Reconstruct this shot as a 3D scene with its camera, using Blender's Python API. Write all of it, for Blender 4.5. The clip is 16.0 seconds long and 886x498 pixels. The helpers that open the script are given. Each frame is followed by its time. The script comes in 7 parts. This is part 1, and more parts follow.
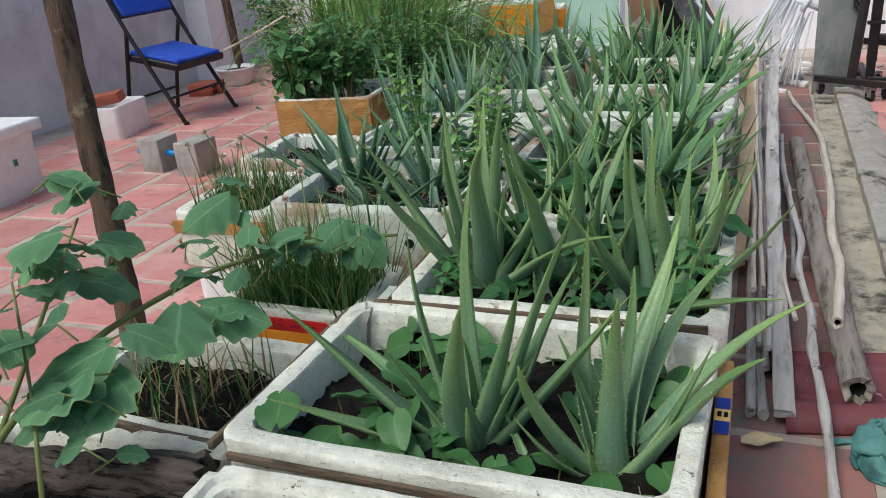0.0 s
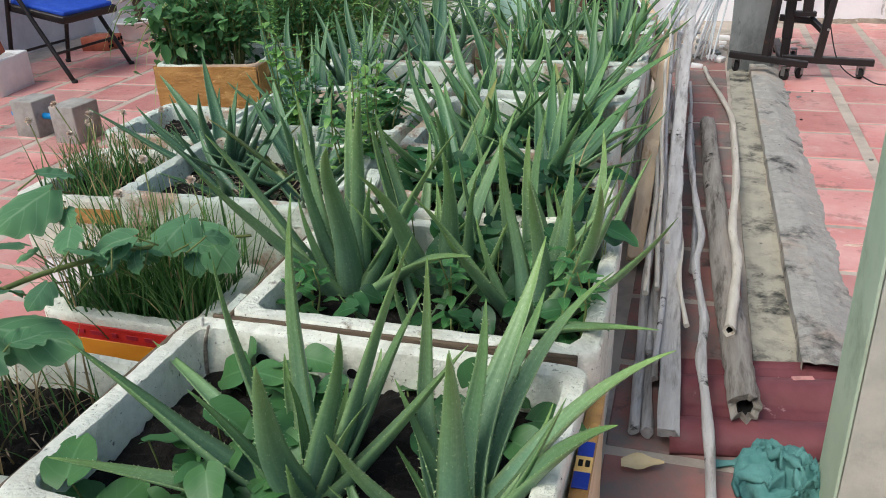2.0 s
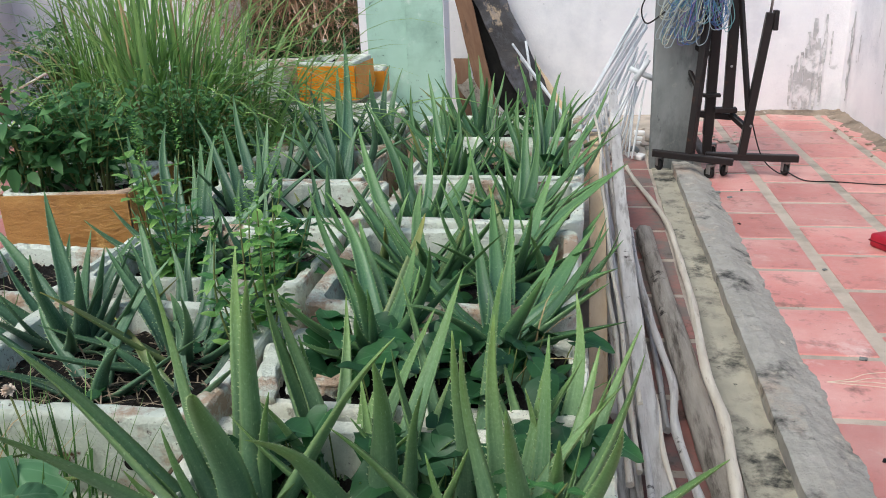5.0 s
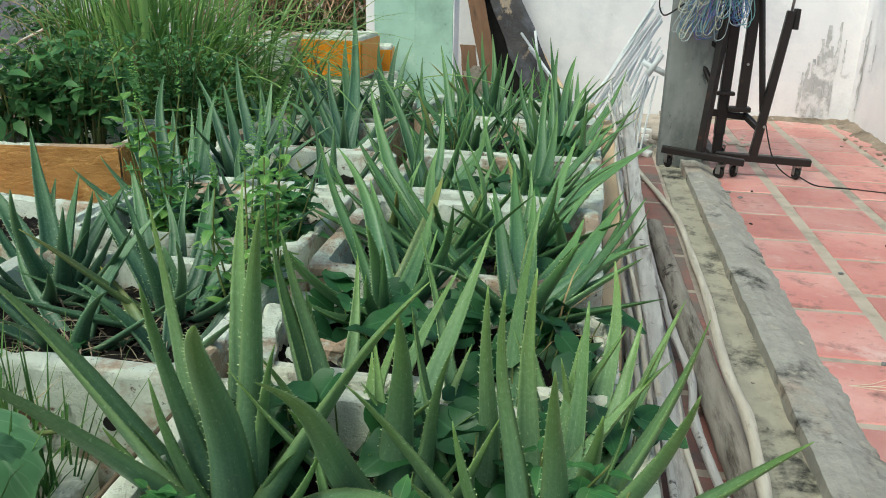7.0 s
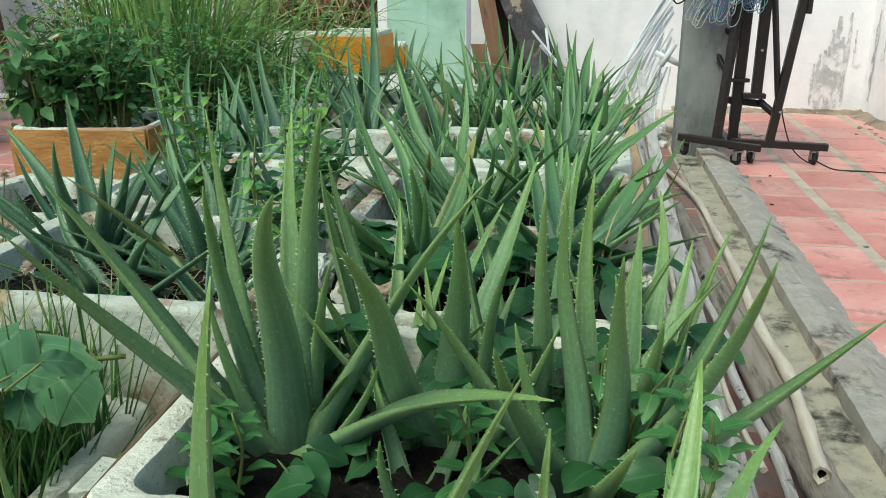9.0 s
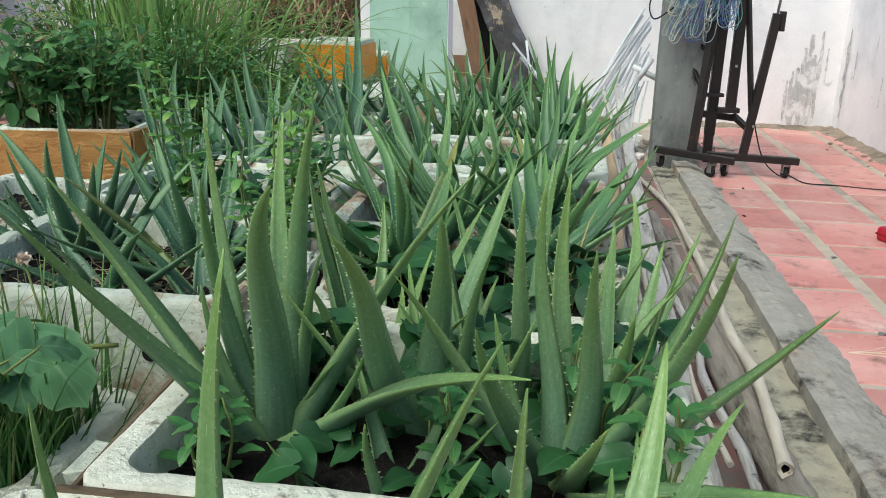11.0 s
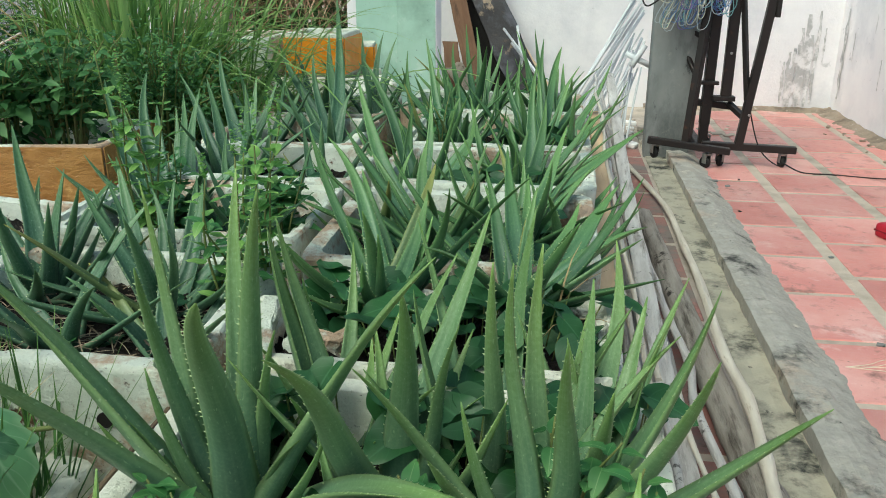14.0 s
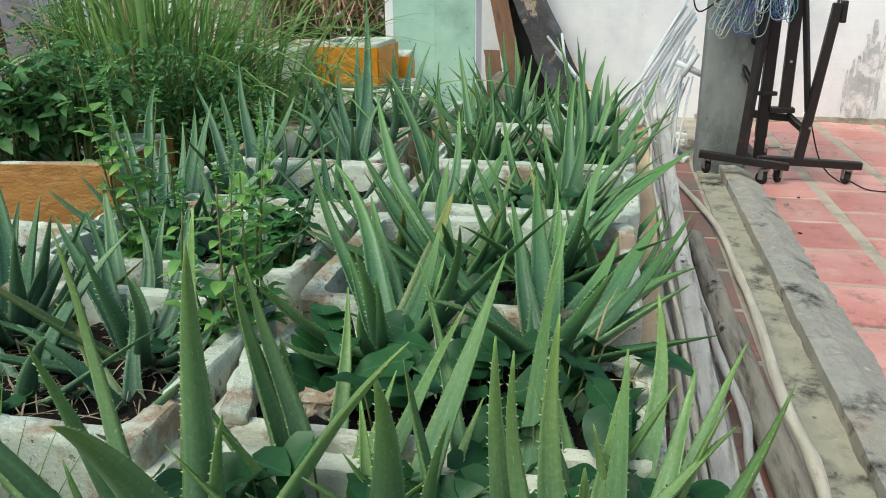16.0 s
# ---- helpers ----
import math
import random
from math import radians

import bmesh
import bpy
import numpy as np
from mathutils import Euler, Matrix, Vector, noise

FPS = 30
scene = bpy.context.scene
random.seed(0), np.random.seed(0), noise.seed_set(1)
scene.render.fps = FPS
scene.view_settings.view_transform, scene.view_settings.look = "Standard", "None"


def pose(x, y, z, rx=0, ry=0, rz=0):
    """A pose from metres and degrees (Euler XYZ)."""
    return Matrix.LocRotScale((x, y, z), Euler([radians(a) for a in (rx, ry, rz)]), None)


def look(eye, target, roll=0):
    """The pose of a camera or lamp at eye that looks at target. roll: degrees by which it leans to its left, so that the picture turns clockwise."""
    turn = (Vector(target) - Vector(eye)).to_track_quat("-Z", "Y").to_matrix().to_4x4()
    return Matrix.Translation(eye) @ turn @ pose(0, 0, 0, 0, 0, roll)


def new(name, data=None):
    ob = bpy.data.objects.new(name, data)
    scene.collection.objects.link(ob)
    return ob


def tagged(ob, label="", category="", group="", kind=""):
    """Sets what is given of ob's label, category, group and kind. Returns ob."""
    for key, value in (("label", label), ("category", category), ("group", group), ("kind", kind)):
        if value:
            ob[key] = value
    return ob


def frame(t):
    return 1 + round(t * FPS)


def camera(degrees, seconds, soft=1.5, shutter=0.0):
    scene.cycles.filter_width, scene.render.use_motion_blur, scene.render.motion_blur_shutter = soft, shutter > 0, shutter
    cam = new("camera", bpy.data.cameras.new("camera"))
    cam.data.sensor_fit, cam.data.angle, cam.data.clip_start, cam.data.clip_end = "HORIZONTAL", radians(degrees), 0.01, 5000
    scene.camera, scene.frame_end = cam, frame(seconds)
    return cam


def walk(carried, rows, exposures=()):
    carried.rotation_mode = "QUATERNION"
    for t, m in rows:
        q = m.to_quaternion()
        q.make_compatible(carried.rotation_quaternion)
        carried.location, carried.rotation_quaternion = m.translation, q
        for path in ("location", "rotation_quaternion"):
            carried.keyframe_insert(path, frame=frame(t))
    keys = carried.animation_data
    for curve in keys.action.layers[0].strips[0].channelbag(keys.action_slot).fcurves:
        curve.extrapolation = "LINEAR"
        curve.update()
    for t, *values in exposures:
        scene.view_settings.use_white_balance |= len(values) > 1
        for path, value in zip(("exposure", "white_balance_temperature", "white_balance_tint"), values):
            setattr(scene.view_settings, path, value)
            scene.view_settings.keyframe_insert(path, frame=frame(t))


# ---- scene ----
cam = camera(57.0, 16.0, soft=0.95)
EXPOSURES = [(0.0, 0.06, 6100, 4), (1.5, 0.20, 6100, 4), (2.5, 0.21, 6100, 3), (3.5, 0.21, 6100, 4), (4.5, 0.18, 6050, 4), (7.0, 0.12, 6250, -10), (7.5, 0.37, 6250, -12), (8.0, 0.53, 6300, -12), (8.5, 0.37, 6250, -11), (9.0, 0.23, 6250, -10), (11.5, 0.16, 6150, -4), (13.0, 0.14, 6150, -5), (14.0, 0.16, 6200, -10), (15.0, 0.24, 6150, -7), (16.0, 0.17, 6250, -8)]
PATH = [
    (0, (0.189, 0.732, 1.032), (-0.519, 2.444, 0.278), -5.3),
    (0.5, (0.203, 0.782, 1.025), (-0.442, 2.502, 0.234), -5.5),
    (1, (0.222, 0.831, 1.037), (-0.397, 2.566, 0.259), -3.8),
    (1.5, (0.244, 0.897, 1.027), (-0.35, 2.637, 0.239), -1.8),
    (2, (0.251, 0.956, 1.039), (-0.293, 2.678, 0.179), -2.6),
    (2.5, (0.22, 1.082, 1.021), (-0.322, 2.808, 0.168), -2.2),
    (3, (0.182, 1.228, 1.001), (-0.325, 2.97, 0.161), -2.5),
    (3.5, (0.144, 1.27, 1.012), (-0.294, 3.03, 0.168), -2.6),
    (4, (0.104, 1.31, 1.026), (-0.254, 3.101, 0.21), -1.8),
    (4.5, (0.095, 1.348, 1.044), (-0.232, 3.178, 0.306), -2.1),
    (4.7, (0.102, 1.36, 1.041), (-0.23, 3.201, 0.332), -2.5),
    (6.8, (0.054, 1.453, 0.975), (-0.239, 3.323, 0.331), 0.6),
    (7, (0.032, 1.456, 0.94), (-0.265, 3.312, 0.257), 1.2),
    (7.2, (0.015, 1.453, 0.915), (-0.277, 3.296, 0.194), 1.3),
    (7.5, (0.013, 1.445, 0.881), (-0.257, 3.272, 0.113), 1.1),
    (8, (0.001, 1.424, 0.867), (-0.265, 3.263, 0.126), 0.8),
    (8.5, (-0.004, 1.402, 0.859), (-0.295, 3.267, 0.198), 0.6),
    (9, (-0.012, 1.41, 0.834), (-0.329, 3.278, 0.191), -0.2),
    (9.2, (-0.019, 1.39, 0.819), (-0.349, 3.257, 0.183), -0.6),
    (11.5, (-0.008, 1.362, 0.845), (-0.263, 3.248, 0.232), 1.2),
    (12, (-0.006, 1.385, 0.865), (-0.262, 3.274, 0.26), 1.0),
    (12.5, (0.004, 1.427, 0.883), (-0.221, 3.324, 0.292), 1.2),
    (13, (0.022, 1.47, 0.909), (-0.173, 3.373, 0.326), 0.3),
    (13.5, (0.023, 1.452, 0.912), (-0.19, 3.345, 0.301), -0.6),
    (14, (0.012, 1.465, 0.91), (-0.248, 3.329, 0.231), 0.1),
    (14.5, (0.024, 1.616, 0.891), (-0.265, 3.472, 0.204), 0.9),
    (15, (0.022, 1.688, 0.916), (-0.277, 3.569, 0.306), 1.0),
    (15.5, (0.027, 1.702, 0.914), (-0.304, 3.597, 0.365), 0.5),
    (16, (0.032, 1.653, 0.896), (-0.343, 3.503, 0.235), -0.5),
]
walk(cam, [(t, look(eye, target, roll)) for t, eye, target, roll in PATH], exposures=EXPOSURES)

# ---- world and sun: open shade under a bright, hazy sky ----
world = bpy.data.worlds.new("sky")
scene.world = world
world.use_nodes = True
wn = world.node_tree
wn.nodes.clear()
sky = wn.nodes.new("ShaderNodeTexSky")
sky.sky_type = 'NISHITA'
sky.sun_disc = False
sky.sun_elevation = radians(52)
sky.sun_rotation = radians(215)
sky.air_density, sky.dust_density, sky.ozone_density = 1.0, 4.0, 1.0
bg = wn.nodes.new("ShaderNodeBackground")
bg.inputs["Strength"].default_value = 0.13
wo = wn.nodes.new("ShaderNodeOutputWorld")
wn.links.new(sky.outputs[0], bg.inputs[0])
wn.links.new(bg.outputs[0], wo.inputs[0])
sun = new("sun", bpy.data.lights.new("sun", 'SUN'))
sun.data.energy, sun.data.angle, sun.data.color = 1.5, radians(30), (1.0, 0.95, 0.89)
sun.matrix_world = look((0, 0, 0), (0.30, 0.42, -0.86))


# ---- material helpers ----
def srgb(r, g, b):
    return tuple(((c / 255 + 0.055) / 1.055) ** 2.4 if c > 10 else c / 255 / 12.92 for c in (r, g, b)) + (1.0,)


def node(nt, kind, **values):
    n = nt.nodes.new(kind)
    for k, v in values.items():
        n.inputs[k].default_value = v
    return n


def mixed(nt, fac, a, b):
    m = nt.nodes.new("ShaderNodeMix")
    m.data_type = 'RGBA'
    for i, v in ((0, fac), (6, a), (7, b)):
        if hasattr(v, "links"):
            nt.links.new(v, m.inputs[i])
        else:
            m.inputs[i].default_value = v
    return m.outputs[2]


def ranged(nt, value, lo, hi, a=0.0, b=1.0):
    r = nt.nodes.new("ShaderNodeMapRange")
    nt.links.new(value, r.inputs[0])
    for i, v in enumerate((lo, hi, a, b)):
        r.inputs[i + 1].default_value = v
    return r.outputs[0]


def material(name, col, col2=None, scale=9.0, stains=(), rough=0.8, bump=0.25, fine=90.0, metal=0.0, stretch=(1, 1, 1), vary=0.0, spec=0.35, dist=0.004, sheen=0.0):
    """A surface with two tones of grain, larger stains [(colour, scale, from, to)] and fine relief."""
    m = bpy.data.materials.new(name)
    m.use_nodes = True
    nt = m.node_tree
    p = nt.nodes["Principled BSDF"]
    p.inputs["Roughness"].default_value, p.inputs["Metallic"].default_value = rough, metal
    p.inputs["Specular IOR Level"].default_value = spec
    tc = nt.nodes.new("ShaderNodeTexCoord")
    info = nt.nodes.new("ShaderNodeObjectInfo")
    off = nt.nodes.new("ShaderNodeVectorMath")
    off.operation = 'MULTIPLY_ADD'
    nt.links.new(info.outputs["Random"], off.inputs[0])
    off.inputs[1].default_value = (13.0, 29.0, 7.0)
    nt.links.new(tc.outputs["Object"], off.inputs[2])
    mp = nt.nodes.new("ShaderNodeMapping")
    mp.inputs["Scale"].default_value = stretch
    nt.links.new(off.outputs[0], mp.inputs[0])

    def nz(sc, detail=5.0, rg=0.6, src=mp):
        n = node(nt, "ShaderNodeTexNoise", Scale=sc, Detail=detail, Roughness=rg)
        nt.links.new(src.outputs[0], n.inputs["Vector"])
        return n.outputs["Fac"]
    c = mixed(nt, ranged(nt, nz(scale), 0.3, 0.7), col, col2 or col)
    for k, (sc_col, sc, lo, hi) in enumerate(stains):
        c = mixed(nt, ranged(nt, nz(sc, 7.0, 0.68, off if k % 2 else mp), lo, hi), c, sc_col)
    if vary:
        hs = nt.nodes.new("ShaderNodeHueSaturation")
        nt.links.new(ranged(nt, info.outputs["Random"], 0, 1, 1 - vary, 1 + vary), hs.inputs["Value"])
        nt.links.new(c, hs.inputs["Color"])
        c = hs.outputs[0]
    nt.links.new(c, p.inputs["Base Color"])
    nt.links.new(ranged(nt, nz(scale * 2.3), 0.2, 0.8, rough - 0.12, min(1.0, rough + 0.1)), p.inputs["Roughness"])
    if bump:
        b = node(nt, "ShaderNodeBump", Strength=bump, Distance=dist)
        nt.links.new(nz(fine, 6.0, 0.65), b.inputs["Height"])
        nt.links.new(b.outputs[0], p.inputs["Normal"])
    return m


def leaf_material(name, base, tip, edge=None, rough=0.45, spots_and_highlights=None, tip_from=0.55, vein=None, trans=0.12, vary=0.12, ribs=0.0):
    """Leaves: u runs across the blade, v from foot to tip."""
    m = bpy.data.materials.new(name)
    m.use_nodes = True
    nt = m.node_tree
    p = nt.nodes["Principled BSDF"]
    p.inputs["Roughness"].default_value = rough
    p.inputs["Specular IOR Level"].default_value = 0.4
    tc = nt.nodes.new("ShaderNodeTexCoord")
    uv = nt.nodes.new("ShaderNodeSeparateXYZ")
    nt.links.new(tc.outputs["UV"], uv.inputs[0])
    info = nt.nodes.new("ShaderNodeObjectInfo")
    geo = nt.nodes.new("ShaderNodeNewGeometry")
    n1 = node(nt, "ShaderNodeTexNoise", Scale=14.0, Detail=5.0)
    nt.links.new(tc.outputs["Object"], n1.inputs["Vector"])
    c = mixed(nt, ranged(nt, n1.outputs["Fac"], 0.3, 0.75), base, tuple(x * 0.8 for x in base[:3]) + (1,))
    c = mixed(nt, ranged(nt, uv.outputs[1], tip_from, 1.02), c, tip)
    if edge:
        ab = nt.nodes.new("ShaderNodeMath")
        ab.operation = 'ABSOLUTE'
        nt.links.new(uv.outputs[0], ab.inputs[0])
        c = mixed(nt, ranged(nt, ab.outputs[0], 0.8, 1.0, 0.0, 0.75), c, edge)
    if vein:
        ab = nt.nodes.new("ShaderNodeMath")
        ab.operation = 'ABSOLUTE'
        nt.links.new(uv.outputs[0], ab.inputs[0])
        c = mixed(nt, ranged(nt, ab.outputs[0], 0.0, 0.09, 0.6, 0.0), c, vein)
    if ribs:
        dn = nt.nodes.new("ShaderNodeMath")
        dn.operation = 'MULTIPLY_ADD'
        nt.links.new(ab.outputs[0], dn.inputs[0])
        dn.inputs[1].default_value = -0.35
        nt.links.new(uv.outputs[1], dn.inputs[2])
        fq = nt.nodes.new("ShaderNodeMath")
        fq.operation = 'PINGPONG'
        nt.links.new(dn.outputs[0], fq.inputs[0])
        fq.inputs[1].default_value = 0.11
        c = mixed(nt, ranged(nt, fq.outputs[0], 0.0, 0.016, ribs, 0.0), c, vein)
    if spots_and_highlights:
        ms = nt.nodes.new("ShaderNodeMapping")
        ms.inputs["Scale"].default_value = (5.0, 34.0, 1.0)
        nt.links.new(tc.outputs["UV"], ms.inputs[0])
        sp = node(nt, "ShaderNodeTexNoise", Scale=1.0, Detail=1.0)
        nt.links.new(ms.outputs[0], sp.inputs["Vector"])
        c = mixed(nt, ranged(nt, sp.outputs["Fac"], 0.68, 0.72, 0.0, 0.6), c, spots_and_highlights)
        dust = node(nt, "ShaderNodeTexNoise", Scale=210.0, Detail=4.0, Roughness=0.7)
        nt.links.new(tc.outputs["Object"], dust.inputs["Vector"])
        c = mixed(nt, ranged(nt, dust.outputs["Fac"], 0.45, 0.8, 0.0, 0.32), c, spots_and_highlights)
        # Soft lengthwise highlights, painted into the colour with the pale spot tone.
        highlight_lines = nt.nodes.new("ShaderNodeMapping")
        highlight_lines.inputs["Scale"].default_value = (3.2, 0.9, 1.0)
        nt.links.new(tc.outputs["UV"], highlight_lines.inputs[0])
        ln = node(nt, "ShaderNodeTexNoise", Scale=1.6, Detail=3.0)
        nt.links.new(highlight_lines.outputs[0], ln.inputs["Vector"])
        c = mixed(nt, ranged(nt, ln.outputs["Fac"], 0.46, 0.74, 0.0, 0.22), c, spots_and_highlights)
    hs = nt.nodes.new("ShaderNodeHueSaturation")
    ad = nt.nodes.new("ShaderNodeMath")
    ad.operation = 'ADD'
    nt.links.new(info.outputs["Random"], ad.inputs[0])
    nt.links.new(geo.outputs["Random Per Island"], ad.inputs[1])
    fr = nt.nodes.new("ShaderNodeMath")
    fr.operation = 'FRACT'
    nt.links.new(ad.outputs[0], fr.inputs[0])
    nt.links.new(ranged(nt, fr.outputs[0], 0, 1, 1 - vary, 1 + vary), hs.inputs["Value"])
    nt.links.new(ranged(nt, fr.outputs[0], 0, 1, 0.508, 0.488), hs.inputs["Hue"])
    nt.links.new(c, hs.inputs["Color"])
    nt.links.new(hs.outputs[0], p.inputs["Base Color"])
    b = node(nt, "ShaderNodeBump", Strength=0.12, Distance=0.003)
    nt.links.new(n1.outputs["Fac"], b.inputs["Height"])
    nt.links.new(b.outputs[0], p.inputs["Normal"])
    if trans:
        t = nt.nodes.new("ShaderNodeBsdfTranslucent")
        nt.links.new(hs.outputs[0], t.inputs[0])
        mx = nt.nodes.new("ShaderNodeMixShader")
        mx.inputs[0].default_value = trans
        nt.links.new(p.outputs[0], mx.inputs[1])
        nt.links.new(t.outputs[0], mx.inputs[2])
        nt.links.new(mx.outputs[0], nt.nodes["Material Output"].inputs[0])
    return m


# ---- materials ----
M = {}
M["foam"] = material("weathered_foam", srgb(247, 246, 232), srgb(228, 228, 212), 60, [(srgb(186, 182, 162), 9, 0.5, 0.76), (srgb(84, 74, 58), 75, 0.62, 0.7), (srgb(126, 108, 86), 16, 0.63, 0.73), (srgb(60, 52, 42), 150, 0.64, 0.7)], 0.92, 1.0, 120, dist=0.006)
M["foam_clean"] = material("white_foam", srgb(244, 242, 240), srgb(232, 230, 228), 20, [(srgb(190, 182, 172), 4, 0.62, 0.8), (srgb(70, 62, 54), 26, 0.69, 0.73)], 0.8, 0.4, 140)
M["tape"] = material("brown_packing_tape", srgb(192, 148, 86), srgb(160, 116, 60), 9, [(srgb(124, 82, 42), 7, 0.52, 0.7), (srgb(216, 178, 112), 7, 0.6, 0.68), (srgb(96, 60, 30), 40, 0.64, 0.7)], 0.36, 0.8, 34, stretch=(0.8, 0.8, 1.7), dist=0.012)
M["orange"] = material("orange_tape", srgb(236, 158, 50), srgb(220, 134, 30), 8, [(srgb(188, 108, 26), 10, 0.6, 0.8), (srgb(240, 190, 110), 7, 0.62, 0.7)], 0.4, 0.4, 30, dist=0.006)
M["soil"] = material("dark_soil", srgb(36, 29, 24), srgb(17, 15, 13), 50, [(srgb(92, 78, 64), 70, 0.6, 0.72)], 0.95, 1.0, 60, dist=0.03)
M["tile"] = material("red_clay_tile", srgb(205, 137, 129), srgb(188, 121, 114), 12, [(srgb(224, 176, 168), 3.0, 0.44, 0.74), (srgb(226, 206, 200), 5.5, 0.6, 0.78), (srgb(126, 90, 80), 14, 0.56, 0.74), (srgb(218, 192, 180), 30, 0.66, 0.76), (srgb(88, 72, 64), 55, 0.66, 0.72)], 0.45, 0.3, 120, vary=0.13, spec=0.5)
M["mortar"] = material("grey_mortar", srgb(197, 184, 170), srgb(176, 163, 149), 14, [(srgb(132, 126, 116), 4, 0.5, 0.74), (srgb(90, 86, 80), 30, 0.66, 0.76)], 0.9, 0.6, 90)
M["gutter"] = material("mossy_gutter_mortar", srgb(184, 177, 158), srgb(162, 156, 140), 10, [(srgb(60, 60, 55), 5.0, 0.54, 0.63), (srgb(118, 114, 104), 12, 0.5, 0.7), (srgb(60, 58, 54), 30, 0.62, 0.7)], 0.85, 0.7, 60)
M["curb"] = material("rough_curb_mortar", srgb(180, 176, 168), srgb(148, 145, 138), 16, [(srgb(184, 166, 150), 3.5, 0.54, 0.68), (srgb(66, 66, 63), 5.0, 0.55, 0.66), (srgb(200, 192, 178), 16, 0.56, 0.72), (srgb(48, 48, 47), 40, 0.65, 0.71)], 0.92, 1.0, 60, dist=0.006)
M["concrete"] = material("grey_concrete", srgb(142, 145, 144), srgb(120, 123, 122), 7, [(srgb(84, 88, 88), 3.0, 0.5, 0.7), (srgb(156, 156, 150), 20, 0.6, 0.75), (srgb(62, 64, 64), 9, 0.62, 0.7)], 0.9, 0.6, 80, stretch=(1.6, 1.6, 0.7))
M["whitewall"] = material("whitewashed_wall", srgb(250, 248, 250), srgb(240, 238, 242), 4, [(srgb(216, 216, 222), 1.6, 0.5, 0.75), (srgb(186, 186, 188), 9, 0.64, 0.76), (srgb(150, 150, 152), 34, 0.68, 0.74)], 0.92, 0.5, 60, dist=0.006)
M["greywall"] = material("grey_plaster_wall", srgb(228, 225, 227), srgb(212, 209, 212), 2.2, [(srgb(172, 170, 174), 1.2, 0.48, 0.72), (srgb(164, 162, 165), 5, 0.6, 0.8)], 0.9, 0.35, 70)
M["greenpaint"] = material("pale_green_paint", srgb(186, 218, 202), srgb(172, 206, 188), 5, [(srgb(146, 176, 160), 3.0, 0.48, 0.7), (srgb(70, 84, 76), 24, 0.63, 0.69), (srgb(212, 226, 216), 9, 0.58, 0.72)], 0.8, 0.4, 60)
M["greywood"] = material("weathered_grey_wood", srgb(222, 218, 214), srgb(190, 184, 180), 5, [(srgb(142, 134, 126), 4, 0.52, 0.68), (srgb(64, 56, 50), 9, 0.62, 0.68)], 0.9, 1.0, 40, stretch=(9, 0.8, 9), dist=0.006)
M["brownwood"] = material("brown_bark_wood", srgb(176, 164, 150), srgb(146, 134, 120), 6, [(srgb(100, 88, 76), 5, 0.52, 0.66), (srgb(50, 42, 36), 9, 0.62, 0.67)], 0.92, 1.0, 40, stretch=(8, 0.9, 8), dist=0.008)
M["greylog"] = material("weathered_grey_log", srgb(186, 178, 168), srgb(150, 142, 133), 6, [(srgb(92, 84, 76), 4, 0.5, 0.66), (srgb(56, 50, 46), 9, 0.6, 0.66)], 0.92, 1.0, 40, stretch=(8, 0.9, 8), dist=0.008)
M["darkbark"] = material("dark_brown_bark", srgb(116, 96, 78), srgb(84, 68, 54), 7, [(srgb(50, 40, 32), 6, 0.52, 0.66), (srgb(150, 132, 112), 9, 0.62, 0.7)], 0.92, 1.0, 40, stretch=(7, 7, 0.9), dist=0.008)
M["palewood"] = material("peeled_pale_branch", srgb(220, 212, 198), srgb(192, 183, 168), 8, [(srgb(140, 118, 96), 12, 0.6, 0.72)], 0.75, 0.5, 60, stretch=(6, 0.9, 6))
M["tanboard"] = material("tan_wood_board", srgb(232, 208, 176), srgb(214, 184, 146), 5, [(srgb(186, 142, 98), 6, 0.58, 0.72), (srgb(244, 220, 184), 9, 0.58, 0.7)], 0.6, 0.5, 30, stretch=(6, 1, 3), dist=0.006)
M["blackmetal"] = material("dark_painted_steel", srgb(42, 34, 32), srgb(30, 26, 26), 12, [(srgb(84, 52, 38), 14, 0.62, 0.75)], 0.5, 0.25, 80, metal=0.2, spec=0.5)
M["rubber"] = material("black_rubber", srgb(40, 38, 37), srgb(28, 27, 27), 20, (), 0.7, 0.2, 90)
M["steel"] = material("dull_steel", srgb(176, 176, 176), srgb(140, 138, 134), 20, [(srgb(110, 84, 60), 14, 0.6, 0.8)], 0.4, 0.2, 80, metal=0.8)
M["bluecloth"] = material("blue_seat_vinyl", srgb(42, 84, 192), srgb(34, 70, 170), 40, [(srgb(70, 104, 200), 6, 0.55, 0.8)], 0.7, 0.4, 400, dist=0.001)
M["teal"] = material("teal_rag", srgb(110, 160, 155), srgb(84, 134, 130), 20, [(srgb(44, 84, 86), 9, 0.52, 0.72), (srgb(124, 170, 166), 30, 0.6, 0.72)], 0.95, 0.6, 240)
M["rooftile"] = material("dark_red_roof_tile", srgb(132, 78, 82), srgb(110, 60, 64), 9, [(srgb(196, 160, 156), 9, 0.66, 0.72), (srgb(96, 52, 56), 12, 0.58, 0.74), (srgb(240, 232, 228), 22, 0.72, 0.74)], 0.5, 0.3, 80)
M["brick"] = material("red_clay_brick", srgb(180, 106, 84), srgb(158, 86, 66), 14, [(srgb(120, 70, 56), 8, 0.6, 0.8)], 0.85, 0.5, 90)
M["castblock"] = material("pale_cast_concrete", srgb(178, 174, 168), srgb(156, 152, 146), 9, [(srgb(124, 120, 114), 5, 0.54, 0.7), (srgb(96, 92, 88), 26, 0.66, 0.72)], 0.9, 0.5, 90)
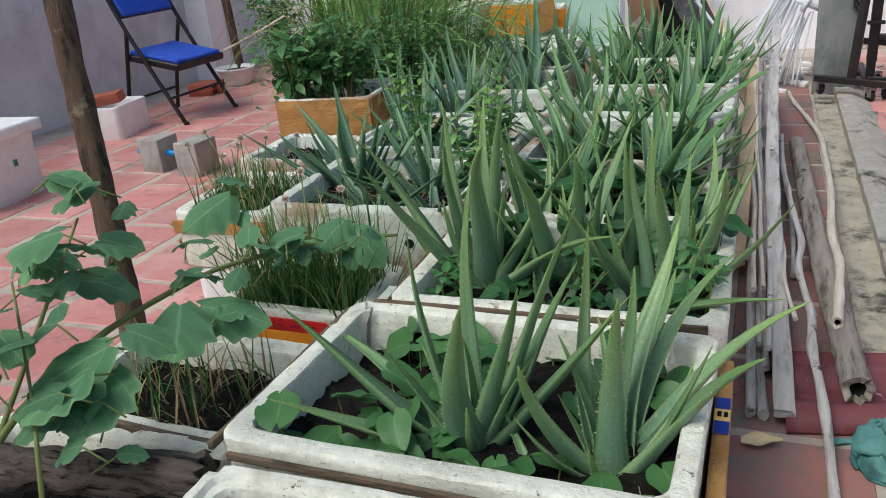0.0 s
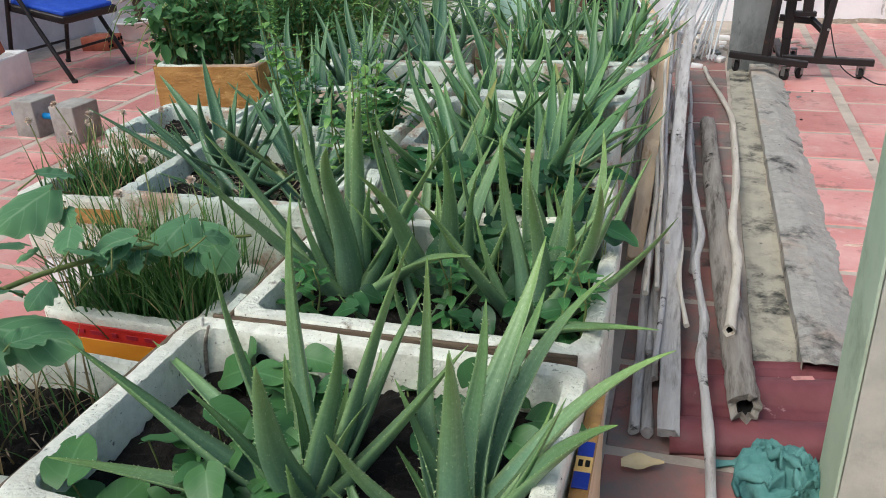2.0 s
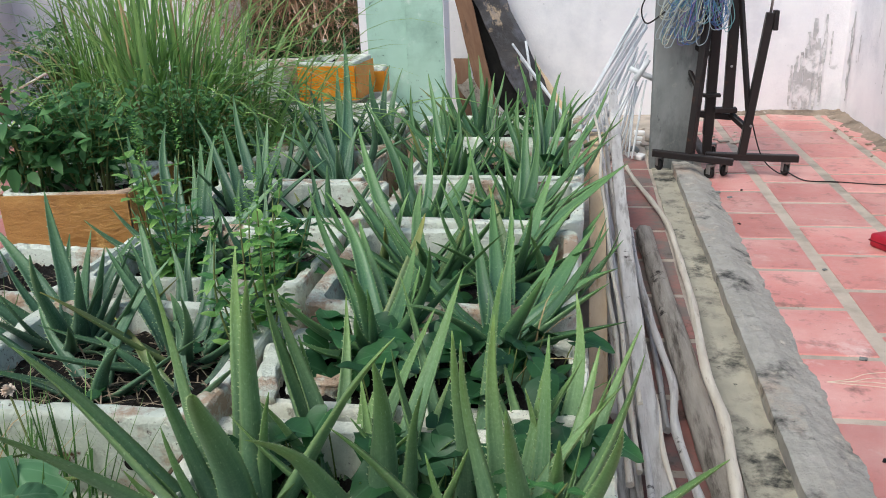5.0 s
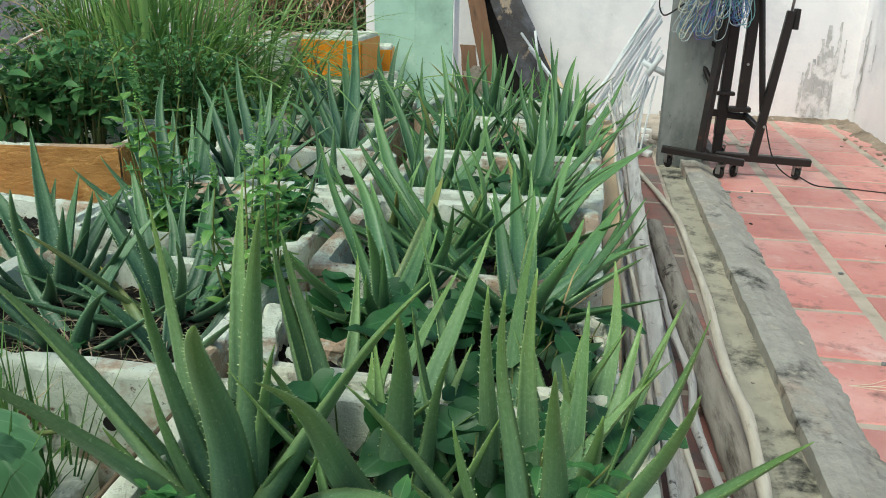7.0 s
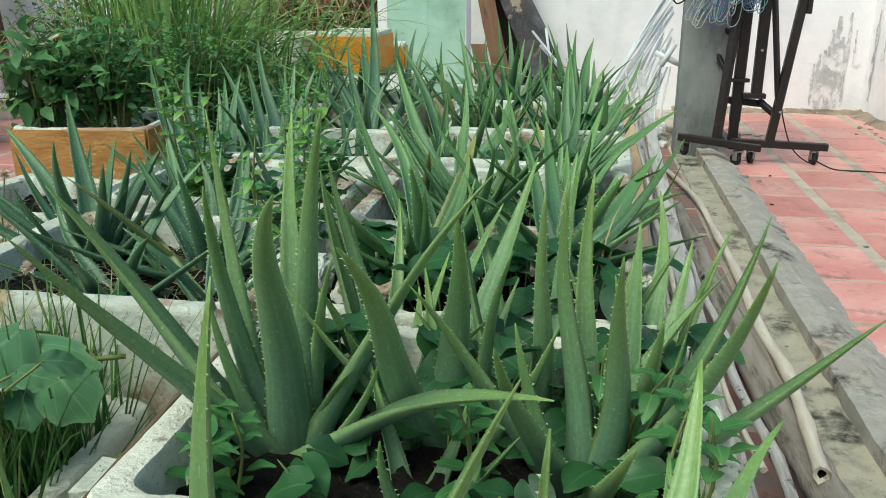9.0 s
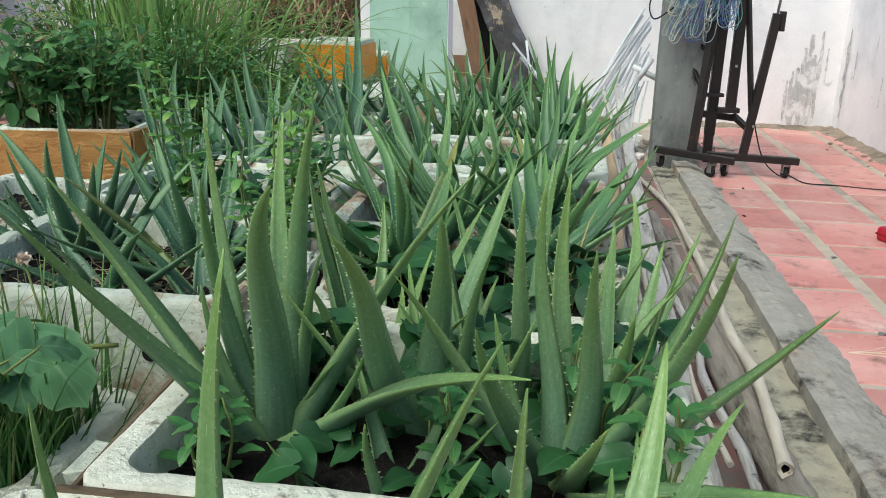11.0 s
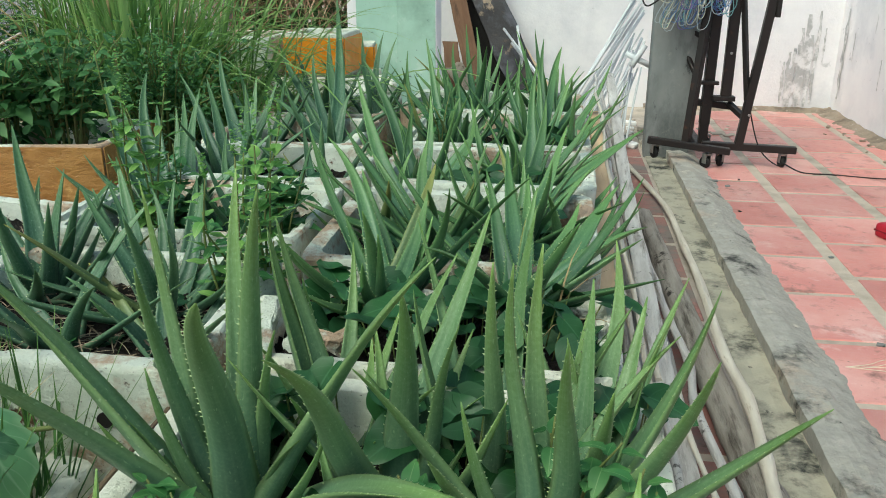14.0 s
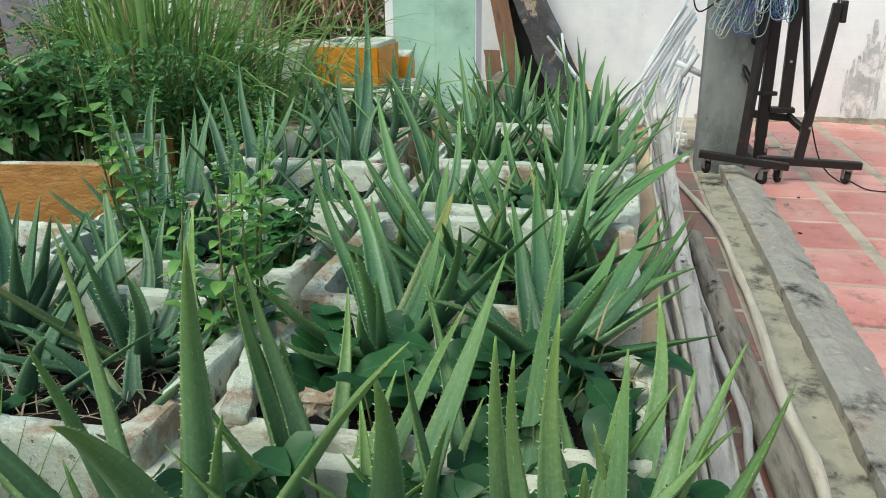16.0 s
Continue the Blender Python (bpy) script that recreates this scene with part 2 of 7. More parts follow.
M["pipewhite"] = material("white_plastic_conduit", srgb(226, 228, 230), srgb(206, 210, 214), 10, [(srgb(150, 148, 144), 9, 0.6, 0.8)], 0.45, 0.1, 60, vary=0.08)
M["pipeblue"] = material("blue_plastic_pipe", srgb(40, 150, 214), srgb(30, 130, 196), 20, (), 0.4, 0.1, 60)
M["redfoam"] = material("red_vinyl_pad", srgb(176, 34, 52), srgb(150, 24, 44), 12, [(srgb(196, 70, 84), 6, 0.62, 0.8)], 0.5, 0.3, 120)
M["dark"] = material("dark_hole", srgb(26, 24, 22), srgb(16, 15, 14), 20, (), 0.95, 0.3, 60)
M["aloe"] = leaf_material("aloe_leaf", srgb(104, 139, 112), srgb(115, 147, 70), srgb(138, 168, 106), 0.40, srgb(166, 192, 150), 0.26, trans=0.0, vary=0.17)
M["aloe_deep"] = leaf_material("deep_aloe_leaf", srgb(72, 110, 82), srgb(100, 138, 72), srgb(106, 144, 86), 0.42, srgb(130, 162, 114), 0.36, trans=0.0, vary=0.3)
M["aloe_blue"] = leaf_material("bluish_aloe_leaf", srgb(67, 103, 79), srgb(94, 130, 78), srgb(110, 142, 110), 0.42, srgb(138, 164, 140), 0.4, trans=0.0, vary=0.28)
M["aloe_old"] = leaf_material("old_aloe_leaf", srgb(92, 120, 80), srgb(150, 148, 72), srgb(140, 158, 98), 0.48, srgb(150, 160, 110), 0.5, trans=0.0, vary=0.15)
M["oldslat"] = material("old_brown_slat", srgb(118, 102, 84), srgb(90, 76, 62), 6, [(srgb(46, 36, 28), 8, 0.52, 0.68)], 0.9, 0.8, 50, stretch=(1, 1, 8), dist=0.004)
M["rotten"] = material("rotten_wood", srgb(134, 122, 112), srgb(92, 82, 75), 7, [(srgb(30, 25, 22), 9, 0.5, 0.62), (srgb(150, 140, 130), 12, 0.62, 0.72)], 0.95, 1.0, 40, stretch=(0.8, 7, 9), dist=0.015)
M["flower"] = material("cream_flower", srgb(238, 224, 206), srgb(222, 200, 182), 40, (), 0.8, 0.2)
M["tooth"] = material("aloe_tooth", srgb(190, 206, 158), srgb(172, 190, 140), 30, (), 0.5, 0.0)
M["herb"] = leaf_material("herb_leaf", srgb(76, 128, 72), srgb(96, 146, 80), None, 0.5, None, 0.5, srgb(132, 170, 112), 0.25)
M["lime"] = leaf_material("light_herb_leaf", srgb(122, 172, 88), srgb(158, 196, 110), None, 0.5, None, 0.4, srgb(166, 196, 128), 0.35)
M["foam_old"] = material("stained_foam", srgb(226, 231, 219), srgb(204, 209, 194), 24, [(srgb(180, 156, 134), 4.6, 0.51, 0.58), (srgb(64, 56, 46), 60, 0.62, 0.69), (srgb(110, 84, 64), 9, 0.62, 0.67), (srgb(70, 62, 50), 140, 0.64, 0.7)], 0.92, 1.0, 110, dist=0.006)
M["darkherb"] = leaf_material("dark_vine_leaf", srgb(52, 94, 56), srgb(60, 104, 60), None, 0.42, None, 0.5, srgb(84, 124, 88), 0.2, 0.25, 0.2)
M["vine"] = leaf_material("green_vine_leaf", srgb(74, 120, 68), srgb(84, 130, 72), None, 0.45, None, 0.5, srgb(104, 144, 98), 0.2, 0.22, 0.2)
M["eggplant"] = leaf_material("eggplant_leaf", srgb(96, 140, 100), srgb(106, 150, 100), srgb(120, 154, 112), 0.9, None, 0.6, srgb(138, 170, 134), 0.25, 0.25, 0.3)
M["grass"] = leaf_material("lemongrass_blade", srgb(120, 160, 86), srgb(158, 192, 118), None, 0.45, None, 0.3, srgb(166, 196, 130), 0.3, 0.3)
M["chive"] = leaf_material("chive_blade", srgb(80, 126, 66), srgb(118, 154, 84), None, 0.45, None, 0.4, None, 0.15, 0.3)
M["bush"] = leaf_material("bush_leaf", srgb(76, 122, 70), srgb(98, 144, 84), None, 0.5, None, 0.4, None, 0.3, 0.35)
M["farleaf"] = leaf_material("far_tree_leaf", srgb(112, 134, 56), srgb(150, 160, 84), None, 0.5, None, 0.4, None, 0.3, 0.3)
M["stem"] = material("green_stem", srgb(122, 138, 78), srgb(108, 112, 66), 20, [(srgb(110, 84, 58), 8, 0.55, 0.75)], 0.7, 0.2, 60)
M["drytwig"] = leaf_material("dry_hedge_twig", srgb(178, 150, 122), srgb(216, 192, 162), None, 0.85, None, 0.4, None, 0.0, 0.4)
M["straw"] = material("dry_straw", srgb(196, 176, 134), srgb(168, 144, 104), 20, (), 0.8, 0.2, 60, vary=0.15)
M["twig"] = leaf_material("dry_twig", srgb(138, 122, 102), srgb(186, 170, 146), None, 0.8, None, 0.4, None, 0.0, 0.45)


# ---- mesh helpers ----
def mesh_of(name, verts, faces, mats, uvs=None, slots=None, smooth=True):
    me = bpy.data.meshes.new(name)
    me.from_pydata([tuple(v) for v in verts], [], faces)
    for m in (mats if isinstance(mats, (list, tuple)) else [mats]):
        me.materials.append(m)
    if slots:
        me.polygons.foreach_set("material_index", slots)
    if uvs is not None:
        layer = me.uv_layers.new(name="UVMap")
        idx = np.empty(len(me.loops), dtype=np.int32)
        me.loops.foreach_get("vertex_index", idx)
        layer.data.foreach_set("uv", np.asarray(uvs, dtype=np.float32)[idx].ravel())
    me.polygons.foreach_set("use_smooth", [smooth and len(f) <= 4 for f in faces])
    me.update()
    return me


def thing(name, label, category, at=(0, 0, 0), rz=0.0, group="", kind=""):
    """A top-level Empty that parents its parts."""
    ob = new(name)
    ob.empty_display_size = 0.05
    ob.matrix_world = pose(*at, 0, 0, rz)
    return tagged(ob, label, category, group, kind)


def part(name, data, material, parent, label="", m=None):
    """One mesh under a thing or a part. data: a bmesh or a mesh."""
    if isinstance(data, bmesh.types.BMesh):
        me = bpy.data.meshes.new(name)
        data.to_mesh(me)
        data.free()
        me.materials.append(material)
    else:
        me = data
    ob = new(name, me)
    ob.parent = parent
    if m is not None:
        ob.matrix_basis = m
    if label:
        ob["label"] = label
    return ob


def solo(name, data, material, label, category, m=None, group="", kind=""):
    """A thing that is one mesh."""
    ob = part(name, data, material, None, "", m)
    return tagged(ob, label, category, group, kind)


def block(sx, sy, sz, bevel=0.006, at=(0, 0, 0), segs=2, cuts=0, rough=0.0, seed=0):
    """A bevelled slab, centred in x and y, standing on z = 0 of at, with worn faces where rough is given."""
    bm = bmesh.new()
    bmesh.ops.create_cube(bm, size=1.0)
    bmesh.ops.scale(bm, vec=(sx, sy, sz), verts=bm.verts)
    if bevel:
        bmesh.ops.bevel(bm, geom=list(bm.edges), offset=bevel, segments=segs, affect='EDGES', profile=0.6)
    if cuts:
        bmesh.ops.subdivide_edges(bm, edges=[e for e in bm.edges if e.calc_length() > max(sx, sy, sz) * 0.2], cuts=cuts, use_grid_fill=True)
    if rough:
        for v in bm.verts:
            v.co += noise.noise_vector(v.co * 9 + Vector((seed * 3.1, seed, 1.7))) * rough
    bmesh.ops.translate(bm, vec=(at[0], at[1], at[2] + sz / 2), verts=bm.verts)
    for f in bm.faces:
        f.smooth = bool(rough)
    return bm


def tube_data(points, radii, sides=8, wobble=0.0, seed=0, cap=True):
    """Vertices and faces of a tube along points."""
    pts = [Vector(p) for p in points]
    n = len(pts)
    if not hasattr(radii, "__len__"):
        radii = [radii] * n
    verts, faces = [], []
    side = None
    for i, p in enumerate(pts):
        t = (pts[min(i + 1, n - 1)] - pts[max(i - 1, 0)]).normalized()
        if side is None:
            side = t.orthogonal().normalized()
        else:
            side = (side - t * side.dot(t)).normalized()
        up = t.cross(side)
        for k in range(sides):
            a = 2 * math.pi * k / sides
            r = radii[i] * (1 + wobble * noise.noise(Vector((math.cos(a) * 1.3 + seed * 7, math.sin(a) * 1.3, i * 0.55))))
            verts.append(p + (side * math.cos(a) + up * math.sin(a)) * r)
    for i in range(n - 1):
        for k in range(sides):
            a, b = i * sides + k, i * sides + (k + 1) % sides
            faces.append((a, b, b + sides, a + sides))
    if cap:
        faces.append(tuple(range(sides - 1, -1, -1)))
        faces.append(tuple(range((n - 1) * sides, n * sides)))
    return verts, faces


def tube(name, points, radii, material, sides=8, wobble=0.0, seed=0):
    v, f = tube_data(points, radii, sides, wobble, seed)
    return mesh_of(name, v, f, material)


def smooth_line(points, steps=6):
    """A Catmull-Rom line through points."""
    P = [Vector(p) for p in points]
    P = [P[0] * 2 - P[1]] + P + [P[-1] * 2 - P[-2]]
    out = []
    for i in range(1, len(P) - 2):
        for s in range(steps):
            t = s / steps
            a, b, c, d = P[i - 1:i + 3]
            out.append(0.5 * (2 * b + (c - a) * t + (2 * a - 5 * b + 4 * c - d) * t * t + (3 * b - a - 3 * c + d) * t ** 3))
    out.append(P[-2])
    return out


def disc(radius, height, sides=16, at=(0, 0, 0), bevel=0.0):
    bm = bmesh.new()
    bmesh.ops.create_cone(bm, cap_ends=True, segments=sides, radius1=radius, radius2=radius, depth=height)
    if bevel:
        bmesh.ops.bevel(bm, geom=[e for e in bm.edges if len(e.link_faces) == 2 and abs(e.calc_face_angle()) > 1], offset=bevel, segments=2, affect='EDGES')
    bmesh.ops.translate(bm, vec=(at[0], at[1], at[2] + height / 2), verts=bm.verts)
    for f in bm.faces:
        f.smooth = len(f.verts) == 4
    return bm

# ---- the setting ----
def plain(name, sx, sy, sz, at, mat, kind="structure", label="", category="", cuts=0, rough=0.0, bevel=0.004, seed=0):
    ob = part(name, block(sx, sy, sz, bevel, cuts=cuts, rough=rough, seed=seed), mat, None, "", pose(*at))
    return tagged(ob, label, category, "", kind)


def ground_sheet():
    v = [(-60, -60, -0.05), (60, -60, -0.05), (60, 60, -0.05), (-60, 60, -0.05)]
    ob = new("ground", mesh_of("ground", v, [(0, 1, 2, 3)], M["mortar"], smooth=False))
    return tagged(ob, "bare grey earth and mortar around the terrace", "ground", "", "structure")


ground_sheet()
floor = plain("floor", 5.75, 8.6, 0.0512, (-1.075, 2.6, -0.05), M["mortar"], label="terrace floor of red clay tiles in wide grey mortar joints", category="floor")
plain("wall_back", 2.86, 0.14, 0.9, (0.36, 6.84, -0.02), M["whitewall"], label="low whitewashed parapet wall with grey water stains", category="wall")
plain("wall_side", 0.14, 8.7, 0.88, (1.74, 2.55, -0.02), M["whitewall"], label="low whitewashed parapet wall with peeling paint", category="wall")
plain("wall_left", 0.16, 8.6, 1.35, (-4.02, 2.6, -0.02), M["greywall"], label="tall grey cement plaster wall", category="wall")
plain("wall_far_left", 1.75, 0.14, 1.0, (-3.08, 6.95, -0.02), M["whitewall"], label="pale plaster wall behind the lemongrass", category="wall")
# Added, never seen: closes the terrace, kept low to let skylight in.
plain("wall_behind", 5.75, 0.16, 1.0, (-1.075, -1.75, -0.02), M["greywall"], label="plain plaster wall added unseen behind the camera", category="wall")
plain("footing", 0.26, 8.5, 0.012, (-3.80, 2.6, -0.006), M["mortar"], label="bare cement strip along the grey wall", category="footing", cuts=2, rough=0.004)


def strip(name, x0, x1, y0, y1, h, mat, label, seed, jag=0.012, slope=0.0, nx=6, ny=90):
    """A rough mortar band along y with ragged long edges."""
    verts, faces = [], []
    for j in range(ny + 1):
        y = y0 + (y1 - y0) * j / ny
        for i in range(nx + 1):
            u = i / nx
            e = noise.noise(Vector((seed, y * 9, 0))) * jag * 0.3 if i == 0 else ((noise.noise(Vector((seed + 9, y * 6, 2))) + 0.6 * noise.noise(Vector((seed, y * 22, 2))) + 0.45 * noise.noise(Vector((seed, y * 60, 6)))) * jag * 1.3 if i == nx else 0)
            z = h * (1 - slope * max(0.0, (u - 0.45) / 0.55)) + noise.noise(Vector((u * 3 + seed, y * 11, 4))) * 0.004 + noise.noise(Vector((u * 9 + seed, y * 30, 4))) * 0.004
            if i in (0, nx):
                verts.append((x0 + (x1 - x0) * u + e, y, -0.008))
            verts.append((x0 + (x1 - x0) * u + e * 0.9, y, z if i not in (0, nx) else z * 0.97))
            if i == nx:
                verts[-1], verts[-2] = verts[-2], verts[-1]
    w = nx + 3
    for j in range(ny):
        for i in range(w - 1):
            a = j * w + i
            faces.append((a, a + 1, a + w + 1, a + w))
    ob = new(name, mesh_of(name, verts, faces, mat, None, None, False))
    return tagged(ob, label, "kerb" if h > 0.02 else "gutter", "", "structure")


strip("gutter", 0.44, 0.535, 2.54, 5.9, 0.008, M["gutter"], "shallow mortar gutter stained with moss and black mould", 3)
strip("kerb", 0.535, 0.685, 2.57, 5.75, 0.042, M["curb"], "rough raised kerb of grey cracked mortar", 5, 0.013, 0.85, nx=12, ny=260)
EARTHY = material("earthy_mortar", srgb(168, 152, 136), srgb(138, 124, 110), 11, [(srgb(104, 92, 80), 6, 0.5, 0.68), (srgb(214, 206, 196), 16, 0.6, 0.7), (srgb(70, 62, 56), 30, 0.63, 0.7)], 0.95, 1.0, 50, dist=0.01)


def fillet(a, b, out, width, height, seed, n=110):
    """A crumbling mortar fillet from a to b at a wall's foot, spreading unevenly towards out."""
    a, b, out = Vector(a), Vector(b), Vector(out)
    verts, faces = [], []
    for j in range(n + 1):
        p = a.lerp(b, j / n)
        q = (b - a).length * j / n
        w = width * (0.75 + 0.5 * noise.noise(Vector((q * 2.2, seed, 0))) + 0.4 * noise.noise(Vector((q * 9, seed, 3))) + 0.2 * noise.noise(Vector((q * 31, seed, 5))))
        for i in range(9):
            u = i / 8
            lump = noise.noise(Vector((q * 14, u * 3, seed))) * 0.010 + noise.noise(Vector((q * 40, u * 9, seed))) * 0.005
            z = height * (1 - u) ** 1.4 + lump * (1 - u * 0.6) + 0.004 if i < 8 else -0.008
            verts.append(p + out * (w * u) + Vector((0, 0, z)))
    for j in range(n):
        for i in range(8):
            k = j * 9 + i
            faces.append((k, k + 1, k + 10, k + 9))
    ob = new("skirting", mesh_of("skirting", verts, faces, EARTHY, None, None, False))
    tagged(ob, "crumbling brownish mortar fillet at the foot of the parapet", "fillet", "", "structure")


fillet((1.676, 3.2, 0), (1.676, 6.775, 0), (-1, 0, 0), 0.13, 0.030, 1.7)
fillet((0.55, 6.776, 0), (1.676, 6.776, 0), (0, -1, 0), 0.10, 0.022, 4.2, 60)


def tile_mesh(seed, sx=0.270, sy=0.288):
    bm = block(sx, sy, 0.012, 0.003, segs=1)
    for v in bm.verts:
        v.co += noise.noise_vector(v.co * 20 + Vector((seed, 0, 0))) * 0.0018
    me = bpy.data.meshes.new("tile")
    bm.to_mesh(me)
    bm.free()
    me.materials.append(M["tile"])
    return me


TILES = [tile_mesh(k) for k in range(5)]
DIRTY = tile_mesh(9)
DIRTY.materials[0] = material("dirty_clay_tile", srgb(172, 120, 112), srgb(150, 108, 100), 12, [(srgb(128, 118, 112), 5, 0.42, 0.58), (srgb(84, 72, 66), 9, 0.58, 0.7)], 0.75, 0.3, 90)
PITCH = 0.313
rt = random.Random(4)


def lay(x, y, me=None):
    ob = new("tile", me or rt.choice(TILES))
    ob.parent = floor
    ob.matrix_basis = floor.matrix_basis.inverted() @ pose(x, y, -0.0075 + rt.uniform(-0.0006, 0.0006), rt.uniform(-0.12, 0.12), rt.uniform(-0.12, 0.12), rt.uniform(-0.4, 0.4) + 180 * rt.randrange(2))


def lay_tiles():
    for c in range(3):
        for r in range(22):
            lay(0.90 + PITCH * (c + 0.5), 3.88 + PITCH * (r - 12.5) + (0.155 if c % 2 else 0))
    for r in range(22):
        lay(0.90 - PITCH * 0.5, 3.73 + PITCH * (r - 12.5))
    for r in range(12):
        lay(0.29, 3.8 + PITCH * (r - 5.5), DIRTY)
    for c in range(8):
        for r in range(26):
            lay(-2.455 + PITCH * (c - 3.5), 3.75 + PITCH * (r - 16.0) + (0.155 if c % 2 else 0))


lay_tiles()


# ---- water stains on the parapet: thin ragged streaks ----
def streaks(name, m, rows, mat, parent, seed):
    """Each row: offset along the wall, top, bottom, width."""
    rng = random.Random(seed)
    verts, faces = [], []
    for q, (u, z1, z0, w) in enumerate(rows):
        n, base, lift = 14, len(verts), -0.0004 * q
        for i in range(n + 1):
            t = i / n
            hw = w * 0.75 * (0.25 + 0.75 * math.sin(math.pi * min(1, t * 0.8 + 0.12))) * rng.uniform(0.55, 1.35)
            c = u + rng.uniform(-0.25, 0.25) * w
            verts += [m @ Vector((c - hw, lift, z1 + (z0 - z1) * t)), m @ Vector((c + hw, lift, z1 + (z0 - z1) * t))]
        faces += [(base + 2 * i, base + 2 * i + 1, base + 2 * i + 3, base + 2 * i + 2) for i in range(n)]
    ob = new(name, mesh_of(name, verts, faces, mat, None, None, False))
    return tagged(ob, "grey water streaks on the whitewash", "stain", "", "structure")


STAIN = material("grey_water_stain", srgb(200, 199, 200), srgb(172, 172, 173), 12, [(srgb(236, 234, 236), 18, 0.46, 0.6), (srgb(140, 140, 141), 7, 0.58, 0.72)], 0.92, 0.3, 60)
streaks("stain", pose(0, 6.766, 0), [(1.37, 0.30, 0.05, 0.012), (1.395, 0.36, 0.04, 0.014), (1.425, 0.38, 0.03, 0.018), (1.455, 0.50, 0.03, 0.022), (1.485, 0.58, 0.04, 0.024), (1.515, 0.46, 0.03, 0.020), (1.545, 0.60, 0.05, 0.014), (1.47, 0.40, 0.03, 0.030), (1.41, 0.26, 0.03, 0.022), (1.585, 0.5, 0.30, 0.008)], STAIN, None, 3)
streaks("stain", pose(1.6665, 0, 0, 0, 0, 90), [(6.66, 0.62, 0.1, 0.035), (6.5, 0.5, 0.34, 0.014), (6.2, 0.62, 0.52, 0.010), (6.05, 0.40, 0.24, 0.012), (5.7, 0.74, 0.62, 0.013), (5.5, 0.3, 0.2, 0.01), (5.85, 0.35, 0.27, 0.01)], STAIN, None, 4)

# ---- foam planters ----
def rounded_ring(sx, sy, r, z, per=5, sub=7):
    """Points of a rounded rectangle, even along its sides."""
    pts = []
    for cx, cy, a0, (dx, dy) in ((1, -1, -90, (0, 1)), (1, 1, 0, (-1, 0)), (-1, 1, 90, (0, -1)), (-1, -1, 180, (1, 0))):
        ox, oy = cx * (sx / 2 - r), cy * (sy / 2 - r)
        for k in range(per):
            a = radians(a0 + 90 * k / (per - 1))
            pts.append((ox + r * math.cos(a), oy + r * math.sin(a), z))
        run = (sy if dx == 0 else sx) - 2 * r
        ex, ey = pts[-1][0], pts[-1][1]
        for k in range(1, sub):
            pts.append((ex + dx * run * k / sub, ey + dy * run * k / sub, z))
    return pts


def planter_mesh(sx, sy, h, wall, seed, wear=1.0, depth=0.22, mat=None):
    """A hollow foam box: straight tapered walls, flat worn rim with chipped edges, on some a lid step."""
    t = 0.965
    step = 0.010 if seed % 3 == 1 else 0.0015
    lip = [(1.0, h), (1.25, h - step)] if step > 0.005 else [(1.45, h + 0.0005), (1.6, h - 0.001)]
    rings = [(sx * t, sy * t, 0.028, 0.0), (sx * t + 0.004, sy * t + 0.004, 0.028, 0.006), (sx * 0.99, sy * 0.99, 0.03, h - 0.06), (sx - 0.001, sy - 0.001, 0.03, h - 0.012), (sx - 0.002, sy - 0.002, 0.03, h - 0.004), (sx - 0.009, sy - 0.009, 0.028, h),
             (sx - wall * lip[0][0], sy - wall * lip[0][0], 0.028, lip[0][1]), (sx - wall * lip[1][0], sy - wall * lip[1][0], 0.028, lip[1][1]), (sx - wall * 2 + 0.004, sy - wall * 2 + 0.004, 0.026, h - step - 0.001), (sx - wall * 2, sy - wall * 2, 0.026, h - step - 0.007), (sx * t - wall * 2, sy * t - wall * 2, 0.026, h - depth)]
    verts, faces = [], []
    for k, (a, b, r, z) in enumerate(rings):
        for p in rounded_ring(a, b, r, z, 5, 22):
            v = Vector(p)
            q = v * 8 + Vector((seed * 5.3, seed * 2.1, 0))
            v += noise.noise_vector(q * 0.5) * 0.003 * wear + noise.noise_vector(q * 7) * 0.0013 * wear
            if 3 <= k <= 9:
                chip = noise.noise(q * 4.5) + 0.5 * noise.noise(q * 10)
                v.z -= min(0.012, max(0.0, chip - 0.45) * 0.03 * wear)
            verts.append(v)
    n = len(verts) // len(rings)
    for k in range(len(rings) - 1):
        for i in range(n):
            a, b = k * n + i, k * n + (i + 1) % n
            faces.append((a, b, b + n, a + n))
    faces.append(tuple(range(n - 1, -1, -1)))
    me = mesh_of("box", verts, faces, mat or M["foam"])
    me.set_sharp_from_angle(angle=radians(38))
    return me


def soil_mesh(sx, sy, z, seed):
    n, verts, faces = 40, [], []
    for j in range(n + 1):
        for i in range(n + 1):
            x, y = (i / n - 0.5) * sx, (j / n - 0.5) * sy
            q = Vector((x * 9 + seed * 3, y * 9, seed))
            verts.append((x, y, z + noise.noise(q) * 0.018 + noise.noise(q * 4) * 0.013 + max(0.0, noise.noise(q * 9)) * 0.02))
    for j in range(n):
        for i in range(n):
            a = j * (n + 1) + i
            faces.append((a, a + 1, a + n + 2, a + n + 1))
    return mesh_of("soil", verts, faces, M["soil"])


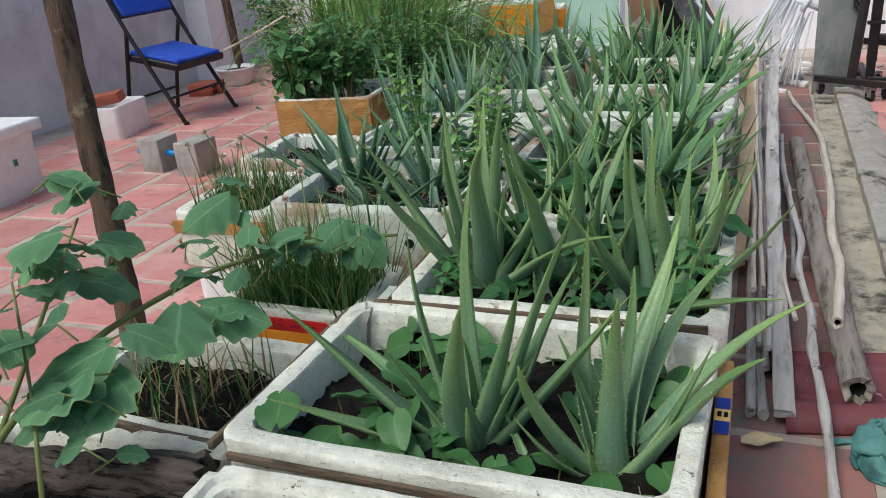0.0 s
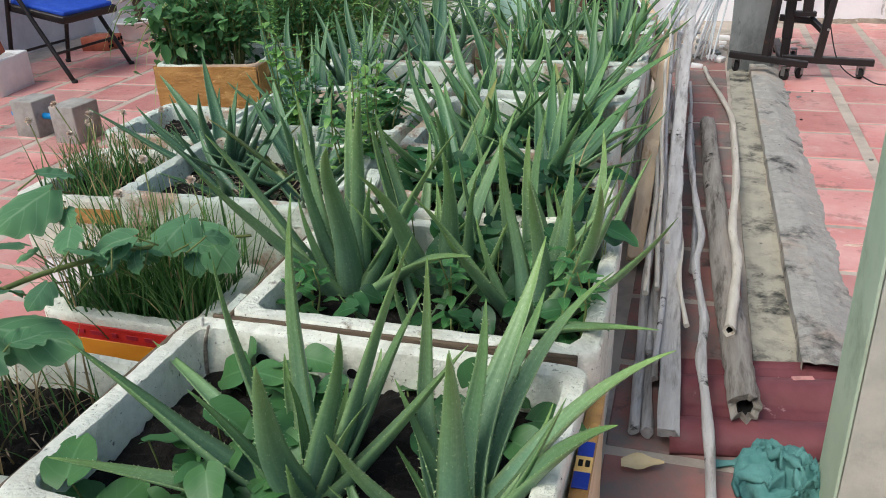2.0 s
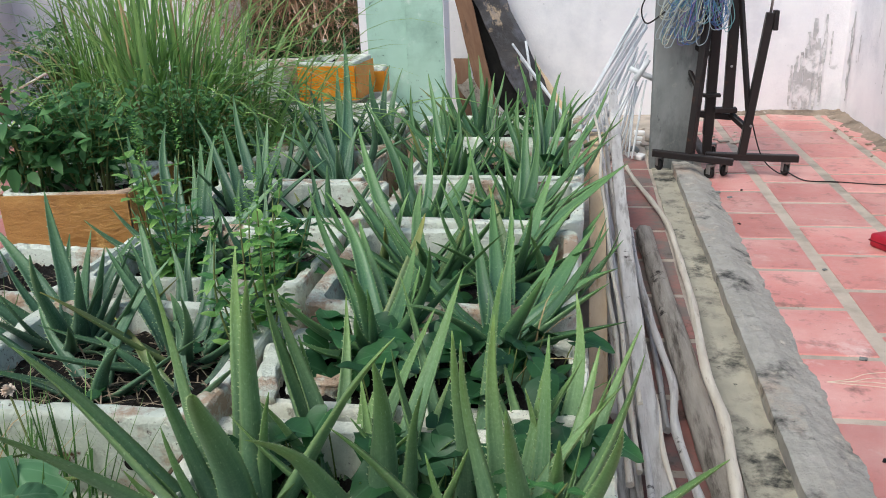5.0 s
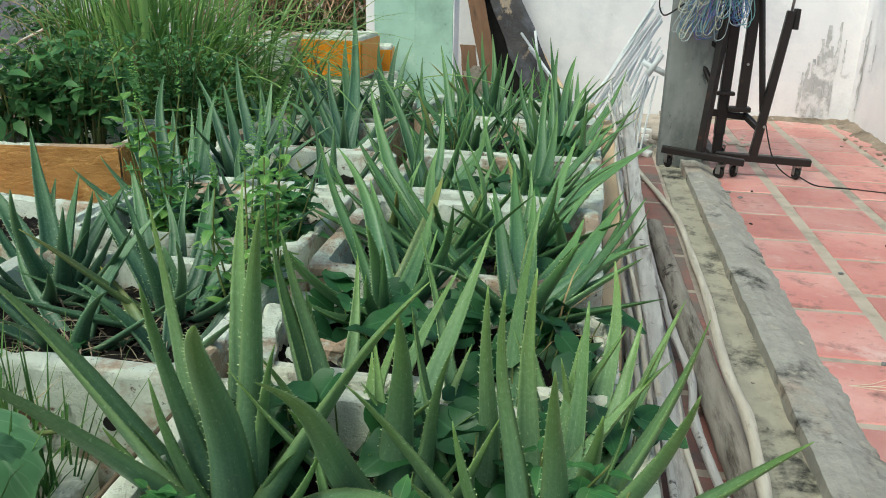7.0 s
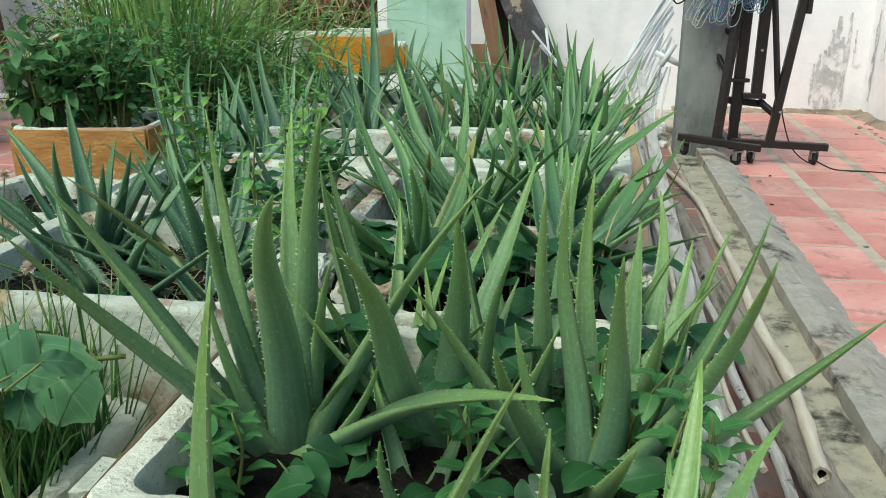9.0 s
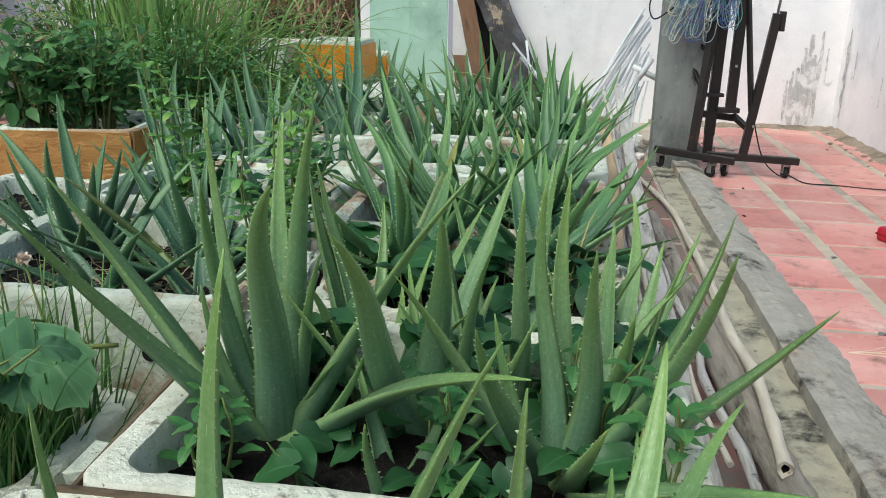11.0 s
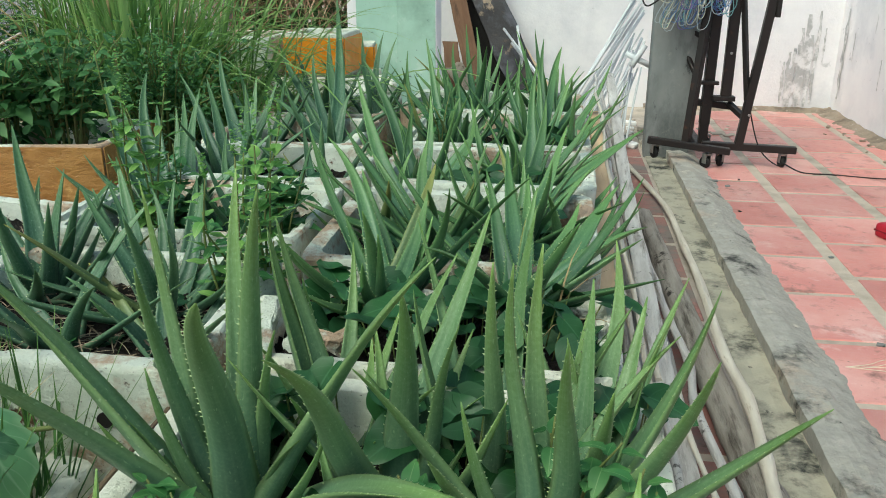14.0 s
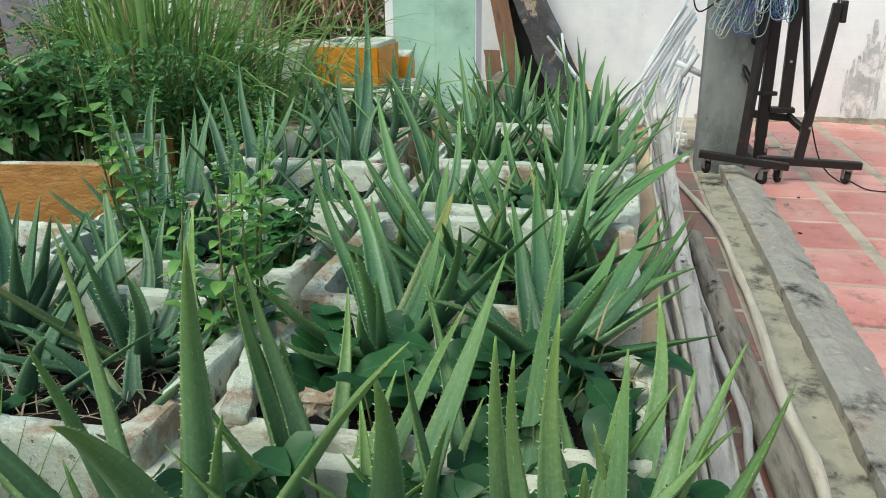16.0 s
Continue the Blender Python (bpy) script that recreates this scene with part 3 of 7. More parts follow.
def planter(x0, x1, y0, y1, z, h, label, seed, rz=0.0, wear=1.0, wall=0.034, soil=0.075, holes=(), name="foam_planter", mat=None, z_base=None):
    zb = z - h if z_base is None else z_base
    at = ((x0 + x1) / 2, (y0 + y1) / 2, zb)
    ob = thing(name, label, "planter", at, rz, "foam planters of the bed")
    sx, sy = x1 - x0, y1 - y0
    part("box", planter_mesh(sx, sy, h, wall, seed, wear, min(0.24, h - 0.03), mat or (M["foam_old"] if y0 > 2.7 else None)), None, ob)
    part("soil", soil_mesh(sx - wall * 2 + 0.004, sy - wall * 2 + 0.004, h - soil, seed), None, ob, "dark crumbly soil")
    for hx, hz in holes:
        bm = disc(0.011, 0.006, 14)
        part("drain_hole", bm, M["dark"], ob, "dark round hole", pose(hx, -sy / 2 * 0.984 + 0.001, h - hz, 90, 0, 0))
    return ob


WHITE = "dirty white foam planter with a worn rim"
planter(-0.49, 0.13, 1.02, 1.485, 0.36, 0.34, "dirty white foam planter with a crusted rim", 1, 1.0, 1.3)
r1 = planter(-0.51, 0.148, 1.51, 1.962, 0.374, 0.354, "white foam planter with worn rim, holding two aloes", 2, -1.0, 1.0)
planter(-0.447, 0.158, 1.968, 2.40, 0.382, 0.362, "white foam planter with rounded rim, crowded with aloes", 3, 0.5, 1.0)
planter(-0.42, 0.12, 2.42, 2.70, 0.39, 0.37, "narrow white foam planter overgrown with vine leaves", 4, 0, 1.2, soil=0.022)
planter(-0.42, 0.10, 2.73, 3.20, 0.42, 0.40, WHITE + ", planted with aloes", 5, 0.4, 1.3, holes=((-0.16, 0.07), (0.1, 0.08)))
planter(-0.41, 0.11, 3.24, 3.63, 0.42, 0.40, WHITE + ", planted with aloes", 6, -0.6, 1.3)
planter(-0.42, 0.11, 3.66, 4.13, 0.42, 0.40, WHITE + ", planted with aloes", 7, 0, 1.2)
planter(-0.52, 0.10, 4.17, 4.60, 0.42, 0.40, WHITE + ", planted with aloes", 8, 0, 1.2)
# left columns
planter(-1.02, -0.55, 1.13, 1.60, 0.29, 0.27, "dirty white foam planter under an old log", 9, 2, 1.4)
planter(-1.01, -0.565, 1.62, 1.945, 0.285, 0.265, "dirty foam planter with bare soil and dying chives", 10, -3, 1.4)
l2 = planter(-0.90, -0.55, 2.02, 2.30, 0.30, 0.28, "foam planter with a red printed band, full of chives", 11, -1, 1.2)
planter(-0.92, -0.43, 2.31, 2.72, 0.425, 0.405, "tall white foam planter with two holes, holding aloes", 12, 0, 1.5, soil=0.055, mat=M["foam_old"], holes=((-0.16, 0.08), (0.13, 0.08), (0.03, 0.17)))
planter(-0.97, -0.45, 2.82, 3.20, 0.42, 0.40, "cracked white foam planter with aloes and basil", 13, 0, 2.0, mat=M["foam_old"])
planter(-0.95, -0.44, 3.23, 3.61, 0.42, 0.40, WHITE + ", planted with aloes", 14, 1, 1.3)
planter(-1.00, -0.55, 3.64, 4.05, 0.41, 0.39, WHITE + ", planted with aloes", 15, 0, 1.3)
planter(-1.00, -0.56, 4.10, 4.50, 0.41, 0.39, WHITE + ", planted with aloes", 16, 0, 1.3)
l4 = planter(-1.29, -1.0, 2.40, 2.77, 0.36, 0.16, "low foam planter edged with brown tape, full of chives", 17, 4, 1.2, soil=0.05)
solo("foam_block", planter_mesh(0.27, 0.34, 0.195, 0.04, 40, 1.0, 0.15, M["foam_clean"]), None, "pinkish white foam box used as a stand", "foam box", pose(-1.13, 2.58, -0.003, 0, 0, 4))
planter(-1.36, -1.02, 2.84, 3.16, 0.37, 0.35, "grimy foam planter with dark bare soil", 18, -4, 1.8, soil=0.05)
orange = planter(-1.54, -1.16, 3.37, 3.74, 0.445, 0.425, "foam planter wrapped in yellow-brown packing tape", 19, 6, 0.9, name="taped_planter")


def band(parent, sx, sy, z0, z1, mat, label, grow=0.004, faces="front"):
    """Tape wound round a planter: thin panels proud of its sides."""
    if "front" in faces:
        part("tape", block(sx, 0.004, z1 - z0, 0.001, (0, -sy / 2 - grow, z0), 1), mat, parent, label)
    if "right" in faces:
        part("tape", block(0.004, sy, z1 - z0, 0.001, (sx / 2 + grow, 0, z0), 1), mat, parent, label)
    if "left" in faces:
        part("tape", block(0.004, sy, z1 - z0, 0.001, (-sx / 2 - grow, 0, z0), 1), mat, parent, label)


band(orange, 0.372, 0.364, 0.03, 0.42, M["tape"], "creased brown packing tape", 0.004, "front right left")
band(l2, 0.335, 0.275, 0.236, 0.266, material("red_print", srgb(206, 44, 38), srgb(186, 34, 30), 14, [(srgb(222, 200, 190), 20, 0.62, 0.72)], 0.5, 0.2, 60), "red printed band", 0.005, "front")
band(l2, 0.335, 0.275, 0.200, 0.236, M["orange"], "yellow-orange printed band", 0.005, "front")
for k, w in enumerate((0.018, 0.03, 0.012, 0.024, 0.02, 0.028)):
    part("print_mark", block(w, 0.002, 0.009, 0.0005, (-0.075 + k * 0.038, -0.1455, 0.247), 1), M["redfoam"], l2, "dark red printed bar")
band(l4, 0.285, 0.368, 0.10, 0.138, M["tape"], "brown tape edge", 0.003, "front")
for hx, hz, rad in ((-0.19, 0.052, 0.014), (-0.035, 0.05, 0.009)):
    part("drain_hole", disc(rad, 0.004, 14), M["dark"], r1, "dark round hole", pose(hx, 0.1935, 0.354 - hz, 90, 0, 0))
solo("wood_slat", block(0.58, 0.008, 0.012, 0.002, cuts=3, rough=0.003, seed=4), M["oldslat"], "dark weathered slat filling the dark gap between two planters", "slat", pose(-0.2, 1.4985, 0.346, 0, 0, -1))
# Not a real slat: a dark strip standing for the shaded gap here.
solo("wood_slat", block(0.009, 0.44, 0.014, 0.002, cuts=3, rough=0.003, seed=6), M["oldslat"], "dark weathered slat filling the dark gap between two planters", "slat", pose(-0.5255, 1.74, 0.344, 0, 0, -1))
solo("wood_slat", block(0.42, 0.012, 0.02, 0.003, cuts=3, rough=0.003, seed=7), M["oldslat"], "dark weathered slat on the planter rim", "slat", pose(-0.79, 1.61, 0.272, 0, 0, -3))
# thick tan board standing on edge beside the front planter, its edge taped and printed
BLUE = material("blue_print", srgb(28, 58, 160), srgb(24, 48, 138), 14, (), 0.5, 0.1, 60)
CREAM = material("cream_print", srgb(240, 200, 124), srgb(226, 184, 108), 14, (), 0.5, 0.1, 60)
sb = thing("tan_board", "thick tan board on edge with blue printed patches", "board", (0.1625, 1.755, 0.0), 0.6)
part("panel", block(0.022, 0.44, 0.318, 0.003, (0, 0, 0), 1, 3, 0.003, 4), M["tanboard"], sb)
part("edge_tape", block(0.024, 0.425, 0.006, 0.002, (0, 0, 0.316), 1, 3, 0.0015, 5), M["tape"], sb, "peeling brown tape along the edge")
for y0, y1 in ((0.062, 0.092), (0.0, 0.030)):
    part("print_patch", block(0.021, y1 - y0, 0.003, 0.0008, (0, (y0 + y1) / 2, 0.3225), 1), BLUE, sb, "dark blue printed patch")
bar_p = part("print_bar", block(0.022, 0.030, 0.003, 0.0008, (0, 0.046, 0.3225), 1), CREAM, sb, "cream printed bar")
for k in range(2):
    part("print_mark", block(0.006, 0.012, 0.003, 0.0005, (-0.004 + k * 0.009, 0.046, 0.3242), 1), M["dark"], bar_p, "dark mark")
solo("wood_slat", block(0.60, 0.007, 0.02, 0.002, cuts=3, rough=0.002, seed=8), M["oldslat"], "thin dark slat wedged between two planters", "slat", pose(-0.17, 1.965, 0.359, 0, 0, 0.3))
solo("wood_slat", block(0.006, 0.42, 0.02, 0.002, cuts=3, rough=0.003, seed=9), M["oldslat"], "thin dark slat along the planter side", "slat", pose(-0.4535, 2.18, 0.352, 0, 0, 0.5))



def torn_foam(x, y, z, sx, sy, sz, rx, ry, rz, seed):
    """A ragged slab broken from a planter rim."""
    bm = block(sx, sy, sz, 0.004, (0, 0, 0), 1, 5, 0.0, seed)
    for v in bm.verts:
        k = noise.noise_vector(v.co * 28 + Vector((seed * 5.1, 0, 0)))
        g = noise.noise_vector(v.co * 90 + Vector((0, seed * 3.3, 0)))
        v.co += Vector((k.x * 0.012, k.y * 0.020, k.z * 0.006)) + g * 0.004
    solo("foam_fragment", bm, M["foam_old"], "ragged piece of broken dirty white foam", "foam piece", pose(x, y, z, rx, ry, rz), "broken foam pieces")


torn_foam(-0.400, 2.50, 0.368, 0.030, 0.16, 0.045, 4, 8, 14, 1)
torn_foam(-0.352, 2.53, 0.366, 0.022, 0.15, 0.035, 2, -10, 9, 2)
torn_foam(-0.305, 2.49, 0.366, 0.09, 0.028, 0.035, 5, 4, 24, 3)
torn_foam(-0.385, 2.84, 0.330, 0.10, 0.05, 0.045, 8, 5, -20, 4)
torn_foam(-0.480, 2.075, 0.0, 0.05, 0.06, 0.34, 0, 0, 10, 5)

# ---- aloes ----
def leaf_data(base, tip, bow, width, rng, teeth=True, seg=16):
    """An aloe leaf from base to tip, its middle drawn aside by bow: thick, channelled, tapering, with teeth along both margins."""
    b, t = Vector(base), Vector(tip)
    flat = Vector((t.x - b.x, t.y - b.y, 0))
    out = flat.normalized() if flat.length > 1e-4 else Vector((1, 0, 0))
    side0 = out.cross(Vector((0, 0, 1))).normalized()
    ln = (t - b).length
    mid = b.lerp(t, 0.5) + Vector(bow)
    hook = (out * rng.uniform(-0.3, 1.0) + Vector((0, 0, rng.uniform(-0.6, 0.2)))) * ln * 0.05
    wavy = rng.uniform(-0.02, 0.02) * ln
    twist = rng.uniform(-0.5, 0.5)
    deep = rng.uniform(0.75, 1.2)
    prof = [(-1, 0.46), (-0.62, 0.04), (0, -0.17), (0.62, 0.04), (1, 0.46), (0.86, -0.02), (0.45, -0.36), (0, -0.48), (-0.45, -0.36), (-0.86, -0.02)]
    n = len(prof)
    verts, faces, uvs, slots = [], [], [], []
    spine = []
    for i in range(seg + 1):
        s = (i / seg) ** 0.92
        p = b * (1 - s) ** 2 + mid * 2 * s * (1 - s) + t * s * s + hook * (s ** 4 - s * s) + side0 * (wavy * math.sin(s * math.tau))
        d = ((mid - b) * (1 - s) + (t - mid) * s).normalized()
        sd = (side0 - d * side0.dot(d)).normalized()
        up = sd.cross(d)
        a = twist * s
        sd, up = sd * math.cos(a) + up * math.sin(a), up * math.cos(a) - sd * math.sin(a)
        w = width * 0.5 * (1 - s ** 1.14) ** 0.88 * (0.97 + 0.16 * math.exp(-((s - 0.05) / 0.12) ** 2)) + 0.0008
        w *= 1 + 0.04 * noise.noise(Vector((s * 6, tip[0] * 30, tip[1] * 30)))
        th = (1.0 + 0.45 * s) * deep
        spine.append((p, d, sd, up, w))
        for a1, h in prof:
            verts.append(p + sd * (a1 * w) + up * (h * w * (th if h < 0 else 1.3 * (1 - 0.7 * s))))
            uvs.append((a1, s))
    for i in range(seg):
        for k in range(n):
            a, c = i * n + k, i * n + (k + 1) % n
            faces.append((a, a + n, c + n, c))
            slots.append(0)
    faces.append(tuple(range(n)))
    slots.append(0)
    faces.append(tuple(range(seg * n + n - 1, seg * n - 1, -1)))
    slots.append(0)
    if teeth:
        count = max(8, int(ln / 0.0135))
        for k in range(count):
            s = 0.04 + 0.92 * (k + rng.uniform(-0.3, 0.3)) / count
            i = min(seg - 1, max(0, int(s ** (1 / 0.92) * seg)))
            p, d, sd, up, w = spine[i]
            q = spine[i + 1]
            f = s ** (1 / 0.92) * seg - i
            p, w = p.lerp(q[0], f), w * (1 - f) + q[4] * f
            for sg in (-1, 1):
                e = p + sd * (sg * w * 0.97) + up * (0.46 * w * 1.3 * (1 - 0.7 * s))
                z = 0.0036 * (1 - 0.4 * s) * rng.uniform(0.7, 1.2)
                m = len(verts)
                verts += [e - d * z * 0.55, e + d * z * 0.55, e - up * z * 0.5 - sd * sg * 0.001, e + sd * (sg * z) + d * z * 0.6]
                uvs += [(sg, s)] * 4
                faces += [(m, m + 1, m + 3), (m + 1, m + 2, m + 3), (m + 2, m, m + 3)]
                slots += [1] * 3
    return verts, faces, uvs, slots


def aloe_leaf(parent, tip, bow, width, rng, teeth=True, mat="aloe"):
    foot = Vector((tip[0], tip[1], 0))
    foot = foot.normalized() * 0.018 if foot.length > 0.01 else Vector((0.01, 0, 0))
    foot.z = -0.02
    v, f, u, s = leaf_data(foot, tip, bow, width, rng, teeth)
    me = mesh_of("leaf", v, f, [M[mat], M["tooth"]], u, s)
    return part("leaf", me, None, parent)


def rosette(ob, count, size, rng, teeth, mat, lean=(0, 0), low=28, high=76):
    """Further leaves set round by the golden angle: outer ones spread and curve upwards, inner ones stand."""
    a = rng.uniform(0, 360)
    for k in range(count):
        a += 137.5 + rng.uniform(-14, 14)
        q = (k + 0.5) / count
        el = radians(low + (high - low) * q ** 0.8 + rng.uniform(-8, 8))
        ln = size * rng.uniform(0.75, 1.12) * (0.78 + 0.3 * math.sin(math.pi * q))
        r, h = ln * math.cos(el), ln * math.sin(el)
        c, sn = math.cos(radians(a)), math.sin(radians(a))
        kink = rng.uniform(-0.04, 0.16) * ln
        bow = Vector((c * kink * math.sin(el) - sn * rng.gauss(0, 0.04) * ln, sn * kink * math.sin(el) + c * rng.gauss(0, 0.04) * ln, -kink * math.cos(el)))
        if rng.random() < 0.3:
            bow = -bow * 1.2
        aloe_leaf(ob, (r * c + lean[0] * h, r * sn + lean[1] * h, h), bow, rng.uniform(0.034, 0.047) * (size / 0.34) ** 0.6, rng, teeth, "aloe_old" if rng.random() < 0.04 and mat != "aloe" else mat)


def aloe(x, y, z, count, size, seed, label, mat, teeth=False, lean=(0, 0), low=28, high=76):
    rng = random.Random(seed)
    ob = thing("aloe_plant", label, "aloe", (x, y, z), 0, "aloes of the bed")
    rosette(ob, count, size, rng, teeth, mat, lean, low, high)
    return ob


def grown(x, y, z, label, mat, seed, leaves, young=3):
    """leaves: tip from the foot, bow of the middle, width; then outer leaves low in the planter and short ones in the heart."""
    rng = random.Random(seed)
    ob = thing("aloe_plant", label, "aloe", (x, y, z), 0, "aloes of the bed")
    for tx, ty, tz, bx, by, bz, w in leaves:
        aloe_leaf(ob, (tx, ty, tz), (bx, by, bz), w * (1.0 if y < 2.4 else 1.04), rng, y < 3.3, mat)
    rosette(ob, young, 0.17, rng, y < 3.3, mat, low=35, high=60)
    if y < 2.4:
        rosette(ob, 4, 0.25, rng, True, mat, low=34, high=70)
    if y > 2.4:
        rosette(ob, 13 if x < -0.6 and y < 2.8 else 7, 0.28, rng, y < 3.3, mat, low=12, high=60)
    return ob


grown(-0.190, 1.705, 0.285, "large green aloe with pale-edged toothed leaves", "aloe", 700, [(0.013, 0.035, 0.416, -0.035, 0.026, 0.016, 0.044), (0.157, 0.036, 0.375, -0.007, 0.054, 0.018, 0.046), (0.144, 0.095, 0.269, 0.003, 0.039, 0.008, 0.045), (-0.064, -0.026, 0.352, -0.049, 0.038, 0.019, 0.034), (0.058, -0.163, 0.315, -0.045, 0.006, 0.016, 0.058), (0.098, -0.055, 0.294, -0.010, 0.045, 0.021, 0.046), (-0.260, -0.070, 0.246, -0.016, -0.009, -0.005, 0.052), (-0.238, -0.163, 0.145, -0.025, 0.000, -0.001, 0.05), (-0.350, 0.186, 0.076, -0.010, -0.014, 0.060, 0.044), (0.239, -0.037, 0.287, 0.015, 0.030, 0.000, 0.046), (-0.008, 0.005, 0.178, -0.009, 0.020, 0.006, 0.03)])
grown(0.020, 1.690, 0.285, "large green aloe with long arching toothed leaves", "aloe", 701, [(-0.039, 0.059, 0.346, -0.048, 0.019, 0.009, 0.034), (0.062, 0.271, 0.286, -0.011, -0.002, 0.034, 0.054), (0.053, 0.322, 0.176, -0.003, -0.009, 0.061, 0.04), (0.014, 0.119, 0.265, -0.006, 0.017, 0.009, 0.04), (0.022, -0.072, 0.307, -0.012, 0.043, 0.020, 0.05), (-0.083, -0.150, 0.246, -0.054, 0.009, -0.003, 0.05), (0.148, 0.355, 0.198, -0.039, -0.001, 0.073, 0.042), (0.242, 0.073, 0.251, -0.021, 0.050, 0.037, 0.046), (0.191, -0.052, 0.233, 0.011, 0.063, 0.023, 0.05)])
grown(-0.340, 2.228, 0.285, "large green aloe with broad spreading toothed leaves", "aloe", 702, [(-0.186, -0.117, 0.352, -0.031, 0.025, 0.020, 0.056), (-0.105, -0.282, 0.355, -0.067, 0.036, 0.034, 0.05), (-0.047, -0.042, 0.418, -0.037, 0.038, 0.030, 0.046), (0.106, -0.263, 0.393, -0.044, 0.074, 0.081, 0.056), (-0.015, 0.120, 0.391, -0.002, 0.008, 0.026, 0.046), (0.086, -0.078, 0.425, -0.016, 0.063, 0.040, 0.046), (0.075, -0.032, 0.261, -0.002, 0.035, 0.016, 0.036), (0.254, -0.107, 0.378, -0.006, 0.048, 0.034, 0.05), (0.319, -0.285, 0.253, 0.015, 0.051, 0.049, 0.054), (-0.016, -0.127, 0.361, -0.060, 0.055, 0.043, 0.036)])
grown(-0.150, 2.265, 0.285, "green aloe with one leaf bent forward", "aloe", 703, [(-0.031, -0.319, 0.362, -0.042, 0.044, 0.046, 0.052), (0.021, -0.084, 0.320, -0.001, 0.033, 0.018, 0.056), (0.086, 0.200, 0.320, -0.024, -0.001, 0.014, 0.05), (0.078, -0.083, 0.285, 0.005, 0.035, 0.018, 0.034)])
grown(0.010, 2.210, 0.285, "large green aloe leaning over the planter rim", "aloe", 704, [(-0.174, -0.096, 0.269, -0.036, 0.051, 0.019, 0.05), (-0.029, -0.075, 0.371, -0.009, 0.036, 0.018, 0.04), (-0.005, 0.028, 0.354, -0.002, 0.015, 0.007, 0.04), (0.021, -0.116, 0.315, 0.037, 0.032, 0.018, 0.046), (0.122, 0.193, 0.235, 0.047, -0.020, 0.014, 0.046), (0.166, 0.003, 0.324, 0.033, 0.004, -0.006, 0.054), (0.242, -0.113, 0.270, 0.051, 0.030, -0.002, 0.05), (0.134, -0.171, 0.336, 0.067, 0.044, 0.015, 0.046), (0.151, 0.106, 0.226, -0.030, 0.014, 0.045, 0.036), (-0.076, -0.262, 0.290, -0.034, 0.018, 0.011, 0.046), (0.054, 0.150, 0.271, 0.041, -0.005, 0.003, 0.04), (0.230, -0.243, 0.154, -0.070, -0.030, 0.020, 0.046)])
grown(-0.244, 2.640, 0.395, "green aloe with slender upright leaves beside vines", "aloe_deep", 705, [(-0.143, 0.210, 0.211, 0.035, 0.006, 0.030, 0.042), (-0.091, 0.240, 0.147, 0.020, 0.005, 0.006, 0.044), (-0.048, 0.210, 0.060, 0.016, 0.003, 0.005, 0.036), (0.022, 0.240, 0.084, 0.035, -0.001, 0.005, 0.046), (0.111, -0.070, 0.204, 0.041, 0.024, -0.007, 0.046), (-0.124, -0.140, 0.140, -0.044, 0.009, -0.010, 0.04), (-0.101, -0.140, 0.068, 0.002, -0.014, -0.025, 0.036), (-0.014, -0.090, 0.092, -0.013, -0.017, -0.019, 0.03)])
grown(-0.033, 2.660, 0.395, "green aloe with leaves sweeping over the sticks", "aloe_deep", 706, [(-0.077, 0.240, 0.150, -0.007, -0.003, 0.004, 0.036), (-0.002, 0.290, 0.130, 0.007, 0.003, -0.013, 0.04), (-0.045, 0.340, 0.170, -0.001, -0.004, 0.014, 0.044), (0.166, 0.290, 0.118, 0.026, -0.013, 0.014, 0.056), (0.205, 0.140, 0.086, 0.000, -0.004, 0.046, 0.05), (0.187, 0.040, 0.098, 0.004, 0.003, 0.007, 0.044), (-0.147, 0.140, 0.094, -0.045, -0.027, -0.013, 0.03), (0.093, 0.240, 0.093, 0.015, -0.005, 0.007, 0.044)])
grown(-0.218, 2.980, 0.370, "broad green aloe filling a worn planter", "aloe_deep", 707, [(-0.100, 0.200, 0.101, -0.078, -0.020, -0.054, 0.042), (-0.028, 0.110, 0.186, -0.030, -0.007, 0.001, 0.046), (0.168, -0.010, 0.177, 0.004, 0.012, 0.006, 0.056), (0.042, 0.020, 0.231, 0.104, 0.003, -0.022, 0.042), (-0.226, -0.015, 0.163, -0.015, -0.006, -0.006, 0.04), (-0.215, 0.160, 0.192, -0.020, -0.020, 0.011, 0.055), (-0.249, -0.080, 0.104, -0.011, 0.002, 0.001, 0.044), (0.118, -0.060, 0.026, -0.005, -0.004, 0.003, 0.04), (-0.222, 0.320, 0.275, -0.042, -0.018, -0.010, 0.05)])
grown(-0.054, 3.000, 0.370, "green aloe arching over the planter rim", "aloe_deep", 708, [(0.216, 0.400, 0.041, 0.020, -0.009, -0.067, 0.054), (0.270, 0.400, 0.157, -0.034, 0.011, 0.031, 0.044), (0.158, 0.200, 0.120, -0.007, 0.006, -0.012, 0.044), (0.091, 0.300, 0.180, 0.007, 0.005, -0.021, 0.046), (0.108, -0.050, 0.075, 0.013, 0.001, -0.014, 0.04), (-0.145, 0.000, 0.189, -0.036, -0.029, -0.041, 0.034), (0.077, -0.100, 0.016, -0.014, -0.015, -0.029, 0.036)])
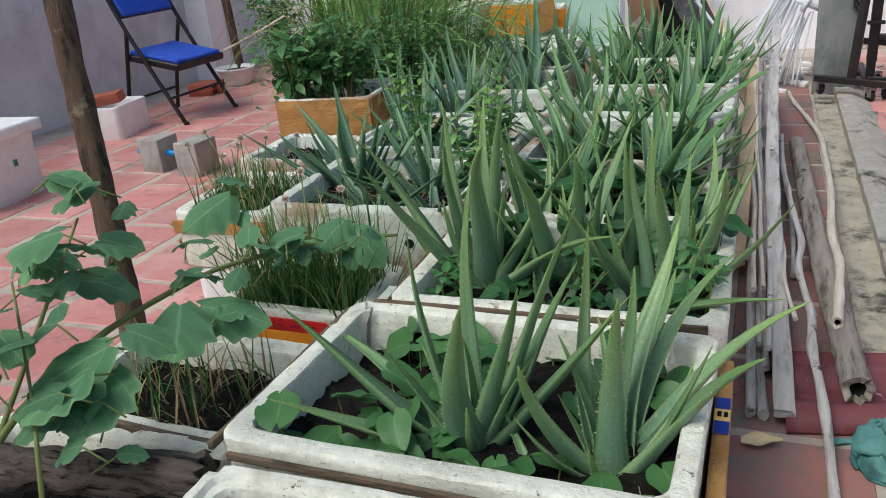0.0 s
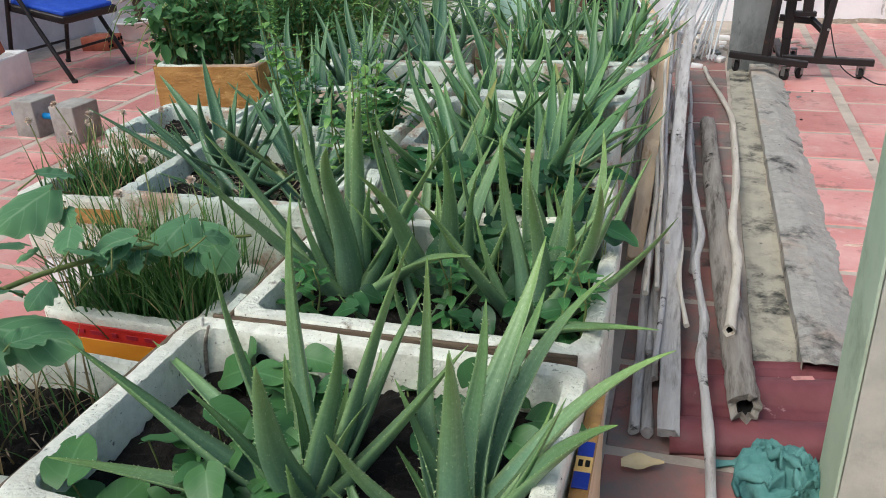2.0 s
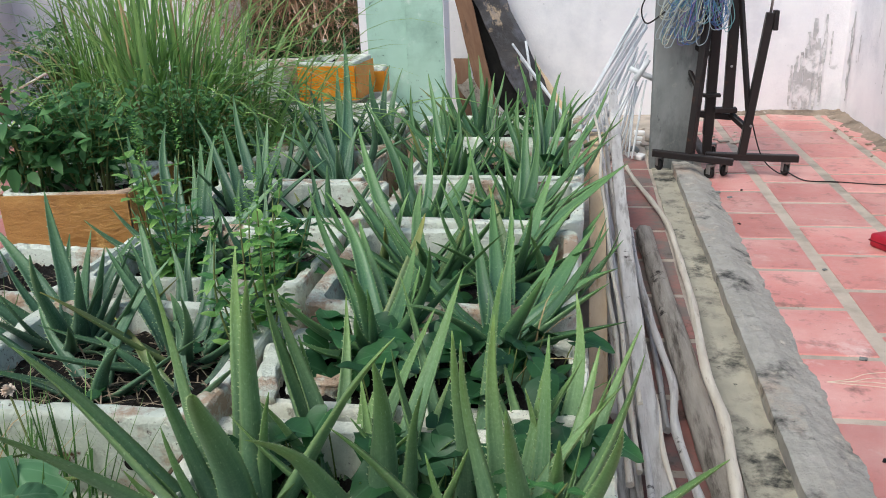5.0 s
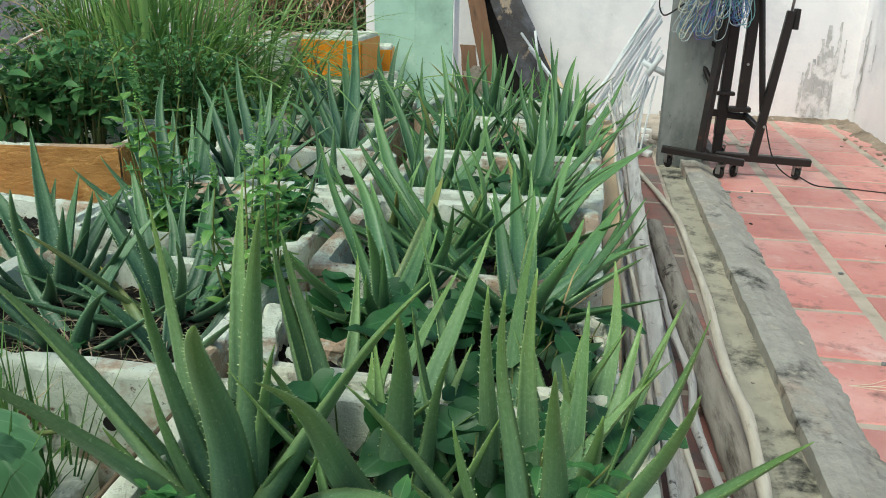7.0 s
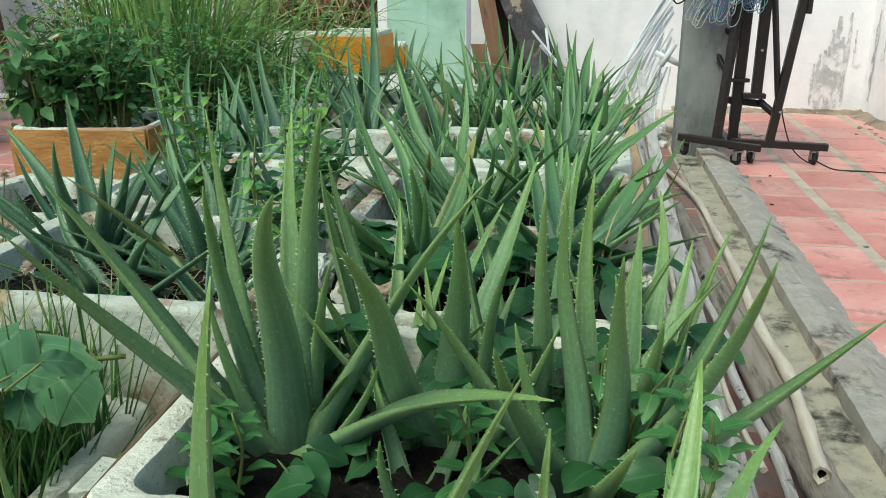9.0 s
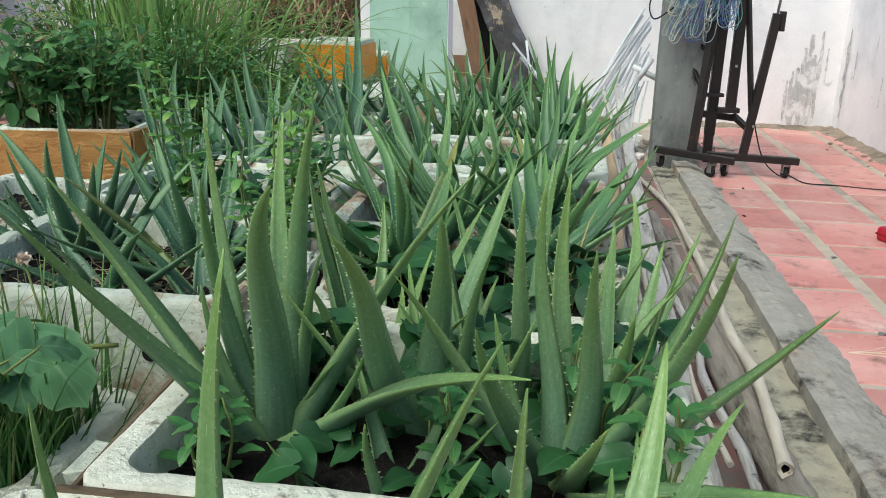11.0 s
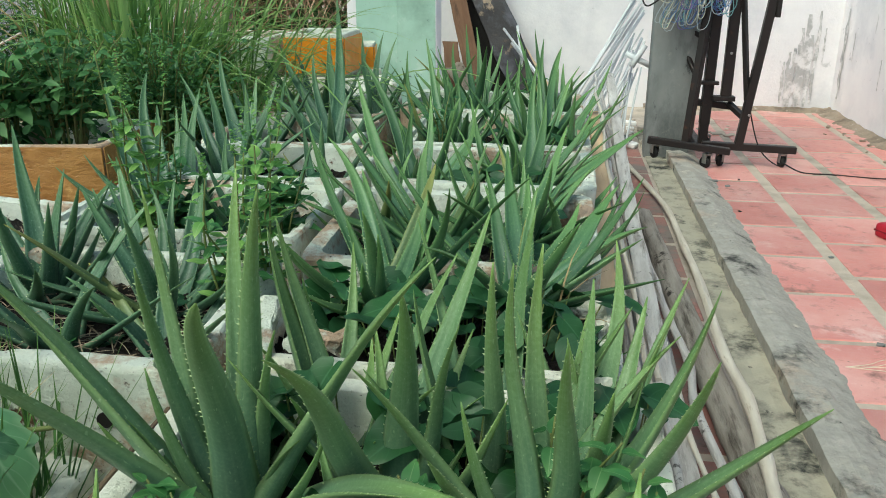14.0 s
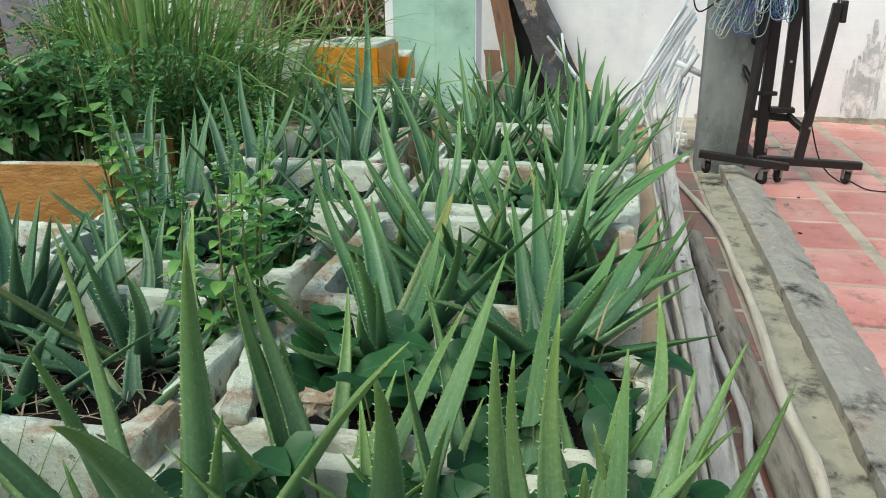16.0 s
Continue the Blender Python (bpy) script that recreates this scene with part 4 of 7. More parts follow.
grown(-0.323, 3.420, 0.355, "green aloe with toothed upright leaves", "aloe_deep", 709, [(-0.030, 0.100, 0.193, -0.041, 0.004, -0.041, 0.046), (-0.068, 0.100, 0.158, 0.011, 0.011, -0.013, 0.042), (0.209, 0.030, 0.131, 0.066, -0.004, -0.068, 0.044), (-0.175, 0.180, 0.295, 0.024, 0.002, 0.020, 0.044), (0.133, 0.080, 0.191, 0.064, -0.002, -0.039, 0.044), (-0.054, -0.070, 0.126, 0.002, -0.008, -0.007, 0.04), (0.063, -0.070, 0.108, 0.022, -0.016, -0.028, 0.042)])
grown(-0.054, 3.500, 0.355, "slender green aloe arching over the rim", "aloe_deep", 710, [(-0.121, 0.000, 0.120, -0.038, -0.005, -0.024, 0.036), (0.037, 0.100, 0.205, 0.013, 0.001, -0.006, 0.04), (0.207, 0.350, 0.141, 0.011, -0.003, -0.005, 0.044), (0.264, 0.350, 0.151, -0.018, 0.006, 0.015, 0.038), (-0.166, -0.050, 0.084, 0.007, 0.004, 0.014, 0.04), (0.121, 0.000, 0.086, -0.000, 0.000, 0.000, 0.04), (0.009, 0.200, 0.283, -0.008, 0.002, -0.004, 0.04)])
grown(-0.271, 3.820, 0.355, "dense slender green aloe", "aloe_deep", 711, [(-0.104, 0.180, 0.179, -0.083, 0.010, -0.091, 0.046), (-0.003, 0.050, 0.157, -0.050, -0.007, -0.021, 0.046), (0.108, 0.010, 0.151, 0.010, -0.029, -0.034, 0.05), (-0.140, 0.280, 0.305, -0.033, -0.013, 0.001, 0.038), (-0.200, 0.280, 0.265, -0.110, -0.023, -0.067, 0.038), (-0.026, 0.180, 0.209, -0.007, 0.014, -0.028, 0.044), (-0.238, 0.080, 0.233, 0.019, 0.003, 0.029, 0.04), (0.137, 0.030, 0.139, 0.060, -0.006, -0.053, 0.042), (-0.064, 0.080, 0.246, 0.001, -0.001, 0.003, 0.04)])
grown(-0.046, 3.900, 0.355, "dense slender green aloe near the sticks", "aloe_deep", 712, [(-0.128, 0.200, 0.207, -0.104, 0.005, -0.096, 0.038), (-0.069, 0.300, 0.235, -0.061, 0.018, -0.062, 0.04), (0.005, 0.300, 0.299, 0.012, -0.002, 0.004, 0.038), (0.064, 0.400, 0.265, 0.002, 0.001, -0.004, 0.04), (0.095, 0.200, 0.182, 0.014, 0.001, -0.011, 0.04), (-0.104, 0.200, 0.241, -0.032, -0.002, -0.014, 0.036), (0.181, 0.300, 0.152, -0.008, 0.004, -0.001, 0.04)])
grown(-0.253, 4.350, 0.355, "dense slender green aloe", "aloe_deep", 713, [(-0.075, 0.150, 0.318, -0.022, -0.003, -0.004, 0.036), (-0.042, 0.200, 0.305, 0.007, 0.010, -0.013, 0.038), (-0.115, 0.100, 0.255, -0.054, -0.012, -0.018, 0.038), (0.023, 0.150, 0.244, -0.007, 0.009, -0.014, 0.036), (0.101, 0.050, 0.165, -0.008, 0.000, -0.001, 0.038), (-0.181, 0.150, 0.239, -0.043, -0.006, -0.034, 0.036)])
grown(-0.012, 4.400, 0.355, "dense slender green aloe near the sticks", "aloe_deep", 714, [(-0.140, 0.200, 0.294, -0.015, -0.006, 0.001, 0.034), (-0.071, 0.200, 0.296, -0.010, -0.004, 0.003, 0.036), (0.101, 0.210, 0.163, -0.028, 0.019, -0.023, 0.036), (0.127, 0.400, 0.123, -0.022, 0.011, -0.031, 0.034), (0.029, 0.250, 0.225, -0.033, 0.001, 0.002, 0.036)])
grown(-0.842, 2.630, 0.365, "dark bluish-green aloe with spreading leaves", "aloe_blue", 715, [(-0.106, 0.156, 0.259, 0.011, 0.011, -0.007, 0.05), (0.086, 0.030, 0.189, 0.008, 0.011, -0.002, 0.046), (-0.217, 0.120, 0.203, 0.022, 0.019, 0.014, 0.05), (0.215, -0.080, -0.007, -0.003, 0.003, 0.050, 0.038), (-0.123, -0.010, 0.107, -0.000, -0.000, -0.004, 0.042), (0.096, 0.070, 0.116, 0.013, 0.003, -0.013, 0.042), (-0.231, 0.020, 0.150, -0.010, -0.014, -0.016, 0.044), (0.068, -0.030, 0.177, 0.013, -0.003, -0.008, 0.042), (0.183, -0.130, 0.029, 0.011, 0.023, 0.033, 0.036)])
grown(-0.603, 2.600, 0.370, "tall dark bluish-green aloe", "aloe_blue", 716, [(-0.192, 0.250, 0.186, -0.017, -0.002, -0.028, 0.05), (-0.037, 0.250, 0.155, 0.019, 0.016, -0.037, 0.056), (-0.038, 0.060, 0.096, 0.011, 0.009, -0.007, 0.046), (-0.101, 0.200, 0.141, 0.014, 0.014, -0.019, 0.04), (-0.167, 0.120, 0.162, -0.005, 0.000, -0.011, 0.044), (-0.061, -0.100, 0.057, 0.005, -0.020, -0.033, 0.04), (0.057, 0.150, 0.042, 0.005, -0.000, -0.025, 0.04), (0.134, -0.050, 0.019, 0.004, -0.002, -0.019, 0.036)])
grown(-0.832, 3.100, 0.355, "dark bluish-green aloe with tall stiff leaves", "aloe_blue", 717, [(-0.169, 0.300, 0.282, -0.039, -0.021, -0.003, 0.052), (-0.102, 0.200, 0.217, -0.011, -0.009, 0.005, 0.046), (-0.114, 0.370, 0.217, 0.001, 0.015, -0.042, 0.052), (-0.067, 0.370, 0.231, 0.004, 0.018, -0.048, 0.048), (-0.227, 0.200, 0.274, -0.038, -0.032, -0.006, 0.048), (-0.167, 0.150, 0.236, -0.017, -0.029, 0.020, 0.04), (0.023, 0.100, 0.147, 0.074, 0.026, -0.020, 0.042), (-0.189, -0.100, 0.136, -0.016, -0.019, -0.023, 0.044), (0.136, 0.000, 0.099, 0.000, 0.007, 0.003, 0.04)])
grown(-0.808, 3.450, 0.355, "dark bluish-green aloe with slender leaves", "aloe_blue", 718, [(-0.191, 0.400, 0.286, 0.009, 0.021, -0.038, 0.052), (-0.110, 0.110, 0.243, -0.012, 0.005, -0.021, 0.048), (0.019, 0.050, 0.239, 0.015, 0.006, -0.004, 0.042), (0.071, 0.150, 0.232, -0.005, -0.005, 0.012, 0.044), (0.072, 0.050, 0.174, 0.054, 0.016, -0.027, 0.042), (-0.039, -0.090, 0.151, -0.010, -0.044, -0.041, 0.044), (0.216, 0.050, 0.098, 0.009, -0.004, -0.022, 0.04), (-0.252, 0.250, 0.235, -0.014, -0.009, -0.005, 0.042)])
grown(-0.664, 3.850, 0.355, "tall dark-green aloe with broad leaves", "aloe_blue", 719, [(-0.131, 0.130, 0.170, -0.013, 0.002, -0.019, 0.046), (-0.269, 0.350, 0.272, 0.005, 0.007, -0.009, 0.054), (-0.120, 0.450, 0.302, 0.018, 0.022, -0.038, 0.058), (-0.101, 0.500, 0.430, 0.025, 0.023, -0.032, 0.052), (0.103, -0.050, 0.267, 0.121, 0.023, -0.043, 0.05), (-0.213, 0.050, 0.147, 0.014, 0.005, 0.025, 0.046), (-0.090, 0.150, 0.260, -0.018, -0.001, -0.011, 0.04)])
grown(-0.628, 4.300, 0.355, "dark-green aloe at the far end of the bed", "aloe_blue", 720, [(0.044, 0.200, 0.269, -0.023, 0.009, -0.015, 0.046), (-0.006, 0.200, 0.282, -0.037, 0.009, -0.021, 0.044), (-0.061, 0.100, 0.280, -0.005, 0.005, -0.012, 0.044), (0.116, 0.000, 0.149, -0.022, -0.009, 0.011, 0.04)])
grown(-0.239, 2.330, 0.285, "green aloe with two leaves leaning aside", "aloe", 721, [(-0.088, 0.030, 0.316, -0.020, 0.042, 0.026, 0.05), (-0.084, 0.050, 0.324, 0.002, 0.044, 0.027, 0.04)])

BLUISH = "dark bluish-green aloe with narrow upright leaves"
GREEN = "green aloe with slender toothed leaves"
rb = random.Random(77)
for k, (x, y, n, size) in enumerate(((-0.42, 4.36, 9, 0.34), (-0.30, 4.42, 8, 0.34), (0.04, 4.47, 7, 0.30), (-0.34, 3.84, 7, 0.30), (0.04, 3.86, 7, 0.30), (-0.10, 3.40, 6, 0.27), (0.05, 3.02, 6, 0.25), (-0.34, 3.06, 6, 0.25))):
    aloe(x, y, 0.32, n, size, 100 + k, GREEN, "aloe_deep", y < 3.3, (rb.uniform(-0.08, 0.08), rb.uniform(0.0, 0.2)), 22, 62)
for k, (x, y, n, size) in enumerate(((-0.57, 3.40, 7, 0.27), (-0.90, 3.86, 9, 0.32), (-0.84, 4.30, 9, 0.34), (-0.60, 3.04, 6, 0.24), (-0.70, 3.12, 6, 0.25))):
    aloe(x, y, 0.32, n, size, 200 + k, BLUISH, "aloe_blue", False, (rb.uniform(-0.1, 0.1), rb.uniform(0.0, 0.2)), 22, 66)
aloe(-0.70, 2.47, 0.365, 8, 0.25, 311, "spreading bluish-green aloe by the planter wall", "aloe_blue", True, low=8, high=48)
aloe(-0.53, 2.46, 0.365, 7, 0.22, 312, "spreading bluish-green aloe by the planter wall", "aloe_blue", True, low=10, high=50)
aloe(-0.04, 1.60, 0.30, 7, 0.17, 321, "young green aloe with leaves drooping over the rim", "aloe", True, low=4, high=24)
aloe(-0.17, 2.12, 0.285, 6, 0.17, 301, "young green aloe among vine leaves", "aloe", True, low=25, high=65)
aloe(-0.25, 2.35, 0.285, 6, 0.31, 304, GREEN, "aloe", True, (0.05, 0.15), 42, 72)
aloe(-0.06, 2.34, 0.285, 6, 0.31, 305, GREEN, "aloe", True, (0.0, 0.1), 42, 72)
aloe(0.07, 2.34, 0.285, 7, 0.30, 302, GREEN, "aloe", True, (0.1, 0.1), 40, 75)

# ---- other plants ----
def blade_data(foot, lean, length, width, rng, droop=0.4, seg=6, fold=0.25):
    """A grass blade as a folded strip: lean is a direction, droop bends its upper part over."""
    p, d = Vector(foot), Vector(lean).normalized()
    side = d.cross(Vector((0, 0, 1)))
    side = side.normalized() if side.length > 1e-3 else Vector((1, 0, 0))
    side = (side + Vector((rng.uniform(-.6, .6), rng.uniform(-.6, .6), 0)) * 0.6).normalized()
    verts, faces, uvs = [], [], []
    step = length / seg
    for i in range(seg + 1):
        s = i / seg
        w = width * 0.5 * (1 - s) ** 0.6 * (0.55 + 0.45 * min(1, s * 4)) + 0.0002
        n = side.cross(d)
        verts += [p - side * w + n * w * fold, p, p + side * w + n * w * fold]
        uvs += [(-1, s), (0, s), (1, s)]
        p = p + d * step
        d = (d + Vector((d.x * 0.35, d.y * 0.35, -1)) * droop * step / length * (0.3 + 1.6 * s)).normalized()
    for i in range(seg):
        a = i * 3
        faces += [(a, a + 1, a + 4, a + 3), (a + 1, a + 2, a + 5, a + 4)]
    return verts, faces, uvs


class Heap:
    """Gathers many pieces into one mesh."""
    def __init__(self):
        self.v, self.f, self.u = [], [], []

    def add(self, v, f, u=None):
        n = len(self.v)
        self.v += [tuple(x) for x in v]
        self.f += [tuple(i + n for i in q) for q in f]
        self.u += u if u is not None else [(0, 0.5)] * len(v)

    def mesh(self, name, mats, smooth=True):
        return mesh_of(name, self.v, self.f, mats, self.u, None, smooth)


def leaf_card(at, out, up, length, width, curl=0.15, seg=6, lobes=0.0, fold=0.2, phase=0.0, heart=0.0):
    """A broad leaf with a midrib fold, curled tip and, if wanted, a lobed margin."""
    d, n = Vector(out).normalized(), Vector(up)
    n = (n - d * n.dot(d)).normalized()
    s = n.cross(d)
    verts, faces, uvs = [], [], []
    p = Vector(at)
    for i in range(seg + 1):
        t = i / seg
        w = width * 0.5 * math.sin(math.pi * min(1, (t * 0.93 + 0.07)) ** 0.72) ** 0.85
        if heart:
            w = width * 0.5 * (math.sqrt(max(0.0, 1 - ((t - 0.3) / 0.3) ** 2)) * 0.75 + 0.25 if t < 0.3 else (1 - ((t - 0.3) / 0.7) ** (2.6 if lobes else 1.7)) ** 0.9)
        if lobes:
            w *= 1 + lobes * math.sin(t * 15 + 0.4 + phase * 0.3)
        if i == seg:
            w = 0.0004
        q = p + d * (length * t) - n * (curl * length * t * t)
        wave = math.sin(t * 11 + phase) * 0.05 * width
        bk = d * (heart * length * max(0.0, 1 - t / 0.45) ** 1.5)
        verts += [q - s * w + n * (w * fold + wave) - bk, q - s * w * 0.5 + n * w * fold * 0.6 - bk * 0.8, q, q + s * w * 0.5 + n * w * fold * 0.6 - bk * 0.8, q + s * w + n * (w * fold - wave) - bk]
        uvs += [(-1, t), (-0.5, t), (0, t), (0.5, t), (1, t)]
    for i in range(seg):
        for k in range(4):
            a = i * 5 + k
            faces.append((a, a + 1, a + 6, a + 5))
    return verts, faces, uvs


def chives(x0, x1, y0, y1, z, count, length, seed, label, lean=0.25, dead=0.15, flowers=0):
    rng = random.Random(seed)
    ob = thing("chive_clump", label, "chives", ((x0 + x1) / 2, (y0 + y1) / 2, z), 0, "", "")
    green, dry = Heap(), Heap()
    for k in range(count):
        f = (rng.uniform(x0, x1) - (x0 + x1) / 2, rng.uniform(y0, y1) - (y0 + y1) / 2, -0.01)
        d = (rng.gauss(0, lean), rng.gauss(0, lean), 1)
        heap = dry if rng.random() < dead else green
        heap.add(*blade_data(f, d, length * rng.uniform(0.55, 1.15), rng.uniform(0.0034, 0.0058), rng, rng.uniform(0.1, 1.1) if heap is green else rng.uniform(0.6, 2.0), 6, 0.9))
    tagged(part("blade_mass", green.mesh("blade_mass", M["chive"]), None, ob), kind="stuff")
    tagged(part("dry_blade_mass", dry.mesh("dry_blade_mass", M["straw"]), None, ob, "straw-coloured withered blades"), kind="stuff")
    for k in range(flowers):
        fx, fy = rng.uniform(x0, x1) - (x0 + x1) / 2, rng.uniform(y0, y1) - (y0 + y1) / 2
        top = Vector((fx + rng.uniform(-.05, .05), fy + rng.uniform(-.05, .02), length * rng.uniform(1.0, 1.35)))
        st = part("flower_stalk", tube("flower_stalk", [(fx, fy, 0), (fx, fy, length * 0.5), top], 0.0016, M["stem"], 5), None, ob)
        fl = Heap()
        for q in range(54):
            dd = Vector((rng.gauss(0, 1), rng.gauss(0, 1), rng.gauss(0.4, 0.8))).normalized()
            fl.add(*leaf_card(top, dd, Vector((0, 0, 1)) if abs(dd.z) < 0.9 else Vector((1, 0, 0)), 0.0105, 0.008, 0.1, 2))
        part("flower", fl.mesh("flower", M["flower"]), None, st, "cream dried flower head")
    return ob


chives(-0.87, -0.58, 2.05, 2.27, 0.215, 520, 0.275, 1, "dense dark-green chives in a foam planter", 0.24, 0.07, 3)
chives(-1.24, -1.04, 2.45, 2.73, 0.31, 220, 0.17, 2, "thin chives with dried cream flower heads", 0.25, 0.2, 7)
chives(-0.95, -0.62, 1.68, 1.90, 0.21, 90, 0.17, 3, "sparse half-withered chives in bare soil", 0.3, 0.45, 0)
chives(-0.05, 0.08, 2.60, 2.68, 0.30, 26, 0.2, 4, "tuft of thin grass among aloes", 0.4, 0.5, 0)


def dry_litter(x0, x1, y0, y1, z, count, seed):
    rng = random.Random(seed)
    h = Heap()
    for k in range(count):
        a = rng.uniform(0, math.tau)
        h.add(*blade_data((rng.uniform(x0, x1), rng.uniform(y0, y1), z + rng.uniform(0, 0.012)), (math.cos(a), math.sin(a), rng.uniform(-0.05, 0.25)), rng.uniform(0.025, 0.085), rng.uniform(0.0014, 0.0036), rng, rng.uniform(0.2, 1.6), 5))
    ob = solo("dry_litter", h.mesh("dry_litter", M["twig"]), None, "dry straw and leaf litter on planter soil", "litter", None, "", "stuff")


for k, b in enumerate(((-0.88, -0.47, 2.36, 2.68, 0.372), (-0.92, -0.5, 2.86, 3.16, 0.34), (-0.46, 0.1, 1.56, 1.9, 0.285), (-0.38, 0.08, 2.78, 3.16, 0.34), (-0.38, 0.08, 3.28, 3.6, 0.34), (-0.95, -0.62, 1.66, 1.9, 0.215), (-0.98, -0.6, 1.18, 1.55, 0.205), (-1.3, -1.06, 2.88, 3.12, 0.325))):
    dry_litter(*b, 300 if k < 2 else 40, 300 + k)


def herb(x, y, z, height, seed, label, stems=3, leaf=0.04, spike=0.0, mat="herb", spread=0.35, per=7, category="herb"):
    """A soft herb: stems with paired leaves and, if wanted, a flower spike on top."""
    rng = random.Random(seed)
    ob = thing("herb_plant", label, category, (x, y, z), 0)
    for k in range(stems):
        a = rng.uniform(0, math.tau)
        top = Vector((math.cos(a) * spread * height * rng.uniform(.3, 1), math.sin(a) * spread * height * rng.uniform(.3, 1), height * rng.uniform(0.8, 1.05)))
        line = smooth_line([(0, 0, -0.02), top * 0.45 + Vector((rng.uniform(-.02, .02), rng.uniform(-.02, .02), 0.02)), top], 5)
        st = part("stem", tube("stem", line, [0.0028 - 0.0016 * i / 10 for i in range(len(line))], M["stem"], 5), None, ob)
        h = Heap()
        for j in range(per):
            f = 0.22 + 0.76 * j / (per - 1)
            p = line[min(len(line) - 1, int(f * (len(line) - 1)))]
            b = j * 1.57 + rng.uniform(-.4, .4)
            for sg in (0, math.pi):
                d = Vector((math.cos(b + sg), math.sin(b + sg), rng.uniform(-0.3, 0.8)))
                ln = leaf * rng.uniform(0.7, 1.25) * (1.1 - 0.45 * f)
                h.add(*leaf_card(p + d * 0.008, d, Vector((0, 0, 1)), ln, ln * 0.62, rng.uniform(0.1, 0.4)))
        tagged(part("foliage", h.mesh("foliage", M[mat]), None, st), kind="stuff")
        if spike:
            h = Heap()
            for j in range(34):
                f = j / 34
                p = top + Vector((rng.gauss(0, .002), rng.gauss(0, .002), spike * f))
                d = Vector((rng.gauss(0, 1), rng.gauss(0, 1), rng.uniform(0.0, 1.0))).normalized()
                h.add(*leaf_card(p, d, Vector((0.1, 0, 1)), 0.009 * (1.2 - 0.7 * f), 0.006, 0.3, 2))
            part("flower_spike", h.mesh("flower_spike", M["lime"]), None, st, "pale green flower spike")
    return ob


herb(-0.755, 2.875, 0.33, 0.40, 1, "tall light-green basil with pale flower spikes", 5, 0.044, 0.10, "lime", 0.16, 10)
herb(-0.480, 2.585, 0.36, 0.28, 12, "slender light-green basil at the planter corner", 2, 0.034, 0.04, "lime", 0.12, 8)
herb(-0.80, 3.00, 0.33, 0.22, 2, "leafy basil among aloes", 3, 0.05, 0.0, "herb", 0.3, 8)
herb(-0.445, 2.67, 0.36, 0.29, 3, "leafy basil with brownish flower spikes", 4, 0.04, 0.08, "lime", 0.24, 10)
herb(-0.52, 2.94, 0.33, 0.18, 4, "low spreading green basil", 6, 0.06)
herb(-0.47, 2.62, 0.30, 0.22, 5, "leafy green herb between aloes", 4, 0.045)
herb(-0.36, 2.08, 0.28, 0.15, 6, "bright green weed beside an aloe", 3, 0.034)
herb(-0.10, 2.10, 0.28, 0.17, 7, "bright green weed beside an aloe", 2, 0.034)
herb(0.10, 2.10, 0.28, 0.19, 8, "bright light-green herb by the planter rim", 3, 0.036, spread=0.3)
herb(0.06, 2.20, 0.28, 0.18, 9, "bright light-green herb by the planter rim", 2, 0.042)
herb(-0.32, 3.78, 0.33, 0.2, 10, "small green herb among aloes", 3, 0.04)
herb(-0.05, 4.2, 0.33, 0.2, 11, "small green herb among aloes", 3, 0.04)


def vine(x0, x1, y0, y1, z, count, seed, label, size=0.075, top=0.085, mat="darkherb"):
    """Low trailing stems with broad heart-shaped leaves, each leaf a part."""
    rng = random.Random(seed)
    ob = thing("trailing_vine", label, "vine", ((x0 + x1) / 2, (y0 + y1) / 2, z), 0)
    pts = [(rng.uniform(x0, x1) - (x0 + x1) / 2, rng.uniform(y0, y1) - (y0 + y1) / 2) for k in range(count)]
    pts.sort()
    for k, (px, py) in enumerate(pts):
        hgt = rng.uniform(0.015, top)
        a = rng.uniform(0, math.tau)
        d = Vector((math.cos(a), math.sin(a), rng.uniform(-0.7, 0.4)))
        ln = size * rng.uniform(0.7, 1.2)
        h = Heap()
        h.add(*leaf_card((px, py, hgt), d, Vector((rng.uniform(-.7, .7), rng.uniform(-.8, .5), 1)), ln, ln * 0.86, rng.uniform(0.05, 0.4), 13, 0.0, rng.uniform(0.05, 0.35), rng.uniform(0, 6), 0.2))
        lf = part("leaf", h.mesh("leaf", M[mat]), None, ob)
        part("petiole", tube("petiole", [(px * 0.9, py * 0.9, -0.01), (px * 0.96, py * 0.96, hgt * 0.6), (px, py, hgt)], 0.0014, M["stem"], 4), None, lf)
    return ob


vine(-0.36, 0.10, 2.45, 2.67, 0.36, 70, 1, "dark-green trailing vine with broad leaves in a planter", 0.06, 0.09)
vine(-0.10, 0.16, 2.30, 2.46, 0.30, 22, 9, "dark-green trailing vine spilling over the planter rim", 0.058, 0.14)
vine(-0.40, 0.10, 2.26, 2.35, 0.285, 46, 11, "dark-green vine leaves along the planter wall", 0.064, 0.15)
vine(-0.88, -0.50, 2.36, 2.66, 0.34, 16, 10, "dark-green weeds beneath aloes", 0.045, 0.05)
vine(-0.46, -0.20, 1.57, 1.90, 0.285, 34, 2, "green heart-leaved vine beneath an aloe", 0.075, mat="vine")
vine(-0.34, 0.10, 1.56, 1.66, 0.28, 22, 12, "green heart-leaved vine along the front of the planter", 0.062, 0.06, "vine")
vine(-0.20, 0.10, 1.78, 1.92, 0.28, 12, 5, "green heart-leaved vine in dark soil", 0.06, mat="vine")
vine(-0.40, 0.10, 2.04, 2.24, 0.285, 34, 3, "dark-green vine leaves beneath aloes", 0.047)
